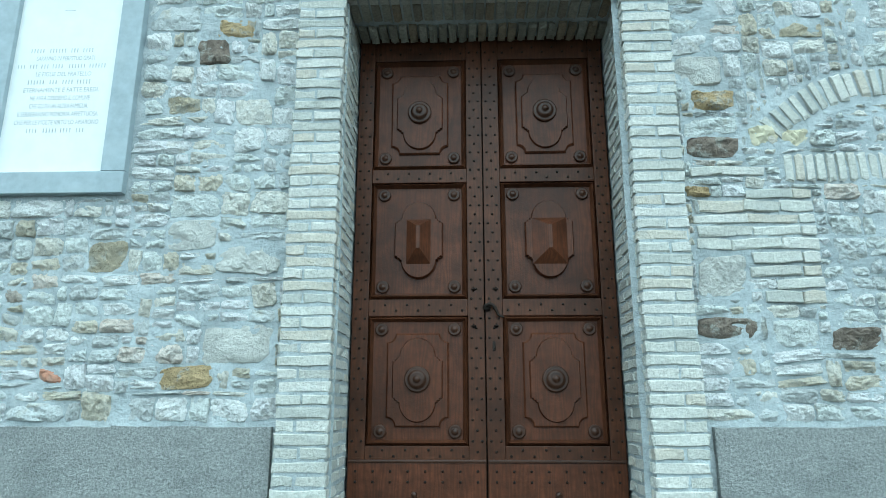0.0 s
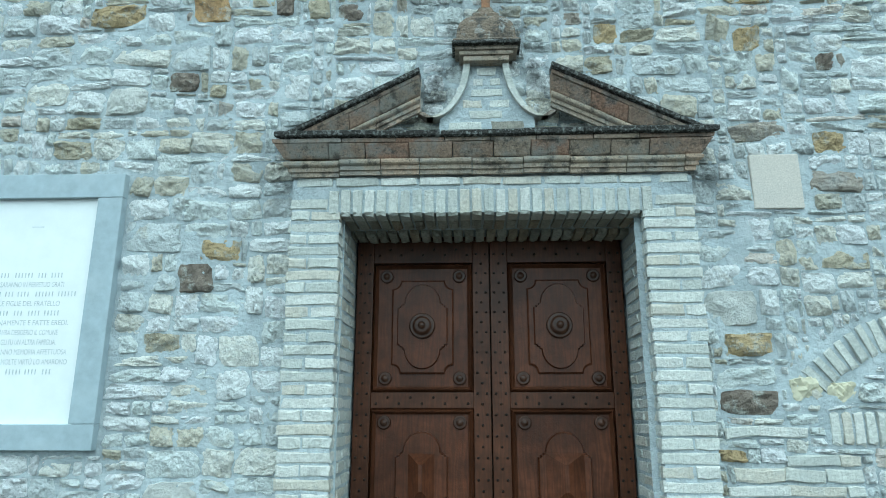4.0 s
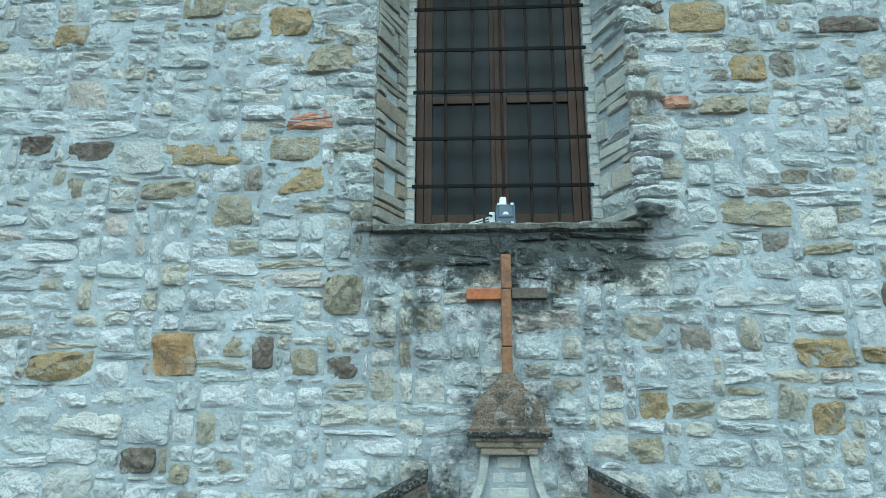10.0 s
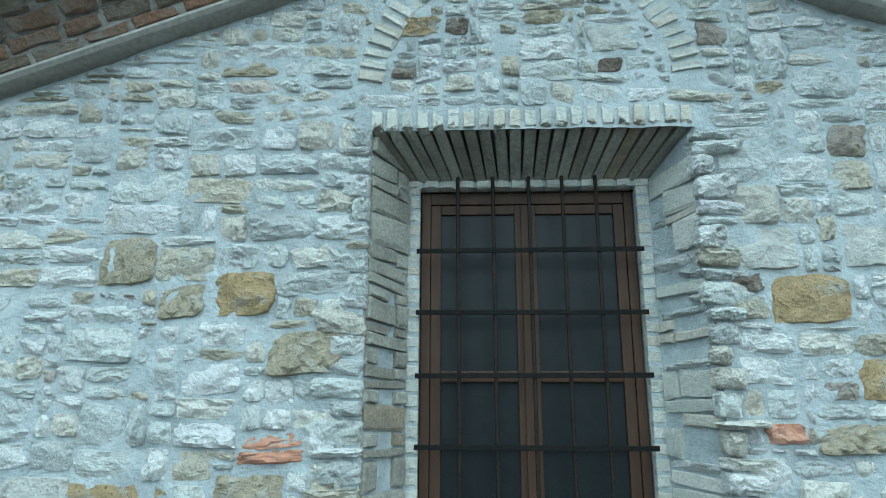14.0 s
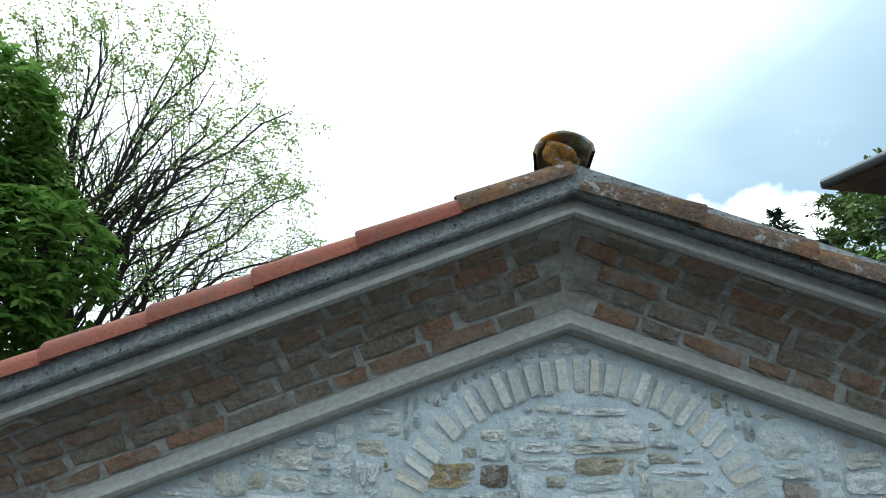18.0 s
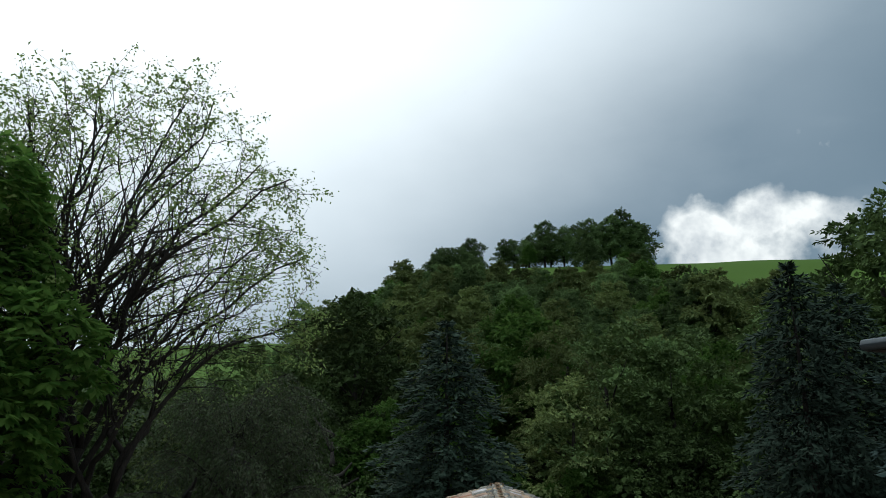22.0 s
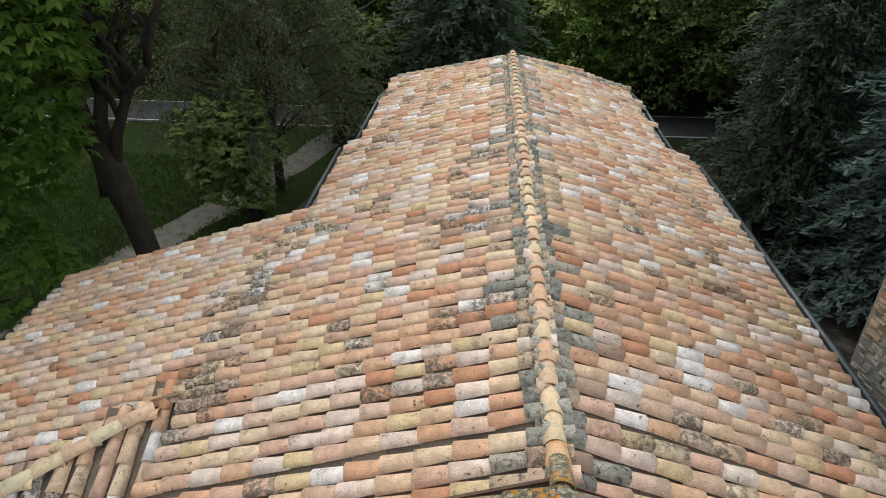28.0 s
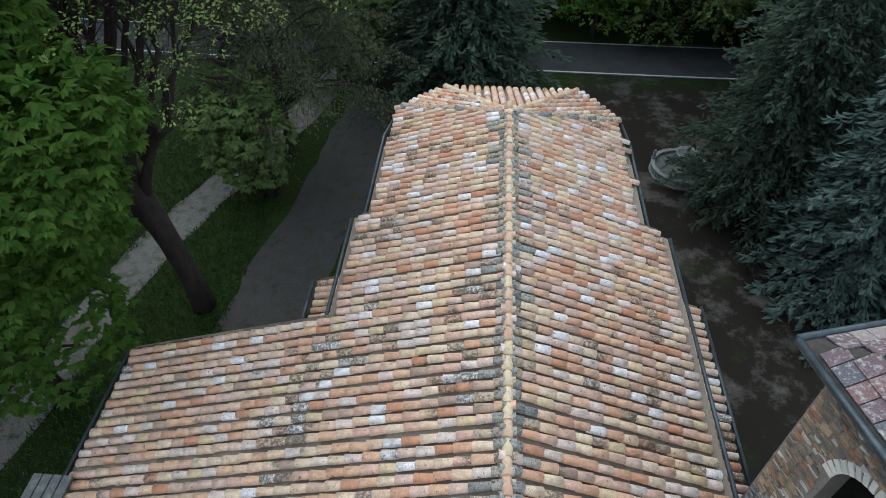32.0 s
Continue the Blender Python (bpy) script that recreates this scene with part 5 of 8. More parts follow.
def run_moulding(prof, a, b, material, name, seg, mitre0=0.0, mitre1=0.0):
    a, b = V3(a), V3(b)
    length = (b - a).length
    cuts = [0.0]
    while cuts[-1] < length - seg * 1.3:
        cuts.append(cuts[-1] + seg * rnd.uniform(0.8, 1.2))
    cuts.append(length)
    d = (b - a).normalized()
    for i in range(len(cuts) - 1):
        gp = 0.0025
        g = Geo()
        j = V3((0, rnd.uniform(-0.006, 0.006), rnd.uniform(-0.004, 0.004)))
        sweep(g, prof, a + d * (cuts[i] + (gp if i else 0)) + j, a + d * (cuts[i + 1] - (gp if i < len(cuts) - 2 else 0)) + j, mitre0 if i == 0 else 0, mitre1 if i == len(cuts) - 2 else 0)
        put(name, g, material, ped)


CZ = 3.895
for pr, sg in ((P_LOW, 0.27), (P_MID, 0.23), (P_TOP, 0.29)):
    run_moulding(pr, (-1.006, W - 0.09, CZ), (1.234, W - 0.09, CZ), M_MOULD_TAN if pr is P_LOW else M_MOULD, "cornice_block", sg, -1.0, 1.0)
run_moulding(CAPP, (-0.998, W - 0.09, CZ), (1.230, W - 0.09, CZ), M_CRUST, "cornice_slab", 0.4, -0.75, 0.95)
SLAB_TOP = CZ + 0.229


def raking_run(prof, tip, crest, seg, material, name):
    """Sloping moulding cut upright at its crest, dying into the slab below."""
    n_ = len(prof)
    k = int((V3(crest) - V3(tip)).length / seg)
    cuts = [0.0] + [(i + rnd.uniform(-0.15, 0.15)) / k for i in range(1, k)] + [1.0]
    for a, b in zip(cuts, cuts[1:]):
        p, q = V3(tip).lerp(V3(crest), a + 0.002), V3(tip).lerp(V3(crest), b - 0.002)
        j = rnd.uniform(-0.004, 0.004)
        bm = bmesh.new()
        vs = [bm.verts.new((e.x, e.y - o + j, e.z + u)) for e in (p, q) for o, u in prof]
        for i in range(n_):
            bm.faces.new((vs[i], vs[(i + 1) % n_], vs[n_ + (i + 1) % n_], vs[n_ + i]))
        bm.faces.new(vs[:n_][::-1])
        bm.faces.new(vs[n_:])
        bmesh.ops.bisect_plane(bm, geom=bm.verts[:] + bm.edges[:] + bm.faces[:], plane_co=(0, 0, SLAB_TOP), plane_no=(0, 0, 1), clear_inner=True)
        bmesh.ops.recalc_face_normals(bm, faces=bm.faces[:])
        bm.verts.index_update()
        if len(bm.faces):
            put(name, Geo().add([v.co[:] for v in bm.verts], [[v.index for v in f.verts] for f in bm.faces]), material, ped)
        bm.free()


for tip, crest in (((-1.10, 4.118), (-0.288, 4.535)), ((1.362, 4.112), (0.470, 4.552))):
    tip, crest = (tip[0], W - 0.075, tip[1] - 0.242), (crest[0], W - 0.075, crest[1] - 0.242)
    for pr, sg in ((P_LOW, 0.25), (P_MID, 0.22), (P_TOP, 0.27)):
        raking_run(pr, tip, crest, sg, M_MOULD_TAN if pr is P_LOW else M_MOULD, "raking_block")
    raking_run(CAPP, tip, crest, 0.34, M_CRUST, "raking_slab")
# small stones bedded between the raking halves
for x0, x1, z0, z1 in ((-0.50, -0.36, 4.16, 4.21), (-0.33, -0.20, 4.16, 4.215), (-0.34, -0.22, 4.225, 4.275), (0.38, 0.50, 4.16, 4.21), (0.53, 0.68, 4.165, 4.215), (0.40, 0.52, 4.225, 4.275), (-0.26, -0.16, 4.30, 4.36), (-0.24, -0.14, 4.40, 4.47), (0.36, 0.46, 4.31, 4.37), (0.34, 0.45, 4.40, 4.46)):
    put("stone", rnd.choice(STONE_O), None, ped, m=Matrix.LocRotScale(((x0 + x1) / 2, W - 0.005, (z0 + z1) / 2), None, (x1 - x0, 0.03, z1 - z0)))
# pedestal between the two halves
g = Geo()
half = [(0.115, 4.60), (0.122, 4.54), (0.142, 4.46), (0.175, 4.385), (0.22, 4.32), (0.275, 4.275)]
PX = 0.1
shell(g, [(PX - x, z) for x, z in reversed(half)] + [(PX + x, z) for x, z in half] + [(PX + 0.285, 4.10), (PX - 0.285, 4.10)], W - 0.055, W + 0.03)
put("pedestal_core", g, M_MORTAR, ped)
for c in range(7):
    z0 = 4.115 + c * 0.07
    hw = np.interp(z0 + 0.03, [p[1] for p in reversed(half)], [p[0] for p in reversed(half)]) - 0.035
    k = 2 if c % 2 else 1
    for i in range(k):
        a, b = PX - hw + 2 * hw * i / k, PX - hw + 2 * hw * (i + 1) / k
        if b - a > 0.3:
            a, b = PX - hw * 0.55, PX + hw * 0.5
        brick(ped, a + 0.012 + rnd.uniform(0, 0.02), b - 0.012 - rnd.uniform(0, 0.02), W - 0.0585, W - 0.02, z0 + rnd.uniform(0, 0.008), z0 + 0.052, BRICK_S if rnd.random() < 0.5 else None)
for s in (-1, 1):
    line = smooth_line([(PX + s * x, W - 0.06, z) for x, z in half] + [(PX + s * 0.335, W - 0.06, 4.258), (PX + s * 0.388, W - 0.06, 4.292)], 4)
    for i in range(0, len(line) - 1, 4):
        seg = line[i:i + 5]
        g = Geo()
        vs = []
        for p in seg:
            q = [V3(p) + V3((dx, dy, 0)) for dx, dy in ((-0.019, 0.06), (-0.019, -0.028), (0.019, -0.028), (0.019, 0.06))]
            vs += [tuple(v) for v in q]
        k = len(seg)
        fs = [(4 * a + e, 4 * a + (e + 1) % 4, 4 * a + 4 + (e + 1) % 4, 4 * a + 4 + e) for a in range(k - 1) for e in range(4)] + [(3, 2, 1, 0), (4 * k - 4, 4 * k - 3, 4 * k - 2, 4 * k - 1)]
        g.add(vs, fs)
        put("scroll_brick", g, M_BRICK["object"] if i < 24 else M_MOULD, ped)
for a, b, o, mt in ((4.60, 4.632, 0.115, M_MOULD_TAN), (4.634, 4.66, 0.14, M_MOULD_TAN), (4.662, 4.69, 0.165, M_MOULD_TAN)):
    put("cap_course", bevel_box(Geo(), PX - o - 0.02, PX + o + 0.02, W - 0.07 - o * 0.45, W + 0.02, a, b, 0.006), mt, ped)
g = Geo()
prof = [(0.192, 4.692), (0.196, 4.722), (0.176, 4.735), (0.172, 4.79), (0.156, 4.840), (0.122, 4.885), (0.082, 4.915), (0.080, 4.932), (0.055, 4.952), (0.036, 4.99)]
vs = []
for hw, z in prof:
    dp = hw * 0.62
    vs += [(PX - hw, W + 0.02, z), (PX - hw, W - 0.05 - dp * 0.9, z), (PX + hw, W - 0.05 - dp * 0.9, z), (PX + hw, W + 0.02, z)]
k = len(prof)
g.add(vs, [(4 * a + e, 4 * a + (e + 1) % 4, 4 * a + 4 + (e + 1) % 4, 4 * a + 4 + e) for a in range(k - 1) for e in range(4)] + [(3, 2, 1, 0), (4 * k - 4, 4 * k - 3, 4 * k - 2, 4 * k - 1)])
M_CAP = mat("sooty_terracotta_cap", (0.23, 0.175, 0.13), "", (90, 0.5), (12, 0.95, (0.05, 0.05, 0.045)), 1.0, 60, extra=speckled)
put("bell_cap", g, M_CAP, ped, "sooty bell-shaped cap")
put("cap_rim", bevel_box(Geo(), PX - 0.202, PX + 0.202, W - 0.178, W + 0.02, 4.684, 4.706, 0.006), M_CRUST, ped)
cross = thing("wall_cross", "cross of terracotta bars fixed on the wall", "cross")
M_BAR = [mat("terracotta_bar_" + n_, c, "", (50, 0.25), (16, 0.7, b), 0.5, 60) for n_, c, b in (("brown", (0.31, 0.16, 0.09), (0.12, 0.09, 0.07)), ("orange", (0.48, 0.17, 0.075), (0.36, 0.14, 0.08)), ("dark", (0.14, 0.115, 0.095), (0.28, 0.24, 0.2)))]
for nm, (a, b, c, d), mt in (("upright_bar", (0.082, 0.135, 5.42, 5.602), 0), ("upright_bar", (0.080, 0.133, 5.122, 5.417), 0), ("upright_bar", (0.078, 0.131, 4.975, 5.118), 0), ("cross_arm", (-0.098, 0.079, 5.362, 5.420), 1), ("cross_arm", (0.137, 0.318, 5.366, 5.422), 2)):
    put(nm, bevel_box(Geo(), a, b, W - 0.056, W + 0.012, c, d, 0.005), M_BAR[mt], cross)

# ---- window: splayed reveal, bricks, frame, grille ----
IX0, IX1, IZ0, IZ1, IY = -0.405, 0.645, 5.835, 7.635, 3.98
OX0, OX1, OZ1 = -0.62, 0.845, 7.79
wsur = tagged(new("window_surround"), "splayed window reveal of stone and thin bricks", "window surround", kind="structure")
g = Geo()
RX0, RX1, RY = IX0 - 0.065, IX1 + 0.065, IY - 0.06
for quad in ([(OX0, W, WS - 0.1), (RX0, RY, WS - 0.1), (RX0, RY, OZ1), (OX0, W, OZ1 + 0.02)], [(RX1, RY, WS - 0.1), (OX1, W, WS - 0.1), (OX1, W, OZ1 + 0.05), (RX1, RY, OZ1)],
             [(RX0, RY, WS - 0.1), (IX0 - 0.005, RY, WS - 0.1), (IX0 - 0.005, RY, IZ1 + 0.02), (RX0, RY, IZ1 + 0.02)], [(IX1 + 0.005, RY, WS - 0.1), (RX1, RY, WS - 0.1), (RX1, RY, IZ1 + 0.02), (IX1 + 0.005, RY, IZ1 + 0.02)],
             [(IX0 - 0.005, RY, WS), (IX0 - 0.005, IY + 0.1, WS), (IX0 - 0.005, IY + 0.1, IZ1), (IX0 - 0.005, RY, IZ1)], [(IX1 + 0.005, IY + 0.1, WS), (IX1 + 0.005, RY, WS), (IX1 + 0.005, RY, IZ1), (IX1 + 0.005, IY + 0.1, IZ1)],
             [(RX0 - 0.02, RY, IZ1 + 0.01), (RX1 + 0.02, RY, IZ1 + 0.01), (RX1 + 0.02, RY, IZ1 + 0.1), (RX0 - 0.02, RY, IZ1 + 0.1)],
             [(RX0, RY, IZ1 + 0.10), (RX1, RY, IZ1 + 0.10), (OX1, W + 0.012, OZ1 + 0.102), (OX0, W + 0.012, OZ1 + 0.082)], [(IX0, RY, IZ1 + 0.012), (IX1, RY, IZ1 + 0.012), (IX1, IY + 0.1, IZ1 + 0.012), (IX0, IY + 0.1, IZ1 + 0.012)]):
    g.add(quad, [(0, 1, 2, 3)])
put("mortar", g, M_MORTAR, wsur)
STONE_F = [stone_mesh("stone", 200 + s, STONE["object"]) for s in range(6)]
for side in (0, 1):
    a, b = (V3((OX0, W, 0)), V3((RX0, RY, 0))) if side == 0 else (V3((OX1, W, 0)), V3((RX1, RY, 0)))
    ln = (b - a).length
    ang = math.degrees(math.atan2(b.y - a.y, b.x - a.x))
    turn = ang if side == 0 else ang + 180
    z = WS + 0.05
    while z < OZ1 - 0.03:
        h = rnd.uniform(0.04, 0.075) if rnd.random() < 0.8 else rnd.uniform(0.09, 0.15)
        h = min(h, OZ1 - z)
        parts_ = [(0.03, 0.97)] if rnd.random() < 0.45 else [(0.03, rnd.choice((0.3, 0.5, 0.65))), (0.69, 0.97)]
        for u0, u1 in parts_:
            if side == 1 and rnd.random() < (0.15 if u0 < 0.1 else 0.6):
                continue
            p = a.lerp(b, (u0 + u1) / 2)
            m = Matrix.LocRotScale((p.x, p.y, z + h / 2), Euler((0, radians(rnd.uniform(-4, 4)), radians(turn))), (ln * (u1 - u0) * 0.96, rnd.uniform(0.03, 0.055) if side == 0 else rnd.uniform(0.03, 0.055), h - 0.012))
            # left side turns from the light: its shade is painted by the darker bricks
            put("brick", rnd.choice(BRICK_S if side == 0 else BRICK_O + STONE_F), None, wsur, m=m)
        z += h
    # quoin stones that toothe into the face
    z = WS + 0.02
    while z < OZ1 - 0.04:
        h = rnd.uniform(0.04, 0.12)
        w = rnd.uniform(0.08, 0.24)
        out = rnd.uniform(0.0, 0.03) if side else rnd.uniform(0.0, 0.012)
        x = OX0 - w / 2 + 0.015 if side == 0 else OX1 + w / 2 - 0.02 - rnd.uniform(0, 0.03)
        m = Matrix.LocRotScale((x, W - 0.004 - out, z + h / 2), Euler((0, radians(rnd.uniform(-4, 4)), radians(rnd.uniform(-6, 10)))), (w, 0.05 + out, h - 0.006))
        put("stone", rnd.choice(STONE_F), None, wsur, m=m)
        z += h
    z = WS + 0.04
    while z < IZ1:
        h = 0.068
        x = (RX0 + IX0) / 2 if side == 0 else (RX1 + IX1) / 2
        m = Matrix.LocRotScale((x, RY + 0.02, z + h / 2), None, (0.058, 0.05, h - 0.016))
        put("brick", rnd.choice(BRICK_O), None, wsur, m=m)
        z += h
n = 21
for i in range(n):
    t0 = (i + 0.5) / n
    xo, xi = OX0 + (OX1 - OX0) * t0, RX0 + (RX1 - RX0) * t0
    zo, zi = OZ1 + 0.02 * t0 + 0.012, IZ1 + 0.035
    wb = (OX1 - OX0) / n - 0.020
    p, q = V3((xo, W - 0.012, zo)), V3((xi, RY, zi))
    d = (q - p)
    ry = d.normalized()
    rx = V3((1, 0, 0))
    rx = (rx - ry * rx.dot(ry)).normalized()
    rz = rx.cross(ry)
    m = Matrix((rx, ry, rz)).transposed().to_4x4()
    m.translation = (p + q) / 2 + rz * 0.05
    # lintel underside, shade put into the brick colour
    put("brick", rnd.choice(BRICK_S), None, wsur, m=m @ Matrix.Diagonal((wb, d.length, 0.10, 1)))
    brick(wsur, xo - wb / 2, xo + wb / 2, W - rnd.uniform(0.008, 0.02), W + 0.06, zo + 0.004, zo + rnd.uniform(0.085, 0.105))
for i in range(14):
    x = RX0 - 0.01 + (RX1 - RX0 + 0.02) * (i + 0.5) / 14
    brick(wsur, x - 0.034, x + 0.034, RY - 0.012, RY + 0.05, IZ1 + 0.005, IZ1 + 0.062)
sill = Geo()
n = 44
for i in range(n + 1):
    x = -0.60 + 1.43 * i / n
    a, b = 0.012 * noise.noise((x * 7, 1, 0)) + 0.006 * noise.noise((x * 29, 2, 0)), 0.010 * noise.noise((x * 8, 5, 0))
    f = W - 0.028 + 0.010 * noise.noise((x * 9, 8, 0))
    sill.v += [(x, IY + 0.02, 5.842 + b * 0.3), (x, f + 0.02, 5.787 + b), (x, f, 5.774 + b), (x, f + 0.004, 5.748 + a), (x, f + 0.03, 5.738 + a), (x, IY + 0.02, 5.70)]
sill.f = [(6 * i + k, 6 * i + (k + 1) % 6, 6 * i + 6 + (k + 1) % 6, 6 * i + 6 + k) for i in range(n) for k in range(6)] + [(5, 4, 3, 2, 1, 0), tuple(6 * n + k for k in range(6))]
tagged(put("window_sill", sill, M_SILL), "mossy dark stone sill with lichen", "window sill", kind="structure")
tagged(put("sill_bed", bevel_box(Geo(), -0.615, 0.84, W + 0.012, IY + 0.1, 5.56, 5.742, 0.006), M_MORTAR), "mortar bed below the sill", "sill", kind="structure")
window_1 = tagged(new("window_1"), "brown wooden casement window with dark patterned glass", "window", kind="structure")
put("window_frame", bevel_box(Geo(), IX0, IX0 + 0.045, IY, IY + 0.06, 5.82, IZ1, 0.004), M_FRAMEWOOD, window_1)
put("window_frame", bevel_box(Geo(), IX1 - 0.045, IX1, IY, IY + 0.06, 5.82, IZ1, 0.004), M_FRAMEWOOD, window_1)
put("window_frame", bevel_box(Geo(), IX0 + 0.046, IX1 - 0.046, IY, IY + 0.06, IZ1 - 0.06, IZ1, 0.004), M_FRAMEWOOD, window_1)
put("window_frame", bevel_box(Geo(), IX0 + 0.046, IX1 - 0.046, IY, IY + 0.06, 5.82, 5.905, 0.004), M_FRAMEWOOD, window_1)
for s in (0, 1):
    a, b = (IX0 + 0.047, 0.108) if s == 0 else (0.112, IX1 - 0.047)
    sash = put("casement", bevel_box(Geo(), a, a + 0.05, IY + 0.008, IY + 0.052, 5.907, IZ1 - 0.062, 0.004), M_FRAMEWOOD, window_1)
    put("sash_stile", bevel_box(Geo(), b - 0.05, b, IY + 0.008, IY + 0.052, 5.907, IZ1 - 0.062, 0.004), M_FRAMEWOOD, sash)
    for c, d in ((5.907, 5.962), (6.70, 6.752), (IZ1 - 0.11, IZ1 - 0.062)):
        put("sash_rail", bevel_box(Geo(), a + 0.051, b - 0.051, IY + 0.010, IY + 0.050, c, d, 0.004), M_FRAMEWOOD, sash)
    for c, d in ((5.962, 6.70), (6.752, IZ1 - 0.11)):
        put("pane", box(Geo(), a + 0.05, b - 0.05, IY + 0.026, IY + 0.032, c, d), M_GLASS, sash)
put("astragal", bevel_box(Geo(), 0.088, 0.132, IY - 0.006, IY + 0.007, 5.91, IZ1 - 0.065, 0.004), M_FRAMEWOOD, window_1)
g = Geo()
# no room is built here: a dark sheet gives the unlit interior
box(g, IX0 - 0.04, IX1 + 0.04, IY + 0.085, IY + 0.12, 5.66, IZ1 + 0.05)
tagged(put("window_backing", g, M_DARKROOM), "dark sheet standing in for the unlit room behind the glass", "backing", kind="structure")
grille = thing("window_grille", "rusty wrought-iron window grille of crossed bars", "grille")
GY = 3.89
for x in (-0.219, -0.05, 0.125, 0.289, 0.449):
    g = Geo()
    tube(g, [(x + rnd.uniform(-0.004, 0.004), GY, 5.815), (x, GY, 6.6), (x + rnd.uniform(-0.004, 0.004), GY, 7.69)], [0.009] * 3, 8)
    put("upright_bar", g, M_IRON, grille)
for z in (6.105, 6.41, 6.723, 7.012, 7.312):
    g = Geo()
    bevel_box(g, IX0 - 0.015, IX1 + 0.012, GY - 0.017, GY - 0.009, z - 0.0115, z + 0.0115, 0.002)
    for i, v in enumerate(g.v):
        g.v[i] = (v[0], v[1], v[2] + 0.006 * noise.noise((v[0] * 3, z * 5, 0)))
    put("cross_bar", g, M_BARIRON, grille)
lamp = thing("floodlight", "small blue-grey floodlight with clipped lens and white sensor", "floodlight")
LZ = 5.795
housing = put("housing", bevel_box(Geo(), 0.066, 0.172, 3.635, 3.69, LZ, LZ + 0.112, 0.008), M_LAMPGREY, lamp)
put("lens", bevel_box(Geo(), 0.082, 0.156, 3.629, 3.636, LZ + 0.036, LZ + 0.098, 0.002), M_LENS, housing)
g = Geo()
g.add([(0.100, 3.628, LZ + 0.050), (0.138, 3.628, LZ + 0.050), (0.127, 3.628, LZ + 0.066), (0.111, 3.628, LZ + 0.066)], [(0, 1, 2, 3)])
put("reflector_facet", g, M_WHITEPLASTIC, housing, "bright facet behind the lens")
for x in (0.083, 0.155):
    put("clip", bevel_box(Geo(), x - 0.008, x + 0.008, 3.627, 3.639, LZ + 0.104, LZ + 0.117, 0.002), M_WHITEPLASTIC, housing)
    put("clip", bevel_box(Geo(), x - 0.008, x + 0.008, 3.627, 3.639, LZ - 0.004, LZ + 0.009, 0.002), M_WHITEPLASTIC, housing)
put("bracket", bevel_box(Geo(), 0.060, 0.178, 3.675, 3.705, LZ - 0.006, LZ + 0.03, 0.004), M_LAMPGREY, lamp)
for i in range(5):
    put("cooling_fin", bevel_box(Geo(), 0.080 + 0.018 * i, 0.086 + 0.018 * i, 3.691, 3.715, LZ + 0.03, LZ + 0.106, 0.002), M_LAMPGREY, lamp)
put("sensor_arm", bevel_box(Geo(), 0.098, 0.124, 3.70, 3.82, LZ + 0.100, LZ + 0.114, 0.003), M_WHITEPLASTIC, lamp)
sensor = Geo()
bevel_box(sensor, 0.085, 0.137, 3.805, 3.845, LZ + 0.112, LZ + 0.215, 0.010)
for i, v in enumerate(sensor.v):
    sensor.v[i] = (v[0] + 0.12 * (v[2] - LZ - 0.112) * (1 if v[0] < 0.11 else -0.2), v[1] - (0.012 if v[2] < LZ + 0.16 else 0), v[2])
put("sensor", sensor, M_WHITEPLASTIC, lamp, "white plastic sensor head")
put("junction_box", bevel_box(Geo(), 0.030, 0.062, 3.668, 3.715, LZ + 0.012, LZ + 0.078, 0.004), M_WHITEPLASTIC, lamp)
g = Geo()
tube(g, smooth_line([(0.045, 3.668, LZ + 0.055), (0.012, 3.640, LZ + 0.050), (0.0, 3.632, LZ + 0.012), (0.035, 3.630, LZ - 0.014), (0.08, 3.645, LZ + 0.0)], 5), [0.0055] * 21, 6)
put("black_cable", g, M_RUBBER, lamp)
for dz in (0.0, 0.016):
    g = Geo()
    tube(g, smooth_line([(0.030, 3.70, LZ + 0.04 + dz), (-0.03, 3.715, LZ + 0.026 + dz), (-0.075, 3.735, LZ + 0.028 + dz * 0.4), (-0.082, 3.77, LZ + 0.030), (-0.03, 3.84, LZ + 0.035)], 5), [0.0045] * 21, 6)
    put("white_cable", g, M_WHITEPLASTIC, lamp)

# ---- blind brick arches in the masonry ----
def brick_arch(name, label, cx, cz, r0, r1, a0, a1, n_, sub=W):
    th = tagged(new(name), label, "brick arch", kind="structure")
    for i in range(n_):
        a = a0 + (a1 - a0) * (i + 0.5) / n_
        w = abs(a1 - a0) / n_ * (r0 + r1) / 2 - 0.022
        p = V3((cx + (r0 + r1) / 2 * math.cos(radians(0) + a), sub + 0.010 + rnd.uniform(-0.004, 0.010), cz + (r0 + r1) / 2 * math.sin(a)))
        m = Matrix.LocRotScale(p, Euler((0, math.pi / 2 - a + rnd.uniform(-0.06, 0.06), 0)), (w * rnd.uniform(0.8, 1.15), 0.06, (r1 - r0) * rnd.uniform(0.82, 1.0)))
        put("brick", rnd.choice(BRICK_ARCH), None, th, m=m)
    return th


brick_arch("relieving_arch_window", "blind relieving arch of thin bricks above the window", 0.11, 7.995, 0.665, 0.805, radians(176), radians(6), 34)
brick_arch("walled_up_arch", "blind segmental arch of pale bricks in the wall", 2.5, 2.05, 0.90, 1.08, radians(140), radians(40), 25)
flat = tagged(new("walled_up_lintel"), "row of upright pale bricks in the wall", "brick lintel", kind="structure")
for i in range(22):
    x = 1.85 + i * 0.06
    brick(flat, x, x + 0.044, W - 0.012, W + 0.05, 2.425, 2.585)

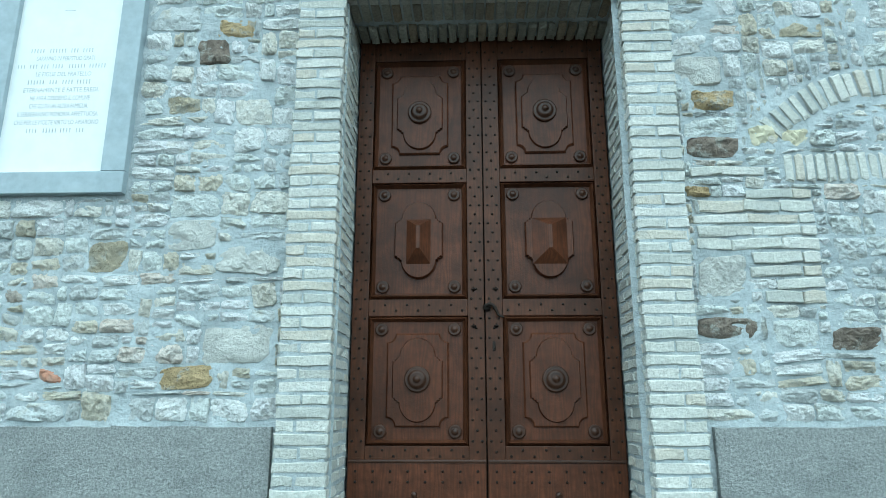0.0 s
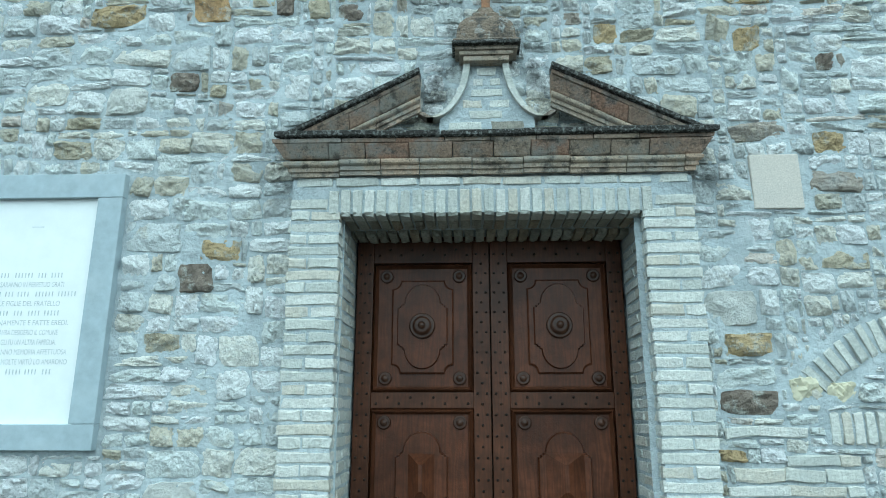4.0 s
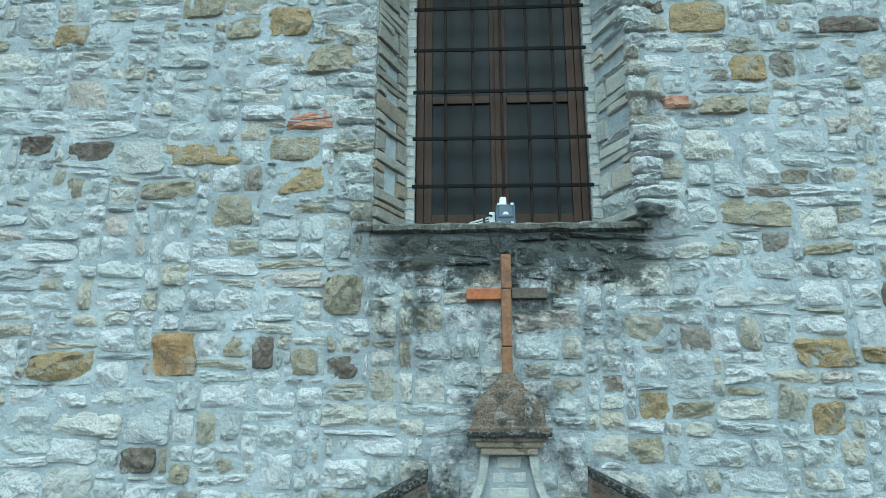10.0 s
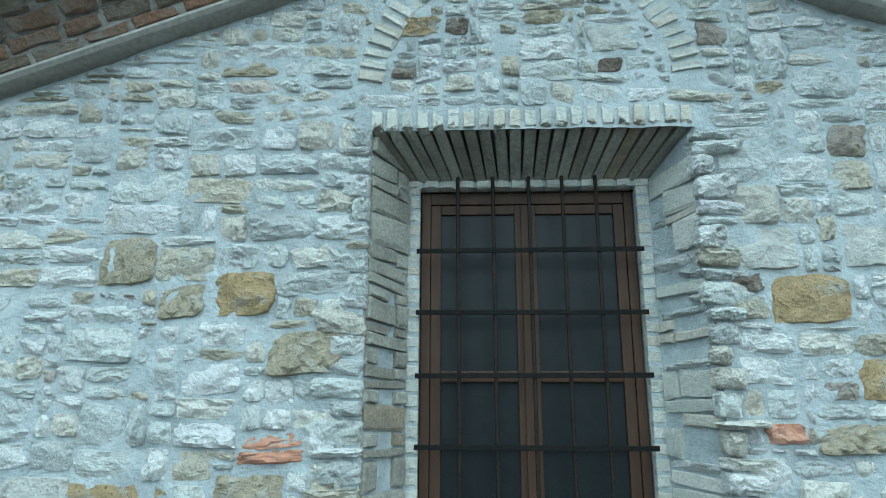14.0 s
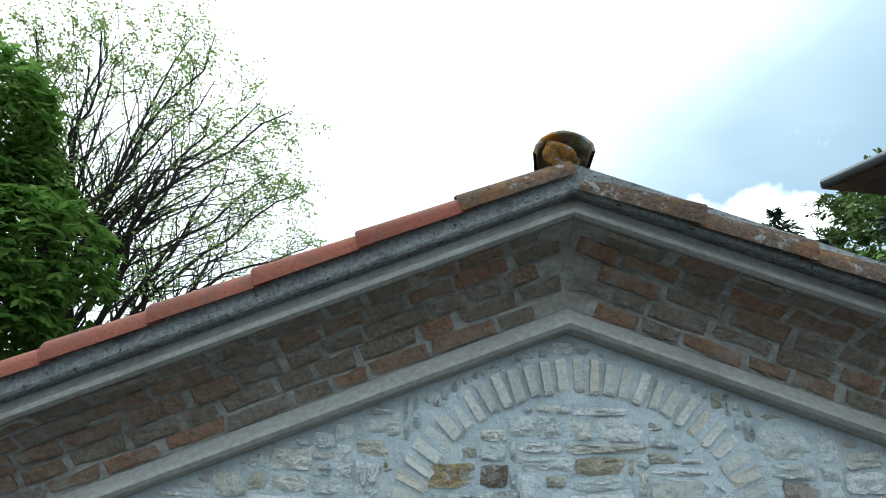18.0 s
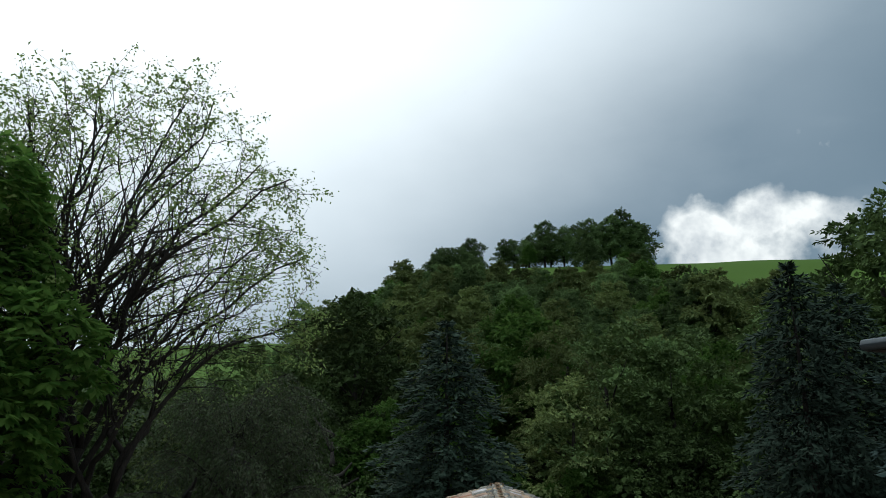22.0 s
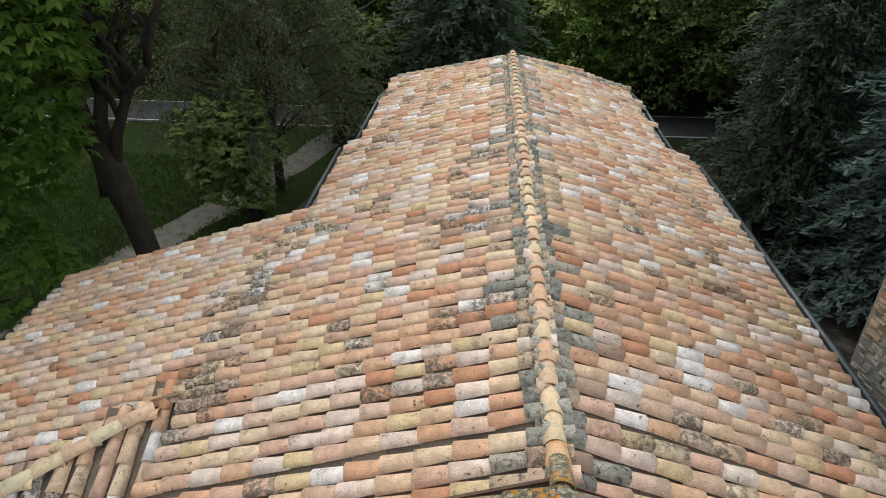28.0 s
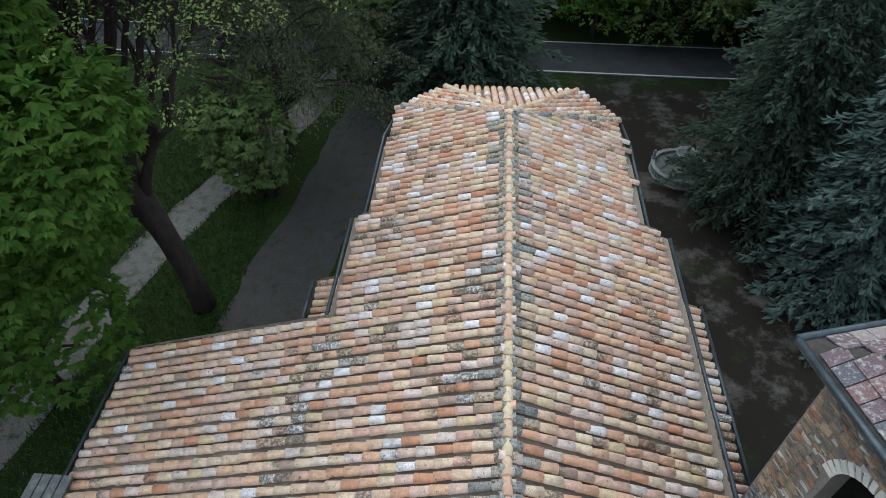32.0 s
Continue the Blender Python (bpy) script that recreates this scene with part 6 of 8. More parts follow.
# ---- inscription and small tablet ----
plaque = thing("inscription_tablet", "white marble inscription in a grey marble frame, faded lettering", "memorial tablet")
for a, b, c, d in ((-2.985, -2.025, 3.805, 3.95), (-2.985, -2.025, 2.39, 2.525), (-2.985, -2.842, 2.527, 3.803), (-2.17, -2.025, 2.527, 3.803)):
    put("frame_slab", bevel_box(Geo(), a, b, W - 0.055, W + 0.03, c, d, 0.004), M_MARBLE_GREY, plaque)
put("slab", bevel_box(Geo(), -2.846, -2.166, W - 0.022, W + 0.03, 2.522, 3.808, 0.002), M_MARBLE_WHITE, plaque)
LINES = [("", 0.46), ("SARANNO IN PERPETUO GRATI", 0.42), ("", 0.6), ("LE FIGLIE DEL FRATELLO", 0.46), ("", 0.44), ("ETERNAMENTE E FATTE EREDI.", 0.58), ("NE AVRÀ DESIDERIO IL COMUNE", 0.44), ("CHE GLI FU UN ALTRA FAMIGLIA.", 0.46), ("E SERBERANNO MEMORIA AFFETTUOSA", 0.56), ("CHE PER LE MOLTE VIRTÙ LO AMARONO", 0.6), ("", 0.36)]
for i, (txt, width) in enumerate(LINES):
    z = 3.335 - 0.0545 * i
    if txt:
        cu = bpy.data.curves.new("lettering", "FONT")
        cu.body, cu.size, cu.align_x = txt, 0.042, "CENTER"
        ob = new("lettering", cu)
        cu.materials.append(M_LETTER)
        ob.parent = plaque
        ob.matrix_basis = Matrix.LocRotScale((-2.507, W - 0.0232, z), Euler((radians(90), 0, 0)), (width / (0.0268 * len(txt)), 1, 1))
    else:
        x = -2.507 - width / 2
        g = Geo()
        while x < -2.507 + width / 2 - 0.04:
            e = min(x + rnd.uniform(0.05, 0.12), -2.507 + width / 2)
            k = x
            while k < e - 0.008:
                box(g, k, k + 0.006, W - 0.0232, W - 0.021, z, z + 0.028)
                k += 0.019
            x = e + 0.022
        tagged(put("worn_letters", g, M_LETTER, plaque, "illegible worn letters"), kind="stuff")
g = Geo()
box(g, -2.56, -2.49, W - 0.0232, W - 0.021, 3.635, 3.639)
put("dash", g, M_LETTER, plaque)
tablet = thing("stone_tablet", "square pinkish limestone tablet set in the wall", "stone tablet")
put("slab", bevel_box(Geo(), 1.594, 1.870, W - 0.02, W + 0.03, 3.698, 4.022, 0.006), M_TABLET, tablet)

# ---- gable cornice: bricks on a cove, render moulding, concrete band ----
gable = tagged(new("gable_cornice"), "raking brick cornice with concrete band under the roof edge", "cornice", kind="structure")
CX0, CX1 = FX0 - 0.15, FX1 + 0.15


def raking(prof, material, name, label=""):
    """A band of (y, z) section that follows both sides of the gable, joined at the apex."""
    g = Geo()
    for xe in (CX0, CX1):
        n = len(prof)
        va = [(AX, y, z) for y, z in prof]
        vb = [(xe, y, z - GS * abs(xe - AX)) for y, z in prof]
        f = [(i, (i + 1) % n, n + (i + 1) % n, n + i) for i in range(n)] + [tuple(range(n, 2 * n))]
        g.add(va + vb, f)
    return put(name, g, material, gable, label)


raking([(3.185, 9.488), (3.185, 9.392), (3.198, 9.382), (3.52, 9.382), (3.25, 9.474)], M_BAND, "concrete_band", "lichen-stained concrete edge band")
raking([(3.268, 9.380), (3.266, 9.350), (3.240, 9.339), (3.234, 9.331), (3.236, 9.316), (3.256, 9.306), (3.75, 9.306), (3.75, 9.380)], M_RENDER, "fillet", "thin rendered fillet")
# hollow frieze: five brick courses that follow the curve
ARC = [(3.272, 9.303), (3.368, 9.272), (3.450, 9.218), (3.508, 9.152), (3.545, 9.078), (3.560, 9.006)]
raking([(y + 0.012, z) for y, z in ARC] + [(3.75, 9.006), (3.75, 9.303)], M_COVE, "cove_bed", "grey mortar of the hollow frieze")
raking([(3.566, 9.004), (3.548, 8.996), (3.512, 8.966), (3.490, 8.948), (3.488, 8.932), (3.506, 8.914), (3.548, 8.904), (3.75, 8.90), (3.75, 9.004)], M_RENDER, "bed_moulding", "smooth rendered moulding")
for xe, s in ((CX0, -1), (CX1, 1)):
    run = V3((s, 0, -GS)).normalized()
    length = abs(xe - AX) / run.x * s
    for c in range(5):
        ca, cb = V3((0, *ARC[c])), V3((0, *ARC[c + 1]))
        dn = cb - ca
        t = 0.015 if c % 2 else 0.12
        while t < length - 0.1:
            ln = rnd.uniform(0.15, 0.20) if rnd.random() < 0.45 else rnd.uniform(0.23, 0.285)
            p = V3((AX, 0, 0)) + (ca + cb) / 2 + run * (t + ln / 2)
            e1 = run * s
            e3 = -(dn - run * dn.dot(run)).normalized()
            e2 = e3.cross(e1)
            m = Matrix((e1, e2, e3)).transposed().to_4x4()
            m.translation = p + e2 * (0.027 + rnd.uniform(-0.007, 0.006))
            put("brick", rnd.choice(BRICK_R), None, gable, m=m @ pose(0, 0, 0, 0, rnd.uniform(-1.6, 1.6), 0) @ Matrix.Diagonal((ln - rnd.uniform(0.022, 0.040), 0.06, dn.length - rnd.uniform(0.016, 0.030), 1)))
            t += ln

# ---- roofs ----
ROWP, EXPO = 0.275, 0.385


def tile_geo(seed, r0=0.108, r1=0.088, ln=0.455, n=8, th=0.013):
    """Half-round clay tile: lower (wide) end at the origin, running up along +y, crown up."""
    r = random.Random(seed)
    v, f = [], []
    for y, rad in ((0.0, r0), (ln, r1)):
        for k in (0, 1):
            for i in range(n + 1):
                a = math.pi * i / n
                q = rad - th * k
                v.append((q * math.cos(a) * (1 + r.uniform(-0.02, 0.02)), y + (r.uniform(-0.006, 0.006) if y == 0 else 0), q * math.sin(a) * 0.92 + r.uniform(-0.002, 0.002)))
    o = n + 1
    for i in range(n):
        f += [(i, i + 1, 2 * o + i + 1, 2 * o + i), (o + i + 1, o + i, 3 * o + i, 3 * o + i + 1), (i + 1, i, o + i, o + i + 1)]
    return v, f


TG = [tile_geo(s) for s in range(6)]
CHV, CHF = [], []
for yy, rr in ((0.0, 0.085), (0.44, 0.10)):
    for i in range(6):
        a = math.pi + math.pi * i / 5
        CHV.append((rr * math.cos(a) * 1.15, yy, rr * math.sin(a) * 0.75 + 0.065))
CHF = [(i, i + 1, 7 + i, 6 + i) for i in range(5)]


def tile_meshes(material, name="tile"):
    out = []
    for v, f in TG:
        me = Geo().add(v, f).mesh(name, True)
        me.materials.append(material)
        out.append(me)
    return out


T_OLD, T_LICH, T_GREY, T_NEW, T_RIDGE, T_VERGE = (tile_meshes(m_) for m_ in (M_TILE["object"], M_TILE_LICHEN["object"], M_TILE_GREY["object"], M_TILE_NEW, M_TILE_RIDGE, M_TILE_VERGE))


def basis(across, up, at):
    """Pose of a tile: x across the slope, y up the slope."""
    y = V3(up).normalized()
    x = V3(across)
    x = (x - y * x.dot(y)).normalized()
    z = x.cross(y)
    m = Matrix((x, y, z)).transposed().to_4x4()
    m.translation = at
    return m


class Roof:
    """Rows of half-round tiles on planes, the nearest as pieces of their own."""

    def __init__(self, name, label, near_test, lich=False):
        self.ob = tagged(new(name), label, "roof", kind="structure")
        self.near, self.lich = near_test, lich
        self.a, self.b, self.ch = Geo(), Geo(), Geo()
        self.count = 0

    def lay(self, origin, down, across, n_rows, n_tiles, inside, ridge_grey=True, dev=0.0):
        """origin: top of the first row; down: unit vector down the slope; across: step from row to row."""
        down, across = V3(down).normalized(), V3(across).normalized()
        up = -down
        nrm = across.cross(up)
        if nrm.z < 0:
            nrm = -nrm
            side = -across
        else:
            side = across
        for r in range(n_rows):
            off = rnd.uniform(-0.06, 0.06)
            wob = rnd.uniform(-0.025, 0.025)
            base = V3(origin) + across * (r * ROWP + wob)
            for k in range(n_tiles):
                p = base + down * ((k + 1) * EXPO + (off + rnd.uniform(-0.02, 0.02) if k else rnd.uniform(-0.03, 0.03)) - 0.16)
                q = p + across * (ROWP * 0.5) - nrm * 0.055
                if not inside(p.x, p.y):
                    continue
                lift = nrm * (0.012 + rnd.uniform(0, 0.020))
                m = basis(side, up * 1.0 - nrm * 0.055, p + lift) @ pose(0, 0, 0, 0, 0, rnd.uniform(-2.6, 2.6)) @ Matrix.Diagonal((rnd.uniform(0.90, 1.10), rnd.uniform(0.96, 1.03), 1, 1))
                grey = ridge_grey and (k == 0 and rnd.random() < 0.8 or k == 1 and rnd.random() < 0.25)
                if self.near(p.x, p.y) and self.count < 300:
                    self.count += 1
                    put("tile", rnd.choice(T_LICH if self.lich else (T_GREY if grey else T_OLD)), None, self.ob, m=m)
                else:
                    v, f = rnd.choice(TG)
                    (self.b if grey else self.a).add(v, f, m)
                self.ch.add(CHV, CHF, basis(side, up - nrm * 0.03, q))

    def done(self):
        kit = M_TILE_LICHEN["island"] if self.lich else M_TILE["island"]
        for g_, m_, nm in ((self.a, kit, "cover_tiles"), (self.b, M_TILE_GREY["island"], "ridge_row_tiles"), (self.ch, M_CHANNEL, "channel_tiles")):
            if g_.v:
                me = g_.mesh(nm, True)
                tagged(put(nm, me, m_, self.ob), kind="stuff")


def ridge_run(parent, a, b, kit, name, first=0.0, scale=1.05, flat=1.0):
    """Ridge or hip tiles lapped from a (low or near end) to b."""
    a, b = V3(a), V3(b)
    d = (b - a).normalized()
    t = first
    while t < (b - a).length:
        p = a + d * t
        m = basis(V3((d.y, -d.x, 0)), d - V3((0, 0, 0.05)), p + V3((0, 0, 0.035 + rnd.uniform(0, 0.008)))) @ pose(0, 0, 0, 0, 0, rnd.uniform(-1.5, 1.5)) @ Matrix.Diagonal((scale, 1.0, scale * flat, 1))
        put(name, rnd.choice(kit), None, parent, m=m)
        t += EXPO


E_END = V3((0.23, 20.6, RIDGE_Z))
APSE = [V3((-3.47, 22.65, 7.72)), V3((-2.05, 24.25, 7.62)), V3((2.82, 24.4, 7.62)), V3((4.2, 22.65, 7.52))]
YS = 4.86                 # back of the raised front strip
HIPY = lambda x: 7.55 + 0.64 * (x + 4.5)
above = lambda x, y, a, b: (b.x - a.x) * (y - a.y) - (b.y - a.y) * (x - a.x)


def west_in(x, y):
    if y < YS or x > RIDGE_X - 0.02:
        return False
    if above(x, y, E_END, APSE[0]) < 0 and y > 20:
        return False
    if y > 17.05:
        return x > -3.88
    if y > 13.1:
        return x > -4.28
    if x > -4.5:
        return True
    return x > -10.1 and y > HIPY(x) + 0.1


def east_in(x, y):
    if y < YS or (y > 20 and above(x, y, E_END, APSE[3]) > 0):
        return False
    return x < (5.08 if y < 17.2 else 4.4)


nave = Roof("nave_roof", "old roof of half-round clay tiles in mottled salmon and buff", lambda x, y: y < 9.2 and -2.6 < x < 2.6)
dl, dr = V3((-1, 0, -SL)), V3((1, 0, -SR))
nave.lay((RIDGE_X - 0.05, YS + 0.14, RIDGE_Z - 0.02), dl, (0, 1, 0), 68, 30, west_in)
nave.lay((RIDGE_X + 0.05, YS + 0.14, RIDGE_Z - 0.02), dr, (0, 1, 0), 68, 15, east_in)
# facets round the apse
for i in range(3):
    a, b = APSE[i], APSE[i + 1]
    mid = (a + b) / 2
    across = (b - a).normalized()
    nrm = (a - E_END).cross(b - E_END).normalized()
    if nrm.z < 0:
        nrm = -nrm
    down = nrm.cross(across)
    if down.z > 0:
        down = -down
    rows = int((b - a).length / ROWP)
    top = E_END + across * ((a - E_END).dot(across)) + across * ROWP * 0.5

    def facet_in(x, y, a=a, b=b, down=down):
        p2 = V3((x, y, 0))
        s1 = above(x, y, E_END, a)
        s2 = above(x, y, E_END, b)
        reach = (p2 - V3((a.x, a.y, 0))).dot(V3((down.x, down.y, 0)).normalized())
        return s1 <= 0.02 and s2 >= -0.02 and reach < 0.28
    nave.lay(top, down, across, rows, 14, facet_in, False)
nave.done()
g = Geo()
# boarding below the tiles
L_E = lambda x: RIDGE_Z - 0.10 - SL * (RIDGE_X - x)
R_E = lambda x: RIDGE_Z - 0.10 - SR * (x - RIDGE_X)
for xs, ys in (((-4.5, RIDGE_X), (YS, 13.0)), ((-4.26, RIDGE_X), (13.0, 17.05)), ((-3.86, RIDGE_X), (17.05, 20.4))):
    g.add([(xs[0], ys[0], L_E(xs[0])), (xs[1], ys[0], L_E(xs[1])), (xs[1], ys[1], L_E(xs[1])), (xs[0], ys[1], L_E(xs[0]))], [(0, 1, 2, 3)])
for xs, ys in (((RIDGE_X, 5.06), (YS, 17.2)), ((RIDGE_X, 4.38), (17.2, 20.4))):
    g.add([(xs[0], ys[0], R_E(xs[0])), (xs[1], ys[0], R_E(xs[1])), (xs[1], ys[1], R_E(xs[1])), (xs[0], ys[1], R_E(xs[0]))], [(0, 1, 2, 3)])
g.add([(-4.5, 7.5, L_E(-4.5)), (-4.5, 13.05, L_E(-4.5)), (-10.05, 13.05, L_E(-10.05)), (-10.05, 4.2, L_E(-10.05))], [(0, 1, 2, 3)])
lowz = V3((0, 0, -0.10))
P0 = V3((-3.86, 20.4, L_E(-3.86)))
P1 = V3((4.38, 20.4, R_E(4.38)))
C0 = V3((RIDGE_X, 20.4, RIDGE_Z - 0.1))
pts = [P0] + [p + lowz for p in APSE] + [P1]
for p, q in zip(pts, pts[1:]):
    g.add([tuple(C0), tuple(p), tuple(q)], [(0, 1, 2)])
put("roof_boards", g, M_CHANNEL, nave.ob)
ridge_run(nave.ob, (RIDGE_X - 0.02, YS + 0.1, RIDGE_Z + 0.0), (0.215, 20.75, RIDGE_Z + 0.0), T_RIDGE, "ridge_tile")
for p in APSE:
    ridge_run(nave.ob, p + V3((0, 0, 0.03)), E_END + (p - E_END).normalized() * 0.25, T_GREY if p in (APSE[0], APSE[3]) else T_RIDGE, "hip_tile", scale=1.15)

# hipped front of the side wing
wing = Roof("wing_roof", "hipped end of the side wing in half-round clay tiles", lambda x, y: x > -9)
BF = 0.54
wing.lay((-4.80, 7.55, 7.33), (0, -1, -BF), (-1, 0, 0), 18, 9, lambda x, y: y < HIPY(x) - 0.02 and y > 4.25, False)
wing.done()
g = Geo()
zf = lambda y: 7.30 + BF * (y - 7.55)
g.add([(-4.5, 7.5, zf(7.5)), (-4.5, 4.3, zf(4.3)), (-9.6, 4.3, zf(4.3)), (-9.6, 4.32, zf(4.32))], [(0, 1, 2, 3)])
put("roof_boards", g, M_CHANNEL, wing.ob)
ridge_run(wing.ob, (-9.3, HIPY(-9.3), L_E(-9.3) + 0.15), (-4.95, HIPY(-4.95), L_E(-4.95) + 0.15), T_RIDGE, "hip_tile", scale=1.1)
put("end_tile", T_RIDGE[0], None, wing.ob, m=basis((0, 1, 0), (1, 0, SL), V3((-5.0, 7.50, 7.36))))

# raised front strip with lichened tiles
strip = Roof("front_roof_strip", "raised front strip of lichened clay tiles on the gable", lambda x, y: True, True)
sl = V3((-1, 0, -GS)), V3((1, 0, -GS))
for d in sl:
    strip.lay((AX + 0.20 * d.x, 3.52, 9.46 - 0.17 * GS), d, (0, 1, -0.20), 5, 13, lambda x, y: CX0 - 0.1 < x < CX1 + 0.1, False)
strip.done()
ridge_run(strip.ob, (AX - 0.035, 3.195, 9.505), (AX + 0.02, 3.95, 9.495), T_LICH, "ridge_tile", scale=1.1, flat=0.86)
ridge_run(strip.ob, (AX + 0.03, 3.95, 9.40), (AX + 0.08, YS - 0.08, 9.19), T_LICH, "ridge_tile", scale=1.0, flat=0.75)
# verge tiles along the gable edge: smooth red on one side, old and lichened on the other
for d, fresh in ((sl[0], True), (sl[1], False)):
    dd = d.normalized()
    t = 0.03 if fresh else 0.05
    while t < 5.0:
        p = V3((AX, 3.225, 9.446 if fresh else 9.390)) + dd * (t + 0.42)
        kit = T_NEW if fresh and t > 0.1 else T_VERGE
        shape = Matrix.Diagonal((0.84, 1, 0.92, 1) if fresh else (0.92, 1, rnd.uniform(0.98, 1.08), 1))
        put("verge_tile", rnd.choice(kit), None, strip.ob, m=basis(V3((0, d.x, 0)), -dd - V3((0, 0, 0.012)), p) @ shape @ pose(0, 0, 0, 0, 0, rnd.uniform(-1.2, 1.2) if fresh else rnd.uniform(-3.5, 3.5)))
        t += 0.40
g = Geo()
for s in (-1, 1):
    xe = CX0 if s < 0 else CX1
    g.add([(AX, 3.2, 9.484), (xe, 3.2, rake(xe, 9.484)), (xe, YS - 0.06, rake(xe, 9.13)), (AX, YS - 0.06, 9.13), (AX, YS - 0.06, 8.8), (xe, YS - 0.06, rake(xe, 8.8))], [(0, 1, 2, 3), (3, 2, 5, 4)])
put("strip_bed", g, M_CHANNEL, strip.ob)
g = Geo()
for s, sl_ in ((-1, SL), (1, SR)):
    xe = -4.6 if s < 0 else 5.0
    za = lambda x: RIDGE_Z + 0.02 - sl_ * abs(x - RIDGE_X)
    g.add([(AX, YS - 0.09, 9.265), (xe, YS - 0.09, rake(xe, 9.265)), (xe, YS + 0.0, za(xe) + 0.10), (AX, YS + 0.0, RIDGE_Z + 0.12)], [(0, 1, 2, 3)])
put("flashing", g, M_FLASH, strip.ob, "red painted sheet flashing")
M_RIDGE_ORANGE = mat("lichened_ridge_tile", (0.56, 0.36, 0.22), "", (50, 0.2), (9, 0.9, (0.50, 0.22, 0.03)), 0.5, 60)
first = T_RIDGE[0].copy()
first.materials.clear()
first.materials.append(M_RIDGE_ORANGE)
put("ridge_tile", first, None, strip.ob, "clay ridge tile ringed with orange lichen", m=basis((1, 0, 0), (0, 1, -0.06), V3((0.185, YS + 0.0, 9.09))) @ Matrix.Diagonal((1.2, 1, 1.15, 1)))
for k in range(26):                      # crumbs of lichened mortar along the gable's edge
    u = rnd.uniform(-1.1, 1.3) if k > 8 else rnd.uniform(-0.25, 0.3)
    bm = bmesh.new()
    bmesh.ops.create_icosphere(bm, subdivisions=2, radius=1.0)
    sc = V3((rnd.uniform(0.03, 0.065), rnd.uniform(0.025, 0.05), rnd.uniform(0.014, 0.03)))
    ctr_ = V3((AX + u, 3.30 + rnd.uniform(-0.06, 0.25), rake(AX + u, 9.515 + (0.02 if abs(u) < 0.2 else 0)) - rnd.uniform(0.0, 0.02)))
    for v in bm.verts:
        v.co = ctr_ + V3((v.co.x * sc.x, v.co.y * sc.y, v.co.z * sc.z)) * (1 + 0.5 * noise.noise(v.co * 1.9 + V3((k, 0, 0))))
    bm.verts.index_update()
    put("mortar_crumb", Geo().add([v.co[:] for v in bm.verts], [[v.index for v in f.verts] for f in bm.faces]), M_TILE_LICHEN["object"], strip.ob)
    bm.free()
plug = Geo()
bm = bmesh.new()
bmesh.ops.create_icosphere(bm, subdivisions=3, radius=1.0, matrix=Matrix.LocRotScale((AX - 0.033, 3.225, 9.530), None, (0.066, 0.042, 0.038)))
for v in bm.verts:
    v.co += V3((noise.noise(v.co * 14), noise.noise(v.co * 17), noise.noise(v.co * 15))) * 0.055
bm.verts.index_update()
plug.add([v.co[:] for v in bm.verts], [[v.index for v in f.verts] for f in bm.faces])
bm.free()
M_ORANGE = mat("orange_lichen_mortar", (0.36, 0.16, 0.03), "", (40, 0.5), (16, 0.98, (0.10, 0.09, 0.07)), 1.0, 60, extra=speckled)
put("ridge_plug", plug, M_ORANGE, strip.ob, "mortar plug covered in orange lichen", smooth=True)

# gutters
def gutter(name, line, r=0.055):
    g = Geo()
    tube(g, line, [r] * len(line), 8)
    return tagged(put(name, g, M_STEEL, smooth=True), "grey sheet-metal rain gutter along the eave", "gutter")


gutter("gutter", [(5.13, YS, 7.13), (5.13, 17.2, 7.10)])
gutter("gutter", [(4.46, 17.3, 7.36), (4.46, 21.4, 7.38), (4.30, 22.6, 7.45)])
gutter("gutter", [(-4.34, 13.2, 7.36), (-4.34, 17.0, 7.36)])
gutter("gutter", [(-3.95, 17.1, 7.50), (-3.93, 21.2, 7.50), (-3.6, 22.6, 7.60)])
gutter("gutter", [(-10.18, 4.4, 5.34), (-10.18, 13.1, 5.34)])
gutter("gutter", [(-4.4, 13.18, 7.28), (-10.1, 13.18, 5.37)], 0.05)

# ---- nave, wing and apse walls ----
walls = tagged(new("church_walls"), "rough stone side walls of the church", "wall", kind="structure")


def wall_run(pts, z_of, t=0.5):
    g = Geo()
    for a, b in zip(pts, pts[1:]):
        d = V3((b[0] - a[0], b[1] - a[1], 0)).normalized()
        n_ = V3((-d.y, d.x, 0)) * t
        vs = []
        for p in (a, b):
            z = z_of(*p)
            vs += [(p[0], p[1], -0.3), (p[0] + n_.x, p[1] + n_.y, -0.3), (p[0] + n_.x, p[1] + n_.y, z), (p[0], p[1], z)]
        g.add(vs, [(0, 1, 2, 3), (4, 7, 6, 5), (0, 4, 5, 1), (1, 5, 6, 2), (2, 6, 7, 3), (3, 7, 4, 0)])
    return put("side_wall", g, M_SIDE, walls)


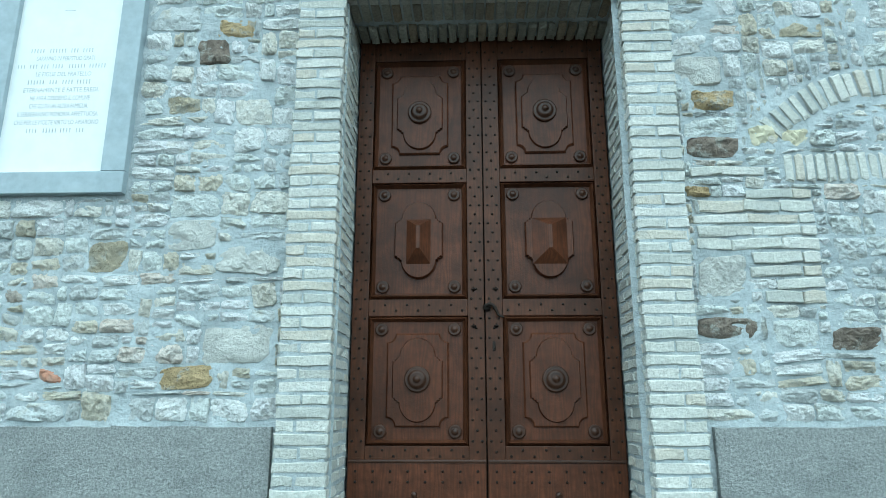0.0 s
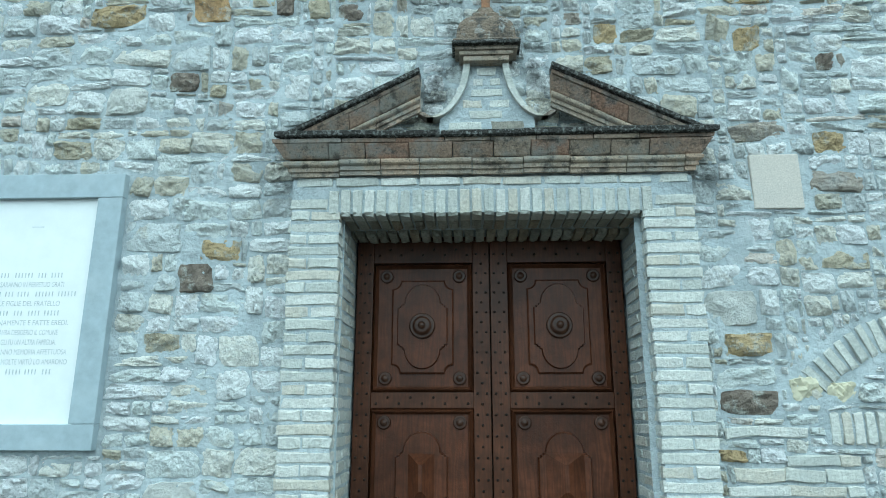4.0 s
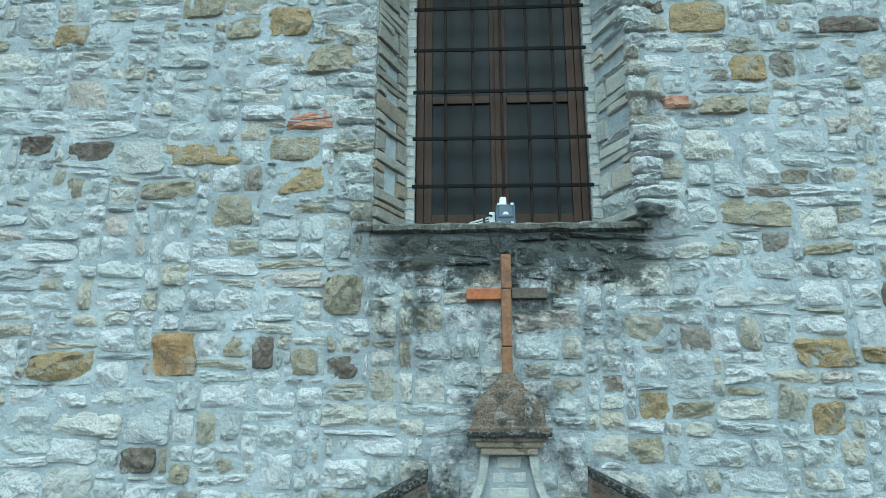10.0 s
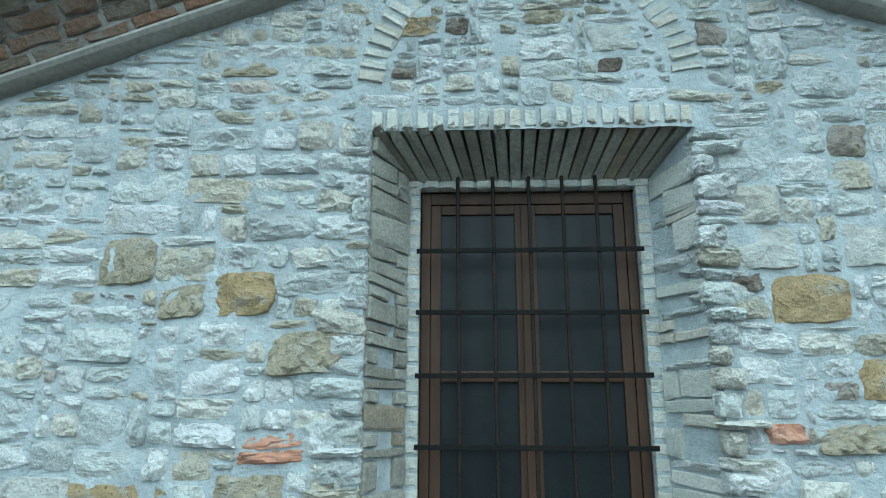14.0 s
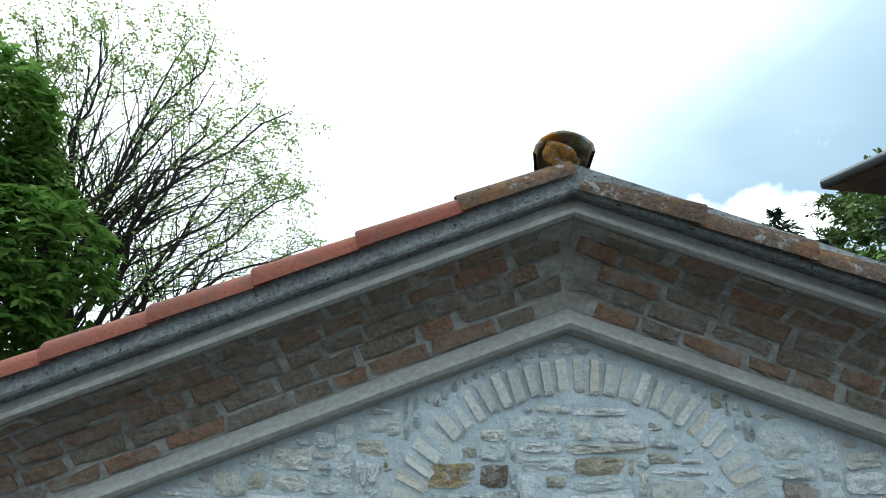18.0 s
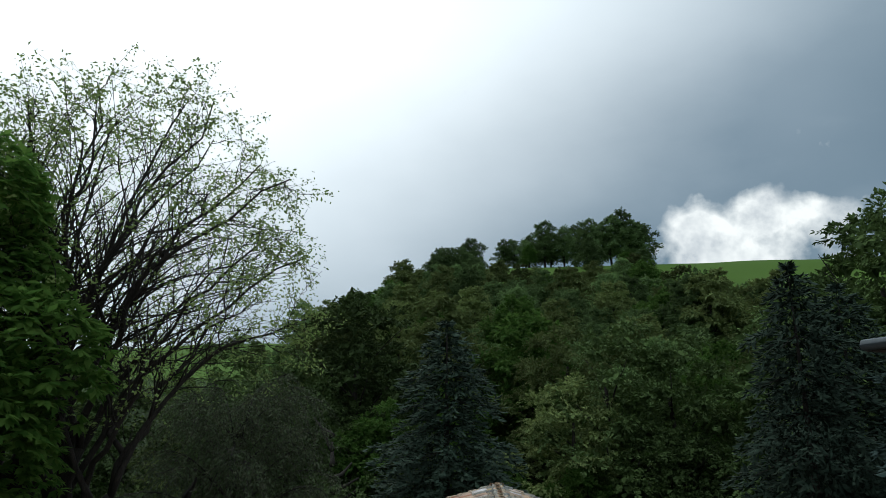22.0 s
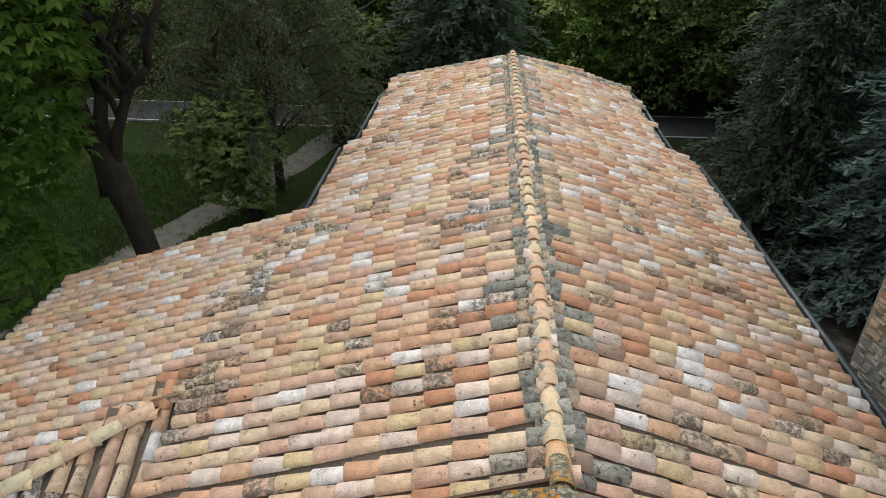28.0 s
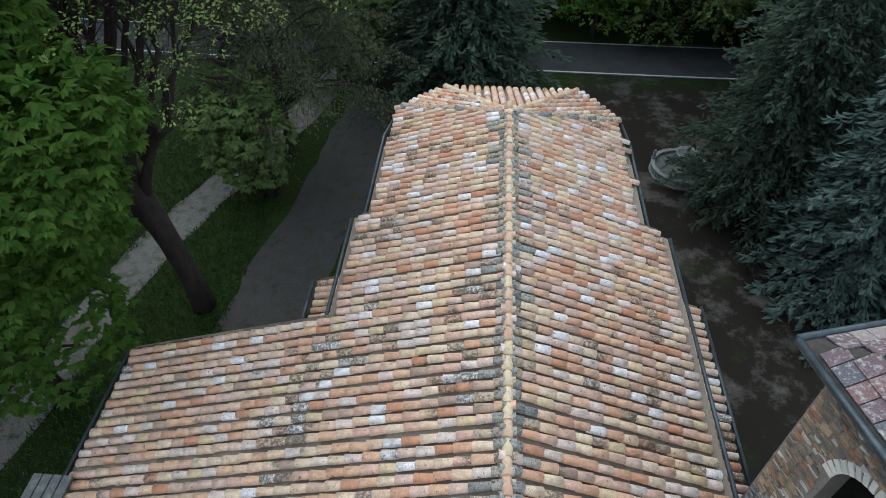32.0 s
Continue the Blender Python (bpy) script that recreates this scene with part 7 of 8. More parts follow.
wall_run([(4.75, 4.2), (4.75, 17.1), (4.1, 17.1), (4.05, 22.4), (2.7, 24.1), (-1.95, 24.0), (-3.25, 22.5), (-3.6, 17.0), (-3.95, 17.0), (-3.95, 12.85), (-9.85, 12.85), (-9.85, 4.6), (-4.3, 4.6)],
         lambda x, y: 7.2 if x > 0 else (5.3 if x < -5 else (7.25 if y > 5 else 5.3)))
wall_run([(-4.2, 12.9), (-4.2, 4.2)], lambda x, y: 7.2)
g = Geo()
g.add([(-9.85, 12.85, 5.2), (-4.2, 12.85, 5.2), (-4.2, 12.85, 7.3), (-9.85, 12.85, 5.35), (-9.85, 12.4, 5.2), (-4.2, 12.4, 5.2), (-4.2, 12.4, 7.3), (-9.85, 12.4, 5.35)], BOXF)
put("wing_gable", g, M_SIDE, walls)

# low lean-to annexes either side
def annex(name, x0, x1, y0, y1, ztop, zlow):
    ob = Roof(name, "low lean-to annex roofed in mossy clay tiles", lambda x, y: False)
    west = abs(x1) < abs(x0)
    hi, lo = (x1, x0) if west else (x0, x1)
    d = V3((-1 if west else 1, 0, -(ztop - zlow) / abs(x1 - x0)))
    ob.lay((hi, y0 + 0.14, ztop), d, (0, 1, 0), int((y1 - y0) / ROWP), int(abs(x1 - x0) / EXPO) + 1, lambda x, y: True, True)
    ob.done()
    g = Geo()
    box(g, min(x0, x1) + (0.15 if west else 0), max(x0, x1) - (0 if west else 0.15), y0 + 0.1, y1 - 0.1, -0.2, zlow - 0.12)
    put("annex_wall", g, M_SIDE, ob.ob)
    tube(g2 := Geo(), [(lo + (-0.05 if west else 0.05), y0, zlow - 0.06), (lo + (-0.05 if west else 0.05), y1, zlow - 0.06)], [0.06, 0.06], 8)
    put("annex_gutter", g2, M_STEEL, ob.ob, smooth=True)


annex("annex_west", -5.5, -4.0, 13.6, 16.1, 5.95, 5.5)
annex("annex_east", 4.8, 6.25, 9.6, 16.1, 5.95, 5.45)

# stone pier with slab cap at the outer edge of the wing
pier = thing("chimney_pier", "dark mossy stone chimney with slab cap beside the wing roof", "chimney")
put("shaft", bevel_box(Geo(), -10.55, -9.75, 8.45, 9.2, 0.0, 5.75, 0.02), M_DARKSTONE, pier)
for i in range(4):
    put("cap_slab", bevel_box(Geo(), -10.62 + i * 0.24, -10.41 + i * 0.24, 8.4, 9.25, 5.75, 5.84, 0.02), M_DARKSTONE, pier)

# ---- bell tower ----
tower = thing("bell_tower", "stone and brick bell tower with low stone-slab roof", "bell tower")
TM = Matrix.Translation((5.4, 9.5, 0)) @ pose(0, 0, 0, 0, 0, 15.8)       # local x along the back face, local -y along the side face
SZ = 3.5
g = Geo()
OPA, OPB, SPR = 1.05, 2.45, 9.75
box(g, 0, 0.45, -OPA, 0, 0, 11.75, TM)
box(g, 0, 0.45, -SZ, -OPB, 0, 11.75, TM)
box(g, 0, 0.45, -OPB, -OPA, 0, 8.2, TM)
arc = [(-(OPA + OPB) / 2 + (OPB - OPA) / 2 * math.cos(math.pi * i / 12), SPR + (OPB - OPA) / 2 * math.sin(math.pi * i / 12)) for i in range(13)]
for (ya, za), (yb, zb) in zip(arc, arc[1:]):
    g.add([(0, ya, za), (0, yb, zb), (0, yb, 11.75), (0, ya, 11.75), (0.45, ya, za), (0.45, yb, zb), (0.45, yb, 11.75), (0.45, ya, 11.75)], [(0, 1, 2, 3), (7, 6, 5, 4), (0, 4, 5, 1), (2, 6, 7, 3)], TM)
box(g, 0.45, SZ, -0.45, 0, 0, 11.75, TM)
box(g, 0.45, SZ, -SZ, -SZ + 0.45, 0, 11.75, TM)
box(g, SZ - 0.45, SZ, -SZ + 0.45, -0.45, 0, 11.75, TM)
put("tower_wall", g, M_TOWERMORTAR, tower)
put("belfry_floor", box(Geo(), 0.4, SZ - 0.4, -SZ + 0.4, -0.4, 8.0, 8.15, TM), M_DARKROOM, tower)
# facing stones on the two faces that show
g = Geo()
g_low = Geo()
KIT = [stone_mesh("facing", 300 + s, M_TOWERSTONE, 5, 4) for s in range(8)]
for face in (0, 1):
    z = 4.5
    while z < 11.6:
        h = rnd.choice((0.055, 0.06, 0.06, 0.07, 0.11)) if z > 7.4 else rnd.choice((0.07, 0.10, 0.14))
        t = 0.02
        while t < SZ - 0.05:
            w = rnd.uniform(0.14, 0.34)
            c = t + w / 2
            if face == 0 and OPA - 0.16 < c < OPB + 0.16 and 8.2 < z < SPR + 0.86 - 0.5 * abs(c - 1.75):
                t += w
                continue
            me = rnd.choice(KIT)
            loc = (-0.004, -c, z + h / 2) if face == 0 else (c, 0.004, z + h / 2)
            m = TM @ Matrix.LocRotScale(loc, Euler((0, 0, radians(-90 if face == 0 else 180))), (w - 0.018, 0.072, h - 0.010))
            (g if z > 7.4 + 0.4 * noise.noise((c * 2, z, 0)) else g_low).add([v.co for v in me.vertices], [tuple(p.vertices) for p in me.polygons], m)
            t += w
        z += h
tagged(put("brick_facing", g, M_TOWERSTONE, tower), kind="stuff")
tagged(put("rubble_facing", g_low, M_TOWERGREY, tower), kind="stuff")
for i in range(17):
    a = math.pi * (i + 0.5) / 17
    r = (OPB - OPA) / 2 + 0.12
    m = TM @ Matrix.LocRotScale((-0.002, -(OPA + OPB) / 2 + r * math.cos(a), SPR + r * math.sin(a)), Euler((a - math.pi / 2, 0, 0)) , (0.06, 0.11, 0.24))
    put("arch_brick", bevel_box(Geo(), -0.5, 0.5, -0.5, 0.5, -0.5, 0.5, 0.04), M_BRICK["object"], tower, m=m)
OV = 0.55
EZ = 11.84
g = Geo()
A = [(-OV, OV - 0.1), (SZ + OV, OV - 0.1), (SZ + OV, -SZ - OV), (-OV, -SZ - OV)]
ctr = (SZ / 2, -SZ / 2)
g.add([(x, y, EZ) for x, y in A] + [(*ctr, EZ + 1.0)] + [(x, y, EZ - 0.09) for x, y in A], [(0, 4, 1), (1, 4, 2), (2, 4, 3), (3, 4, 0), (0, 1, 6, 5), (1, 2, 7, 6), (2, 3, 8, 7), (3, 0, 5, 8), (5, 6, 7, 8)], TM)
deck = put("roof_deck", g, M_DARKROOM, tower)
for k in range(4):
    a, b = V3((*A[k], EZ)), V3((*A[(k + 1) % 4], EZ))
    g = Geo()
    out = ((a + b) / 2 - V3((*ctr, EZ))).normalized()
    tube(g, [TM @ (a + out * 0.03), TM @ (b + out * 0.03)], [0.075, 0.075], 8)
    put("gutter", g, M_STEEL, tower, smooth=True)
    # slabs on the two slopes that show
    if k in (0, 3):
        apex = V3((*ctr, EZ + 1.0))
        across = (b - a).normalized()
        down = (((a + b) / 2) - apex).normalized()
        up = -down
        nrm = across.cross(up)
        if nrm.z < 0:
            nrm = -nrm
        length = ((a + b) / 2 - apex).length
        for r in range(7):
            v0 = length - 0.30 - r * 0.34
            half_w = (b - a).length / 2 * (v0 / length) - 0.1
            t = -half_w
            while t < half_w - 0.1:
                w = min(rnd.uniform(0.26, 0.42), half_w - t)
                c = apex + down * v0 + across * (t + w / 2) + nrm * (0.03 + 0.008 * (r % 2))
                m = Matrix((across, up, across.cross(up))).transposed().to_4x4()
                m.translation = c
                put("roof_slab", bevel_box(Geo(), -w / 2 + 0.008, w / 2 - 0.008, -0.2, 0.2, -0.018, 0.018, 0.008), M_SLATE, deck, m=TM @ m @ pose(0, 0, 0, -4 if across.cross(up).z > 0 else 4, 0, 0))
                t += w

# ---- fountain ----
fn = thing("fountain", "round grey stone fountain with raised bowl and small statues", "fountain")
FM = Matrix.Translation((9.5, 29.9, 0))
put("basin", lathe(Geo(), [(1.42, 0), (1.46, 0.10), (1.40, 0.16), (1.36, 0.42), (1.44, 0.48), (1.44, 0.54), (1.24, 0.54), (1.22, 0.2)], FM, 40), M_FOUNTAIN, fn, smooth=False)
put("water", lathe(Geo(), [(1.23, 0.36), (1.23, 0.38)], FM, 40), M_WATER, fn)
bowl = put("bowl", lathe(Geo(), [(0.30, 0.0), (0.24, 0.55), (0.34, 0.72), (0.56, 0.86), (0.60, 0.98), (0.53, 1.0), (0.45, 0.88), (0.2, 0.80)], FM @ Matrix.Translation((0.35, 0.45, 0)), 28), M_FOUNTAIN, fn, smooth=True)
put("bowl_water", lathe(Geo(), [(0.47, 0.90), (0.47, 0.91)], FM @ Matrix.Translation((0.35, 0.45, 0)), 24), M_WATER, bowl)
put("rock", bevel_box(Geo(), -0.35, 0.25, -0.75, -0.25, 0.3, 0.62, 0.08, FM), M_FOUNTAIN, fn)
for x, y, z, s in ((-1.25, 0.5, 0.54, 1.0), (-0.75, -1.08, 0.54, 1.0), (0.95, 0.98, 0.54, 1.0), (0.35, 0.45, 0.86, 1.1), (-0.05, -0.45, 0.62, 1.1)):
    st = tagged(put("statue", lathe(Geo(), [(0.13, 0), (0.12, 0.06), (0.08, 0.1), (0.10, 0.22), (0.07, 0.34), (0.085, 0.42), (0.04, 0.5)], Matrix.Translation((9.5 + x, 29.9 + y, z)) @ Matrix.Diagonal((s, s, s, 1)), 12), M_FOUNTAIN, smooth=True), "small worn grey stone statue on the fountain", "statue", "fountain statues")

# ---- trees ----
def leaf_cloud(centers, dirs, size, rs, fold=0.25, aspect=0.5, jitter=0.6, normals=None):
    """Folded leaves at the centres, each pointing roughly along its direction; normals: the way their upper faces look."""
    n_ = len(centers)
    c, d = np.array(centers, float), np.array(dirs, float) + rs.normal(0, jitter, (n_, 3))
    d /= np.linalg.norm(d, axis=1)[:, None] + 1e-9
    r = rs.normal(0, 1, (n_, 3)) if normals is None else np.array(normals, float) + rs.normal(0, 0.2, (n_, 3))
    s = np.cross(d, r)
    s /= np.linalg.norm(s, axis=1)[:, None] + 1e-9
    u = np.cross(s, d)
    ln = size * rs.uniform(0.65, 1.25, n_)[:, None]
    w = ln * aspect
    v = np.stack([c, c + d * ln * 0.5 + s * w * 0.5 + u * w * fold, c + d * ln, c + d * ln * 0.5 - s * w * 0.5 + u * w * fold], 1).reshape(-1, 3)
    i = np.arange(n_)[:, None] * 4
    f = np.concatenate([i + np.array([[0, 1, 2]]), i + np.array([[0, 2, 3]])], 1).reshape(-1, 3)
    return v, f


def cloud_mesh(name, v, f, material):
    me = bpy.data.meshes.new(name)
    me.vertices.add(len(v))
    me.vertices.foreach_set("co", v.astype(np.float32).ravel())
    me.loops.add(len(f) * 3)
    me.loops.foreach_set("vertex_index", f.astype(np.int32).ravel())
    me.polygons.add(len(f))
    me.polygons.foreach_set("loop_start", np.arange(len(f), dtype=np.int32) * 3)
    me.update(calc_edges=True)
    me.materials.append(material)
    return me


def limb(p, d, length, r, rs, bend=0.25, up=0.15, n_=5):
    pts, q, dd = [V3(p)], V3(p), V3(d).normalized()
    for i in range(n_):
        dd = (dd + V3(rs.normal(0, bend, 3)) * 0.35 + V3((0, 0, up)) * 0.3).normalized()
        q = q + dd * length / n_
        pts.append(q.copy())
    return pts, [r * (1 - 0.75 * i / n_) for i in range(n_ + 1)], dd


def broadleaf(name, seed, h, rad, n_clumps, per, size, leaf, label, base=0.28, group="woodland trees", tall=1.0):
    """Trunk with limbs and an uneven crown of many leaf clumps."""
    rs = np.random.RandomState(seed)
    tree = thing(name, label, "tree", group)
    g = Geo()
    tr = h * 0.022 + 0.05
    pts, rr, _ = limb((0, 0, -0.3), (rs.normal(0, 0.05), rs.normal(0, 0.05), 1), h * 0.8, tr, rs, 0.12, 0.5, 7)
    tube(g, pts, rr, 7)
    for i in range(11):
        k = 2 + int(i * 5 / 11)
        a = rs.uniform(0, math.tau)
        lp, lr, _ = limb(pts[k], (math.cos(a), math.sin(a), rs.uniform(0.3, 1.0)), rad * rs.uniform(0.6, 0.95), rr[k] * 0.5, rs)
        tube(g, lp, lr, 5)
    put("trunk", g, M_BARK, tree, smooth=True)
    cz, hz = h * (base + (1 - base) / 2), h * (1 - base) / 2
    puffs = []
    count = n_clumps // 20
    for i in range(count):
        u = 1 - 1.9 * (i + 0.5) / count
        a = i * 2.4 + rs.uniform(-0.4, 0.4)
        wide = math.sqrt(max(0.02, 1 - u * u)) * (1.0 + 0.22 * math.sin(a * 3 + u * 5 + seed)) * rs.uniform(0.85, 1.1) * (1.0 - 0.22 * u)
        k = rs.uniform(0.70, 1.0) * wide * rad
        puffs.append((math.cos(a) * k, math.sin(a) * k, cz + u * hz * tall * rs.uniform(0.88, 1.06), rs.uniform(0.24, 0.40) * rad * (1.0 - 0.25 * u)))
    for i in range(count // 3):
        a = i * 2.4
        k = rs.uniform(0.1, 0.4) * rad
        puffs.append((math.cos(a) * k, math.sin(a) * k, cz + rs.uniform(-0.7, 0.6) * hz, 0.45 * rad))
    cs, ds, ns = [], [], []
    for px, py, pz, pr in puffs:         # each lobe bristles with leafy sprays of unequal reach
        m = 34
        d = rs.normal(0, 1, (m, 3))
        d[:, 2] = np.abs(d[:, 2]) * 0.95 - 0.38
        d /= np.linalg.norm(d, axis=1)[:, None]
        reach = pr * rs.uniform(0.72, 1.34, m)
        k = max(8, per * 18 // m)
        u = rs.uniform(0.5, 1.0, (m, k, 1)) ** 0.7
        out = d[:, None, :] * np.array([1, 1, 0.8]) * reach[:, None, None] * u
        out[:, :, 2] -= (u[:, :, 0] ** 2) * 0.16 * pr
        c = np.array([px, py, pz]) + out + rs.normal(0, 0.085 * pr, (m, k, 3)) * np.array([1, 1, 0.55]) * (1.35 - u)
        cs.append(c.reshape(-1, 3))
        ds.append(np.repeat(d * 0.8 + np.array([0, 0, -0.25]), k, 0))
        ns.append(np.repeat(d * 0.35 + np.array([0, 0, 0.9]), k, 0))
    v, f = leaf_cloud(np.concatenate(cs), np.concatenate(ds), size, rs, jitter=0.35, aspect=0.62, normals=np.concatenate(ns))
    # coarser foliage inside each lobe closes the crown
    ci, di, ni = [], [], []
    for px, py, pz, pr in puffs:
        d = rs.normal(0, 1, (60, 3))
        d /= np.linalg.norm(d, axis=1)[:, None]
        ci.append(np.array([px, py, pz]) + d * pr * np.array([0.9, 0.9, 0.4]) * rs.uniform(0.1, 0.7, (60, 1)))
        di.append(np.cross(d, rs.normal(0, 1, (60, 3))))
        ni.append(d * 0.4 + np.array([0, 0, 1.0]))
    v2, f2 = leaf_cloud(np.concatenate(ci), np.concatenate(di), rad * 0.09, rs, aspect=0.8, jitter=0.4, normals=np.concatenate(ni))
    v, f = np.concatenate([v, v2]), np.concatenate([f, f2 + len(v)])
    put("crown", cloud_mesh("crown", v, f, leaf), leaf, tree)
    return tree


def spruce(name, seed, h, rad, leaf, label, whorls=34, arms=11, sprays=15, spray=0.5):
    """Conifer: whorls of drooping boughs feathered with needle sprays."""
    rs = np.random.RandomState(seed)
    tree = thing(name, label, "spruce tree", "spruces")
    g = Geo()
    tube(g, [(0, 0, -0.3), (0, 0, h * 0.5), (0, 0, h * 0.97)], [0.02 * h, 0.012 * h, 0.02], 8)
    cs, ds, sz = [], [], []
    for k in range(whorls):
        t = k / (whorls - 1)
        z = h * (0.06 + 0.92 * t)
        r = rad * (1 - t) ** 0.5 * rs.uniform(0.74, 1.18) + 0.12
        na = max(4, int(arms * (1 - 0.55 * t)))
        for j in range(na):
            a = math.tau * (j + rs.uniform(-0.35, 0.35)) / na + k * 0.7
            ln = r * rs.uniform(0.72, 1.12)
            dx, dy = math.cos(a), math.sin(a)
            droop = rs.uniform(0.12, 0.32)
            ns = max(4, int(sprays * ln / rad) + 3)
            if k % 3 == 0 and t < 0.9:
                tube(g, [(0, 0, z), (dx * ln * 0.5, dy * ln * 0.5, z - droop * ln * 0.35), (dx * ln, dy * ln, z - droop * ln * 0.75)], [0.045 * (1 - t) + 0.01, 0.02, 0.006], 4)
            for i in range(ns):
                u = 0.22 + 0.78 * (i + rs.uniform(0, 1)) / ns
                side = rs.choice((-1, 1)) * rs.uniform(0.05, 0.28) * ln * (1.05 - u)
                p = np.array([dx * ln * u - dy * side, dy * ln * u + dx * side, z - droop * ln * u * u + 0.10 * ln * max(0, u - 0.75)])
                for q in range(3):
                    cs.append(p + rs.normal(0, 0.07, 3))
                    ds.append((dx + rs.normal(0, 0.5), dy + rs.normal(0, 0.5), -0.18 + rs.normal(0, 0.2)))
    put("trunk", g, M_BARK, tree, smooth=True)
    v, f = leaf_cloud(cs, ds, spray, rs, -0.3, 0.36, 0.15, normals=np.tile((0, 0, 1.0), (len(cs), 1)))
    put("crown", cloud_mesh("crown", v, f, leaf), leaf, tree)
    return tree


def at(x, y, s=1.0, turn=0.0, sz=None):
    return Matrix.Translation((x, y, hill(x, y))) @ pose(0, 0, 0, 0, 0, turn) @ Matrix.Diagonal((s, s, sz or s, 1))


# spruces round the apse and by the tower
sp = spruce("spruce", 3, 16.0, 5.7, M_NEEDLE, "dark green spruce with drooping boughs", 34, 17, 24, 0.5)
sp.matrix_basis = at(-1.9, 37.2, 0.92, 0, 1.03)
for x, y, s, tz in ((12.5, 27.5, 0.74, 1.06), (18.5, 35.0, 1.0, 1.1), (22.0, 30.0, 1.0, 1.0), (26, 38, 1.1, 1.2)):
    copy_thing(sp, at(x, y, s, x * 31, tz))
bs = spruce("blue_spruce", 5, 16.5, 4.9, M_NEEDLE_BLUE, "grey-blue spruce with layered boughs", 34, 17, 26, 0.48)
bs.matrix_basis = at(14.9, 22.2, 0.78, 0, 1.03)

# chestnut with large hand-shaped leaves beside the wing
def chestnut(seed, h, rad, n_leaves, label, leaf=M_LEAF_CHESTNUT):
    rs = np.random.RandomState(seed)
    tree = thing("chestnut_tree", label, "tree", "chestnuts")
    g = Geo()
    tube(g, [(0.9, 0, -0.3), (0.5, 0.0, 1.6), (0, 0.1, 3.0), (-0.2, 0, h * 0.55)], [0.33, 0.27, 0.24, 0.12], 9)
    for i in range(10):
        a = math.tau * i / 10 + rs.uniform(-0.2, 0.2)
        lp, lr, _ = limb((0, 0, 2.6 + i * 0.6), (math.cos(a), math.sin(a), rs.uniform(0.3, 0.9)), rad * 0.6, 0.12, rs)
        tube(g, lp, lr, 6)
    put("trunk", g, M_BARK, tree, smooth=True)
    lob = []
    for i in range(17):
        k = (i + 0.5) / 17
        a = i * 2.4
        w = rad * np.interp(k, [0, 0.3, 0.55, 1], [0.3, 0.42, 0.72, 0.36]) * rs.uniform(0.7, 1.0)
        lob.append((math.cos(a) * w, math.sin(a) * w, h * (0.17 + 0.68 * k), rs.uniform(0.34, 0.5) * rad))
    if h > 10:                           # heavy boughs reach out towards the church
        lob += [(3.9, -0.5, 15.6, 1.7), (4.0, 0.6, 13.9, 1.6), (5.4, 0.0, 11.8, 1.9), (5.1, -1.0, 10.6, 1.8), (3.3, 0.5, 8.0, 2.2)]
    cs, ds, us = [], [], []
    for i in range(n_leaves):
        lx, ly, lz, r = lob[rs.randint(len(lob))]
        d = rs.normal(0, 1, 3)
        d[2] = abs(d[2]) * 0.9 - 0.25
        d /= np.linalg.norm(d)
        c = np.array([lx, ly, lz]) + d * r * np.array([1, 1, 1.05]) * rs.uniform(0.78, 1.04)
        stem = d * 0.7 + rs.normal(0, 0.35, 3) + np.array([0, 0, -0.15])
        stem /= np.linalg.norm(stem)
        side = np.cross(stem, np.array([0, 0, 1.0]) + rs.normal(0, 0.25, 3))
        side /= np.linalg.norm(side)
        for k in range(6):
            b = (k - 2.5) * 0.62
            ld = stem * math.cos(b) + side * math.sin(b) + np.array([0, 0, -0.42])
            cs.append(c)
            ds.append(ld)
            us.append(np.array([0, 0, 1.0]) + stem * 0.55)
    v, f = leaf_cloud(cs, ds, 0.31, rs, 0.15, 0.44, 0.05, normals=us)
    put("crown", cloud_mesh("crown", v, f, leaf), leaf, tree, "large hand-shaped green leaves")
    return tree


ch = chestnut(11, 18.8, 6.0, 10500, "big chestnut tree with large fresh leaves")
ch.matrix_basis = at(-15.9, 14.8)
sm = chestnut(12, 6.4, 2.4, 1500, "young chestnut tree with round crown beside the path", M_LEAF_DARK)
sm.matrix_basis = at(-11.4, 26.6)
copy_thing(sm, at(-8.1, 37.4, 1.25, 200))

# tall sparse tree of many arching stems
def bow(p, q, lift, n_):
    """Arching line from p to q."""
    p, q = V3(p), V3(q)
    mid = p.lerp(q, 0.42) + V3((0, 0, lift))
    mid.x += (p.x - q.x) * 0.26
    mid.y += (p.y - q.y) * 0.26
    return [p.lerp(mid, t).lerp(mid.lerp(q, t), t) for t in [i / n_ for i in range(n_ + 1)]]


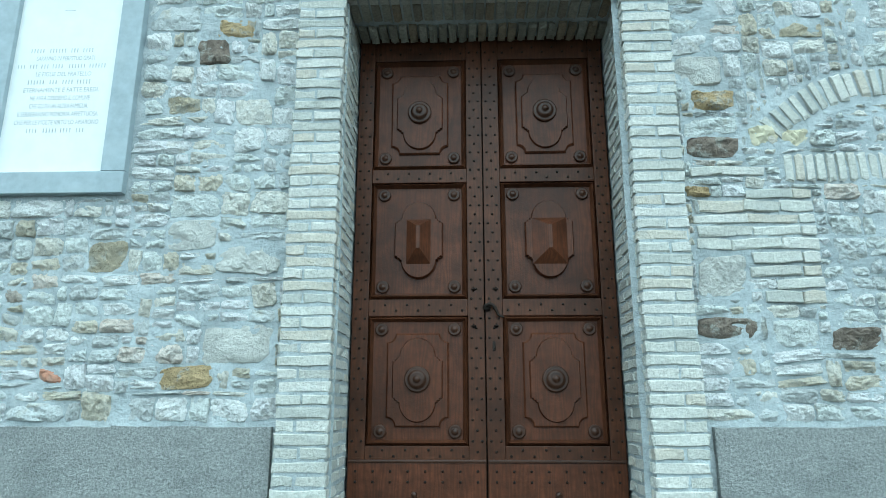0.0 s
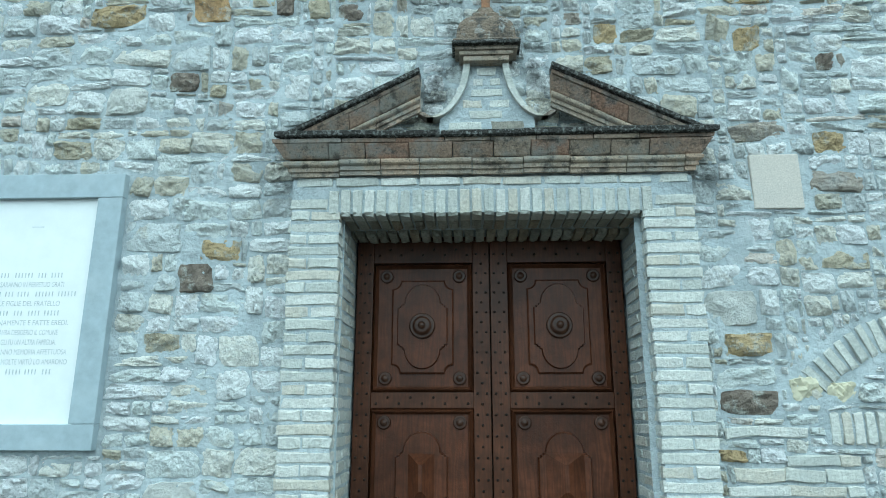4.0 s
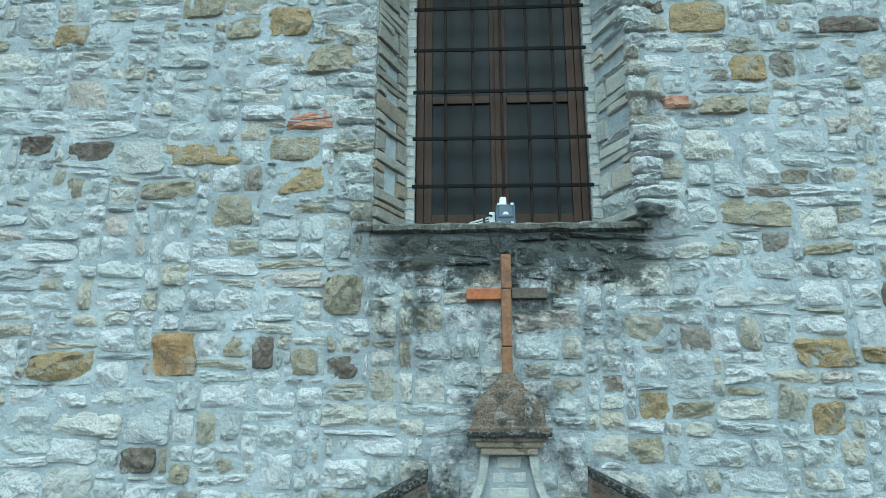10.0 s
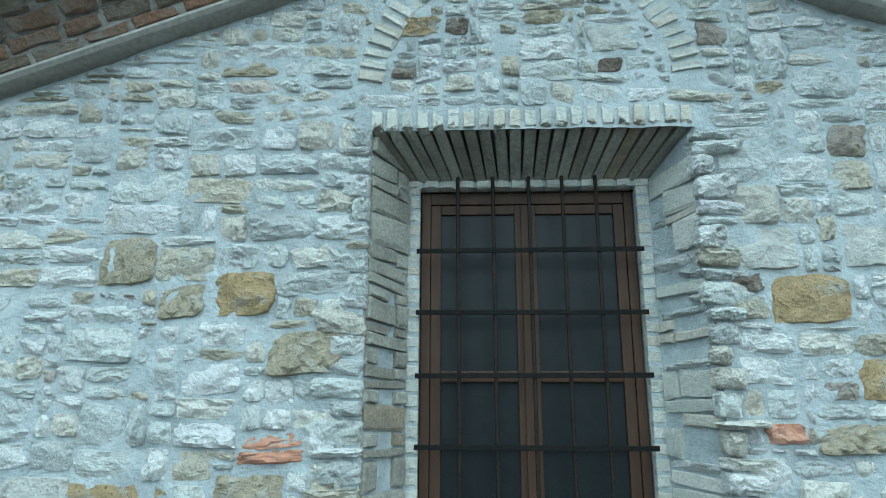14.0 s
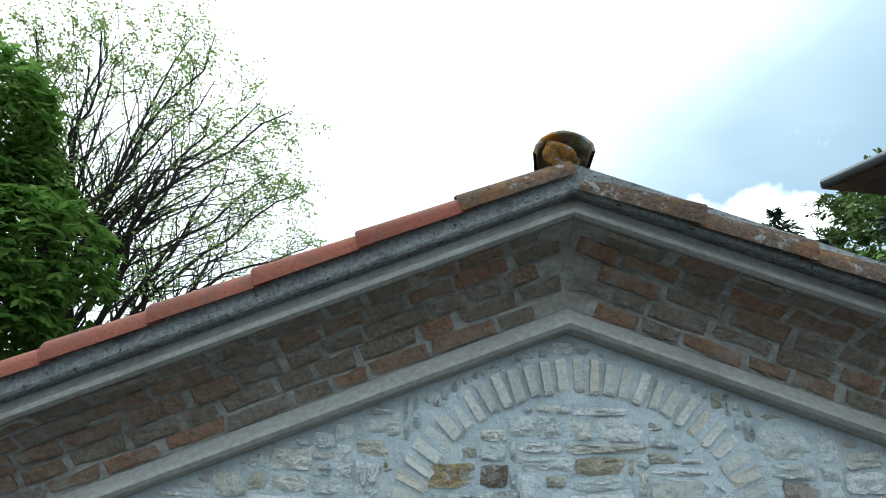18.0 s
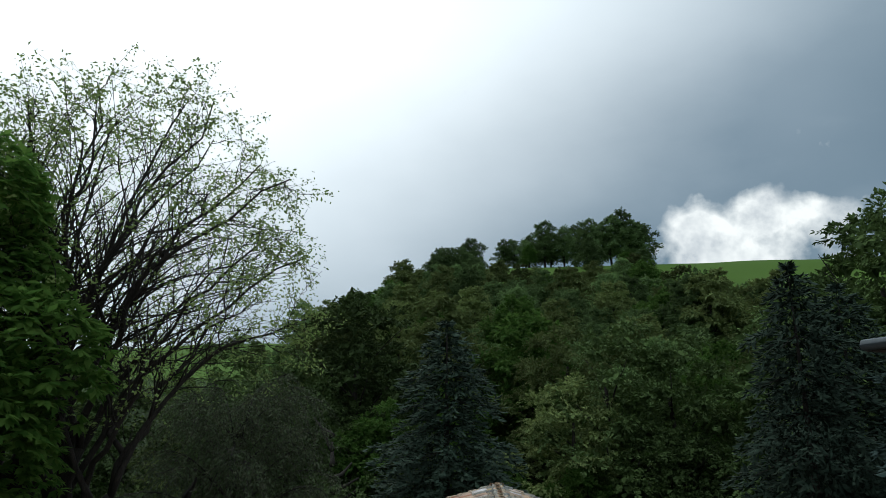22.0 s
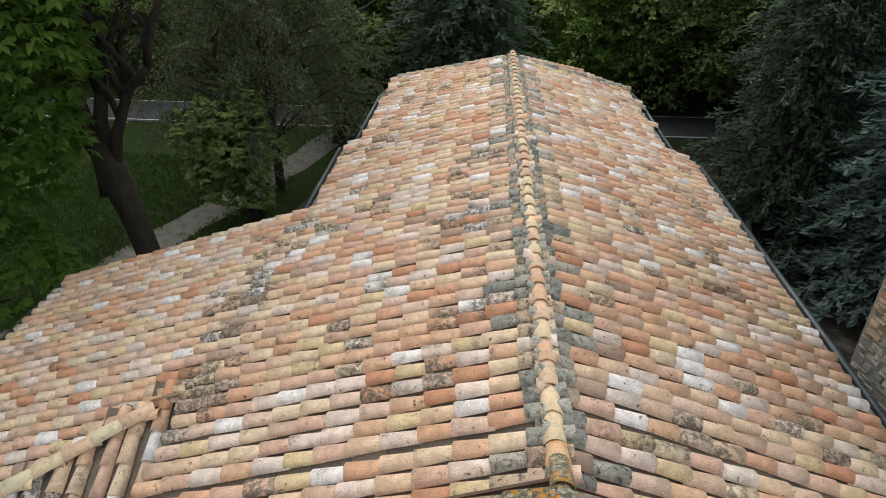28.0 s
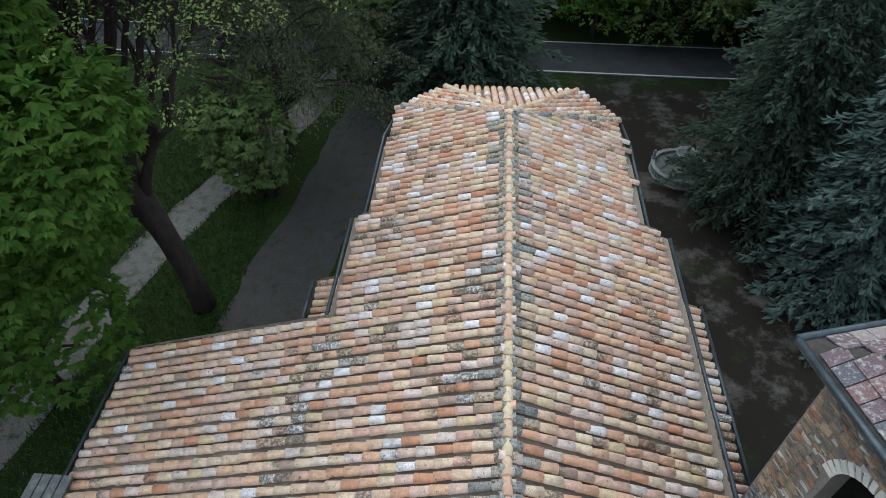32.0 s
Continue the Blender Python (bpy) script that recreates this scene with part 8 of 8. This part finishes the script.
def sparse_tree(seed):
    """Trunk, four leaders, fanning stems, then boughs and twigs with small bunches of leaves."""
    rs = np.random.RandomState(seed)
    tree = thing("sparse_tall_tree", "tall dark many-stemmed tree with thin spring foliage", "tree")
    g = Geo()
    tube(g, [(0.75, 0, -0.3), (0.65, 0, 1.5), (0.3, 0.05, 3.6), (-0.1, 0.1, 5.4), (-0.3, 0.1, 6.6)], [0.50, 0.40, 0.40, 0.48, 0.24], 12)
    put("trunk", g, M_BARK, tree, smooth=True)
    cc, cr = np.array([0.9, 0.0, 14.7]), np.array([6.1, 5.0, 6.7])
    g = Geo()
    cs, ds = [], []

    def wavy(p, q, lift, n_, amp):
        ph = rs.uniform(0, 99)
        line = bow(p, q, lift, n_)
        return [v + V3((noise.noise((i * 0.5, ph, 0)), noise.noise((i * 0.5, ph, 5)), noise.noise((i * 0.5, ph, 9)))) * amp if 0 < i < n_ else v for i, v in enumerate(line)]

    stems = []
    for top, r, n_ in (((-1.7, 0.3, 9.6), 0.26, 7), ((-0.7, -0.3, 10.6), 0.30, 8), ((0.5, 0.5, 10.0), 0.26, 8), ((1.9, -0.1, 8.8), 0.22, 7)):
        base = V3((-0.25 + top[0] * 0.12, 0.1, 5.0 + rs.uniform(-0.5, 0.5)))
        line = wavy(base, top, 0.5, 8, 0.25)
        tube(g, line, [r * (1 - 0.45 * i / 8) for i in range(9)], 8)
        for k in range(n_):
            stems.append((line[rs.randint(4, 9)], r * 0.44))
    for k, (p, r) in enumerate(stems):
        a = math.tau * k * 0.382 + rs.uniform(-0.25, 0.25)
        u = 1 - 1.15 * (k + 0.5) / len(stems)
        q = math.sqrt(max(0.1, 1 - u * u))
        end = cc + cr * np.array([math.cos(a) * q, math.sin(a) * q, u]) * rs.uniform(0.9, 1.0)
        if end[2] < 11 and end[0] < 0.5:
            end[0] = rs.uniform(2.5, 5.6)
        line = wavy(p, end, 1.1 if u > 0 else 1.5, 12, 0.5)
        tube(g, line, [r * (1 - 0.9 * i / 12) + 0.008 for i in range(13)], 6)
        span = (V3(end) - V3(p)).length
        for b in range(18):
            t = 3.4 + 8.6 * (b + rs.uniform(0, 0.9)) / 18
            i0 = min(11, int(t))
            s = line[i0].lerp(line[i0 + 1], t - i0)
            along = (line[i0 + 1] - line[i0]).normalized()
            side = V3(rs.normal(0, 1, 3))
            side = (side - along * side.dot(along)).normalized()
            ln = (0.16 + 0.28 * (1 - t / 13)) * span * rs.uniform(0.7, 1.25)
            tip = s + (along * 0.75 + side * 0.75 + V3((0, 0, 0.12))) * ln
            w = (np.array(tip) - cc) / cr
            m = np.linalg.norm(w)
            if m > 1.03:
                tip = V3(cc + cr * w * 1.03 / m)
            bl = wavy(s, tip, 0.18, 6, 0.22)
            r1 = max(0.016, r * (1 - 0.9 * t / 13) * 0.5)
            tube(g, bl, [r1 * (1 - 0.7 * i / 6) for i in range(7)], 4)
            for e in range(9):
                o = bl[1 + e % 6]
                rim = np.linalg.norm((np.array(o) - cc) / cr)
                if rim > 1.0 or (rim < 0.55 and rs.uniform() < 0.6):
                    continue
                dv = (tip - s).normalized() * 0.7 + V3(rs.normal(0, 0.7, 3))
                tp, _, _ = limb(o, dv, rs.uniform(0.4, 1.2), 0.01, rs, 0.3, -0.05, 3)
                tube(g, tp, [0.009, 0.007, 0.006, 0.005], 3)
                if rs.uniform() < (0.95 if rim > 0.8 else 0.75 if rim > 0.62 else 0.2) * (1.0 if o.z > 11 else 0.7):
                    for q_ in (tp[3], tp[2]):
                        for m_ in range(9 if rim > 0.8 else 6):
                            cs.append(np.array(q_) + rs.normal(0, 0.10, 3))
                            ds.append((rs.normal(0, 0.7), rs.normal(0, 0.7), -0.3))
    tagged(put("branchwork", g, M_BARK, tree, "dark arching boughs and twigs", smooth=True), kind="stuff")
    v, f = leaf_cloud(cs, ds, 0.125, rs, 0.2, 0.5, 0.5)
    put("crown", cloud_mesh("crown", v, f, M_LEAF_SPRING), M_LEAF_SPRING, tree, "thin scattered young leaves")
    return tree


stt = sparse_tree(21)
stt.matrix_basis = at(-12.2, 19.3)
# grey-green tree beside it, its boughs arching over and hanging
def weeping(seed, h, rad, label):
    rs = np.random.RandomState(seed)
    tree = thing("drooping_tree", label, "tree", "lane trees")
    g, tw = Geo(), Geo()
    pts, rr, _ = limb((0, 0, -0.3), (0.05, 0, 1), h * 0.72, 0.26, rs, 0.12, 0.5, 7)
    tube(g, pts, rr, 8)
    cs, ds = [], []
    for i in range(54):
        k = 2 + (i * 6) // 54
        a = i * 2.4 + rs.uniform(-0.3, 0.3)
        t = i / 53
        r = rad * (1.0 - 0.55 * t) * rs.uniform(0.72, 1.05)
        end = V3((math.cos(a) * r, math.sin(a) * r, h * (0.25 + 0.66 * t) + rs.uniform(-0.7, 0.5)))
        mid = pts[k].lerp(end, 0.55) + V3((0, 0, r * 0.42))
        line = [pts[k].lerp(mid, u).lerp(mid.lerp(end, u), u) for u in [j / 9 for j in range(10)]]
        tube(g, line, [rr[k] * 0.32 * (1 - 0.85 * j / 9) + 0.006 for j in range(10)], 5)
        for j in range(2, 10):
            for q in range(9):
                ln = rs.uniform(0.5, 1.7)
                d = V3((math.cos(a) * 0.5 + rs.normal(0, 0.6), math.sin(a) * 0.5 + rs.normal(0, 0.6), rs.uniform(-0.5, 0.35))).normalized()
                e = [line[j] + d * ln * w + V3((0, 0, -0.75 * ln * w * w)) for w in (0, 0.5, 1.0)]
                tube(tw, e, [0.008, 0.006, 0.004], 3)
                for w in np.linspace(0.2, 1, 13):
                    c = e[0].lerp(e[1], w * 2) if w < 0.5 else e[1].lerp(e[2], w * 2 - 1)
                    cs.append(np.array(c) + rs.normal(0, 0.07, 3))
                    ds.append((d.x * 0.5 + rs.normal(0, 0.5), d.y * 0.5 + rs.normal(0, 0.5), -0.6))
    put("trunk", g, M_BARK, tree, smooth=True)
    tagged(put("twigwork", tw, M_BARK, tree, "thin hanging dark twigs"), kind="stuff")
    v, f = leaf_cloud(cs, ds, 0.15, rs, 0.15, 0.42, 0.4)
    put("crown", cloud_mesh("crown", v, f, M_LEAF_DRY), M_LEAF_DRY, tree, "small dull grey-green leaves")
    return tree


weeping(31, 14.2, 6.4, "drooping grey-green tree with thin foliage over the lane").matrix_basis = at(-10.6, 30.2)

# woodland
kinds = [broadleaf("broadleaf_tree", 41, 16.0, 5.0, 672, 22, 0.27, M_LEAF_DARK, "leafy dark green woodland tree", 0.12),
         broadleaf("broadleaf_tree", 42, 14.0, 4.7, 630, 22, 0.27, M_LEAF_BRIGHT, "fresh green woodland tree", 0.12),
         broadleaf("broadleaf_tree", 43, 17.0, 4.8, 672, 22, 0.27, M_LEAF_OLIVE, "olive green woodland tree", 0.12),
         broadleaf("broadleaf_tree", 44, 15.0, 5.6, 735, 22, 0.29, M_LEAF_DARK, "spreading dark green woodland tree", 0.1)]
far_kinds = [broadleaf("broadleaf_tree", 51, 16.0, 5.0, 640, 13, 0.46, M_LEAF, "leafy dark green woodland tree", 0.12),
             broadleaf("broadleaf_tree", 52, 14.0, 4.7, 640, 13, 0.46, M_LEAF_BRIGHT, "fresh green woodland tree", 0.12),
             broadleaf("broadleaf_tree", 53, 17.0, 4.8, 640, 13, 0.46, M_LEAF_OLIVE, "olive green woodland tree", 0.12),
             broadleaf("broadleaf_tree", 54, 15.0, 5.6, 680, 13, 0.46, M_LEAF, "spreading dark green woodland tree", 0.1)]
for k, tree in enumerate(far_kinds):
    tree.matrix_basis = at(-34 + 9 * k, 128 + 7 * k, 0.9)
spots = [(9.8, 48.0, 1.05, 0), (-7.2, 47.5, 0.82, 1), (6.0, 47.0, 0.80, 1), (-13.5, 48.5, 0.95, 0)]
used = []
for (x, y, s, k), tree in zip(spots, (kinds[0], kinds[1], kinds[2], kinds[3])):
    tree.matrix_basis = at(x, y, s)
    used.append((x, y))
wr = random.Random(5)
# slope of the woods' skyline by bearing from the church
SKY_B = [-0.21, -0.14, -0.07, 0.0, 0.04, 0.16, 0.24, 0.31, 0.36, 0.45, 0.5, 0.56, 0.66]
SKY_S = [0.185, 0.24, 0.285, 0.26, 0.24, 0.25, 0.26, 0.262, 0.235, 0.235, 0.28, 0.32, 0.37]
tries = 0
made = 0
while made < 150 and tries < 9000:
    tries += 1
    y = 46.5 + 125 * wr.random() ** 1.4
    x = wr.uniform(-0.42 * y - 12, 0.72 * y + 10)
    lim = 6.8 if y < 75 else 6.2
    if x < -0.24 * y:
        continue
    if y > 100 and x > 0.27 * y:
        continue
    if any((x - a) ** 2 + (y - b) ** 2 < lim * lim for a, b in used):
        continue
    used.append((x, y))
    allow = 10.8 + np.interp(x / y, SKY_B, SKY_S) * y * wr.uniform(0.88, 1.03) - hill(x, y)
    if allow < 5.5:
        continue
    s = wr.uniform(0.8, 1.12) * (1.2 if y < 72 and -16 < x < 14 else 1.05 if y < 70 else 0.85)
    s = min(s, allow / 15.5)
    copy_thing(wr.choice(kinds if y < 62 else far_kinds), at(x, y, max(s, 0.62), wr.uniform(0, 360), s))
    made += 1
# hillside trees below the meadow
for i in range(11):
    x_y = 0.29 + 0.022 * i + wr.uniform(-0.008, 0.008)
    y = wr.uniform(74, 104)
    top = 11.2 + y * np.interp(x_y, (0.28, 0.34, 0.40, 0.44, 0.50), (0.225, 0.236, 0.208, 0.212, 0.245))
    z = top - hill(x_y * y, y)
    copy_thing(far_kinds[(1, 2, 0, 2, 3)[i % 5]], at(x_y * y, y, max(0.6, z / 16.5), wr.uniform(0, 360), z / 15.8))
# trees near the road and along the crest
for x, y, s, k in ((2.2, 46.8, 0.66, 1), (6.4, 44.6, 0.74, 1), (11.9, 44.4, 0.72, 3), (-4.6, 45.4, 0.6, 0), (14.0, 47.0, 0.95, 0), (21, 44.5, 1.25, 3), (29, 44.5, 1.45, 0), (36, 42, 1.4, 3), (31, 52, 1.5, 0), (-25, 12, 1.0, 0), (-16.5, 56, 1.0, 2), (-21.8, 57, 0.92, 0), (-27.5, 62, 0.85, 2), (-17.5, 46.5, 0.62, 1), (-22.5, 48.0, 0.68, 2), (-28.5, 47.0, 0.70, 1), (-34.5, 49.0, 0.74, 3), (-40, 45, 0.7, 2), (-25.4, 47.3, 0.78, 0), (-20.0, 51.0, 0.82, 3), (-31.5, 52.0, 0.86, 0), (-37.0, 55.0, 0.9, 3)):
    copy_thing(kinds[k], at(x, y, s, wr.uniform(0, 360)))
for i in range(13):
    x = 12 + i * 3.4 + wr.uniform(-1.2, 1.2)
    s = wr.uniform(0.62, 0.85) * (0.85 + 0.03 * i)
    copy_thing(far_kinds[wr.choice((0, 3))], at(x, 200 + wr.uniform(-6, 8), s * (1.3 if 1 < i else 1.0), wr.uniform(0, 360)))
for i in range(17):
    x = -70 + i * 6.5 + wr.uniform(-3, 3)
    copy_thing(far_kinds[i % 4], at(x, wr.uniform(150, 200) - (20 if x < 0 else 0), wr.uniform(0.5, 0.75), wr.uniform(0, 360)))

# grass tufts beside the path
rs = np.random.RandomState(9)
n_ = 42000
gxs, gys = rs.uniform(-22, -10.3, n_), rs.uniform(4, 34, n_)
keep = np.abs(gxs - np.interp(gys, [4, 12, 20, 26, 32], [-18.5, -16.6, -15.4, -13.6, -11.2])) > 0.9
gc = np.stack([gxs[keep], gys[keep], np.zeros(keep.sum())], 1)
v, f = leaf_cloud(gc, np.tile((0, 0, 1.0), (len(gc), 1)), 0.24, rs, 0.1, 0.2, 0.5)
tagged(put("grass", cloud_mesh("grass", v, f, M_GRASS), M_GRASS), "tufts of green grass", "grass", kind="stuff")
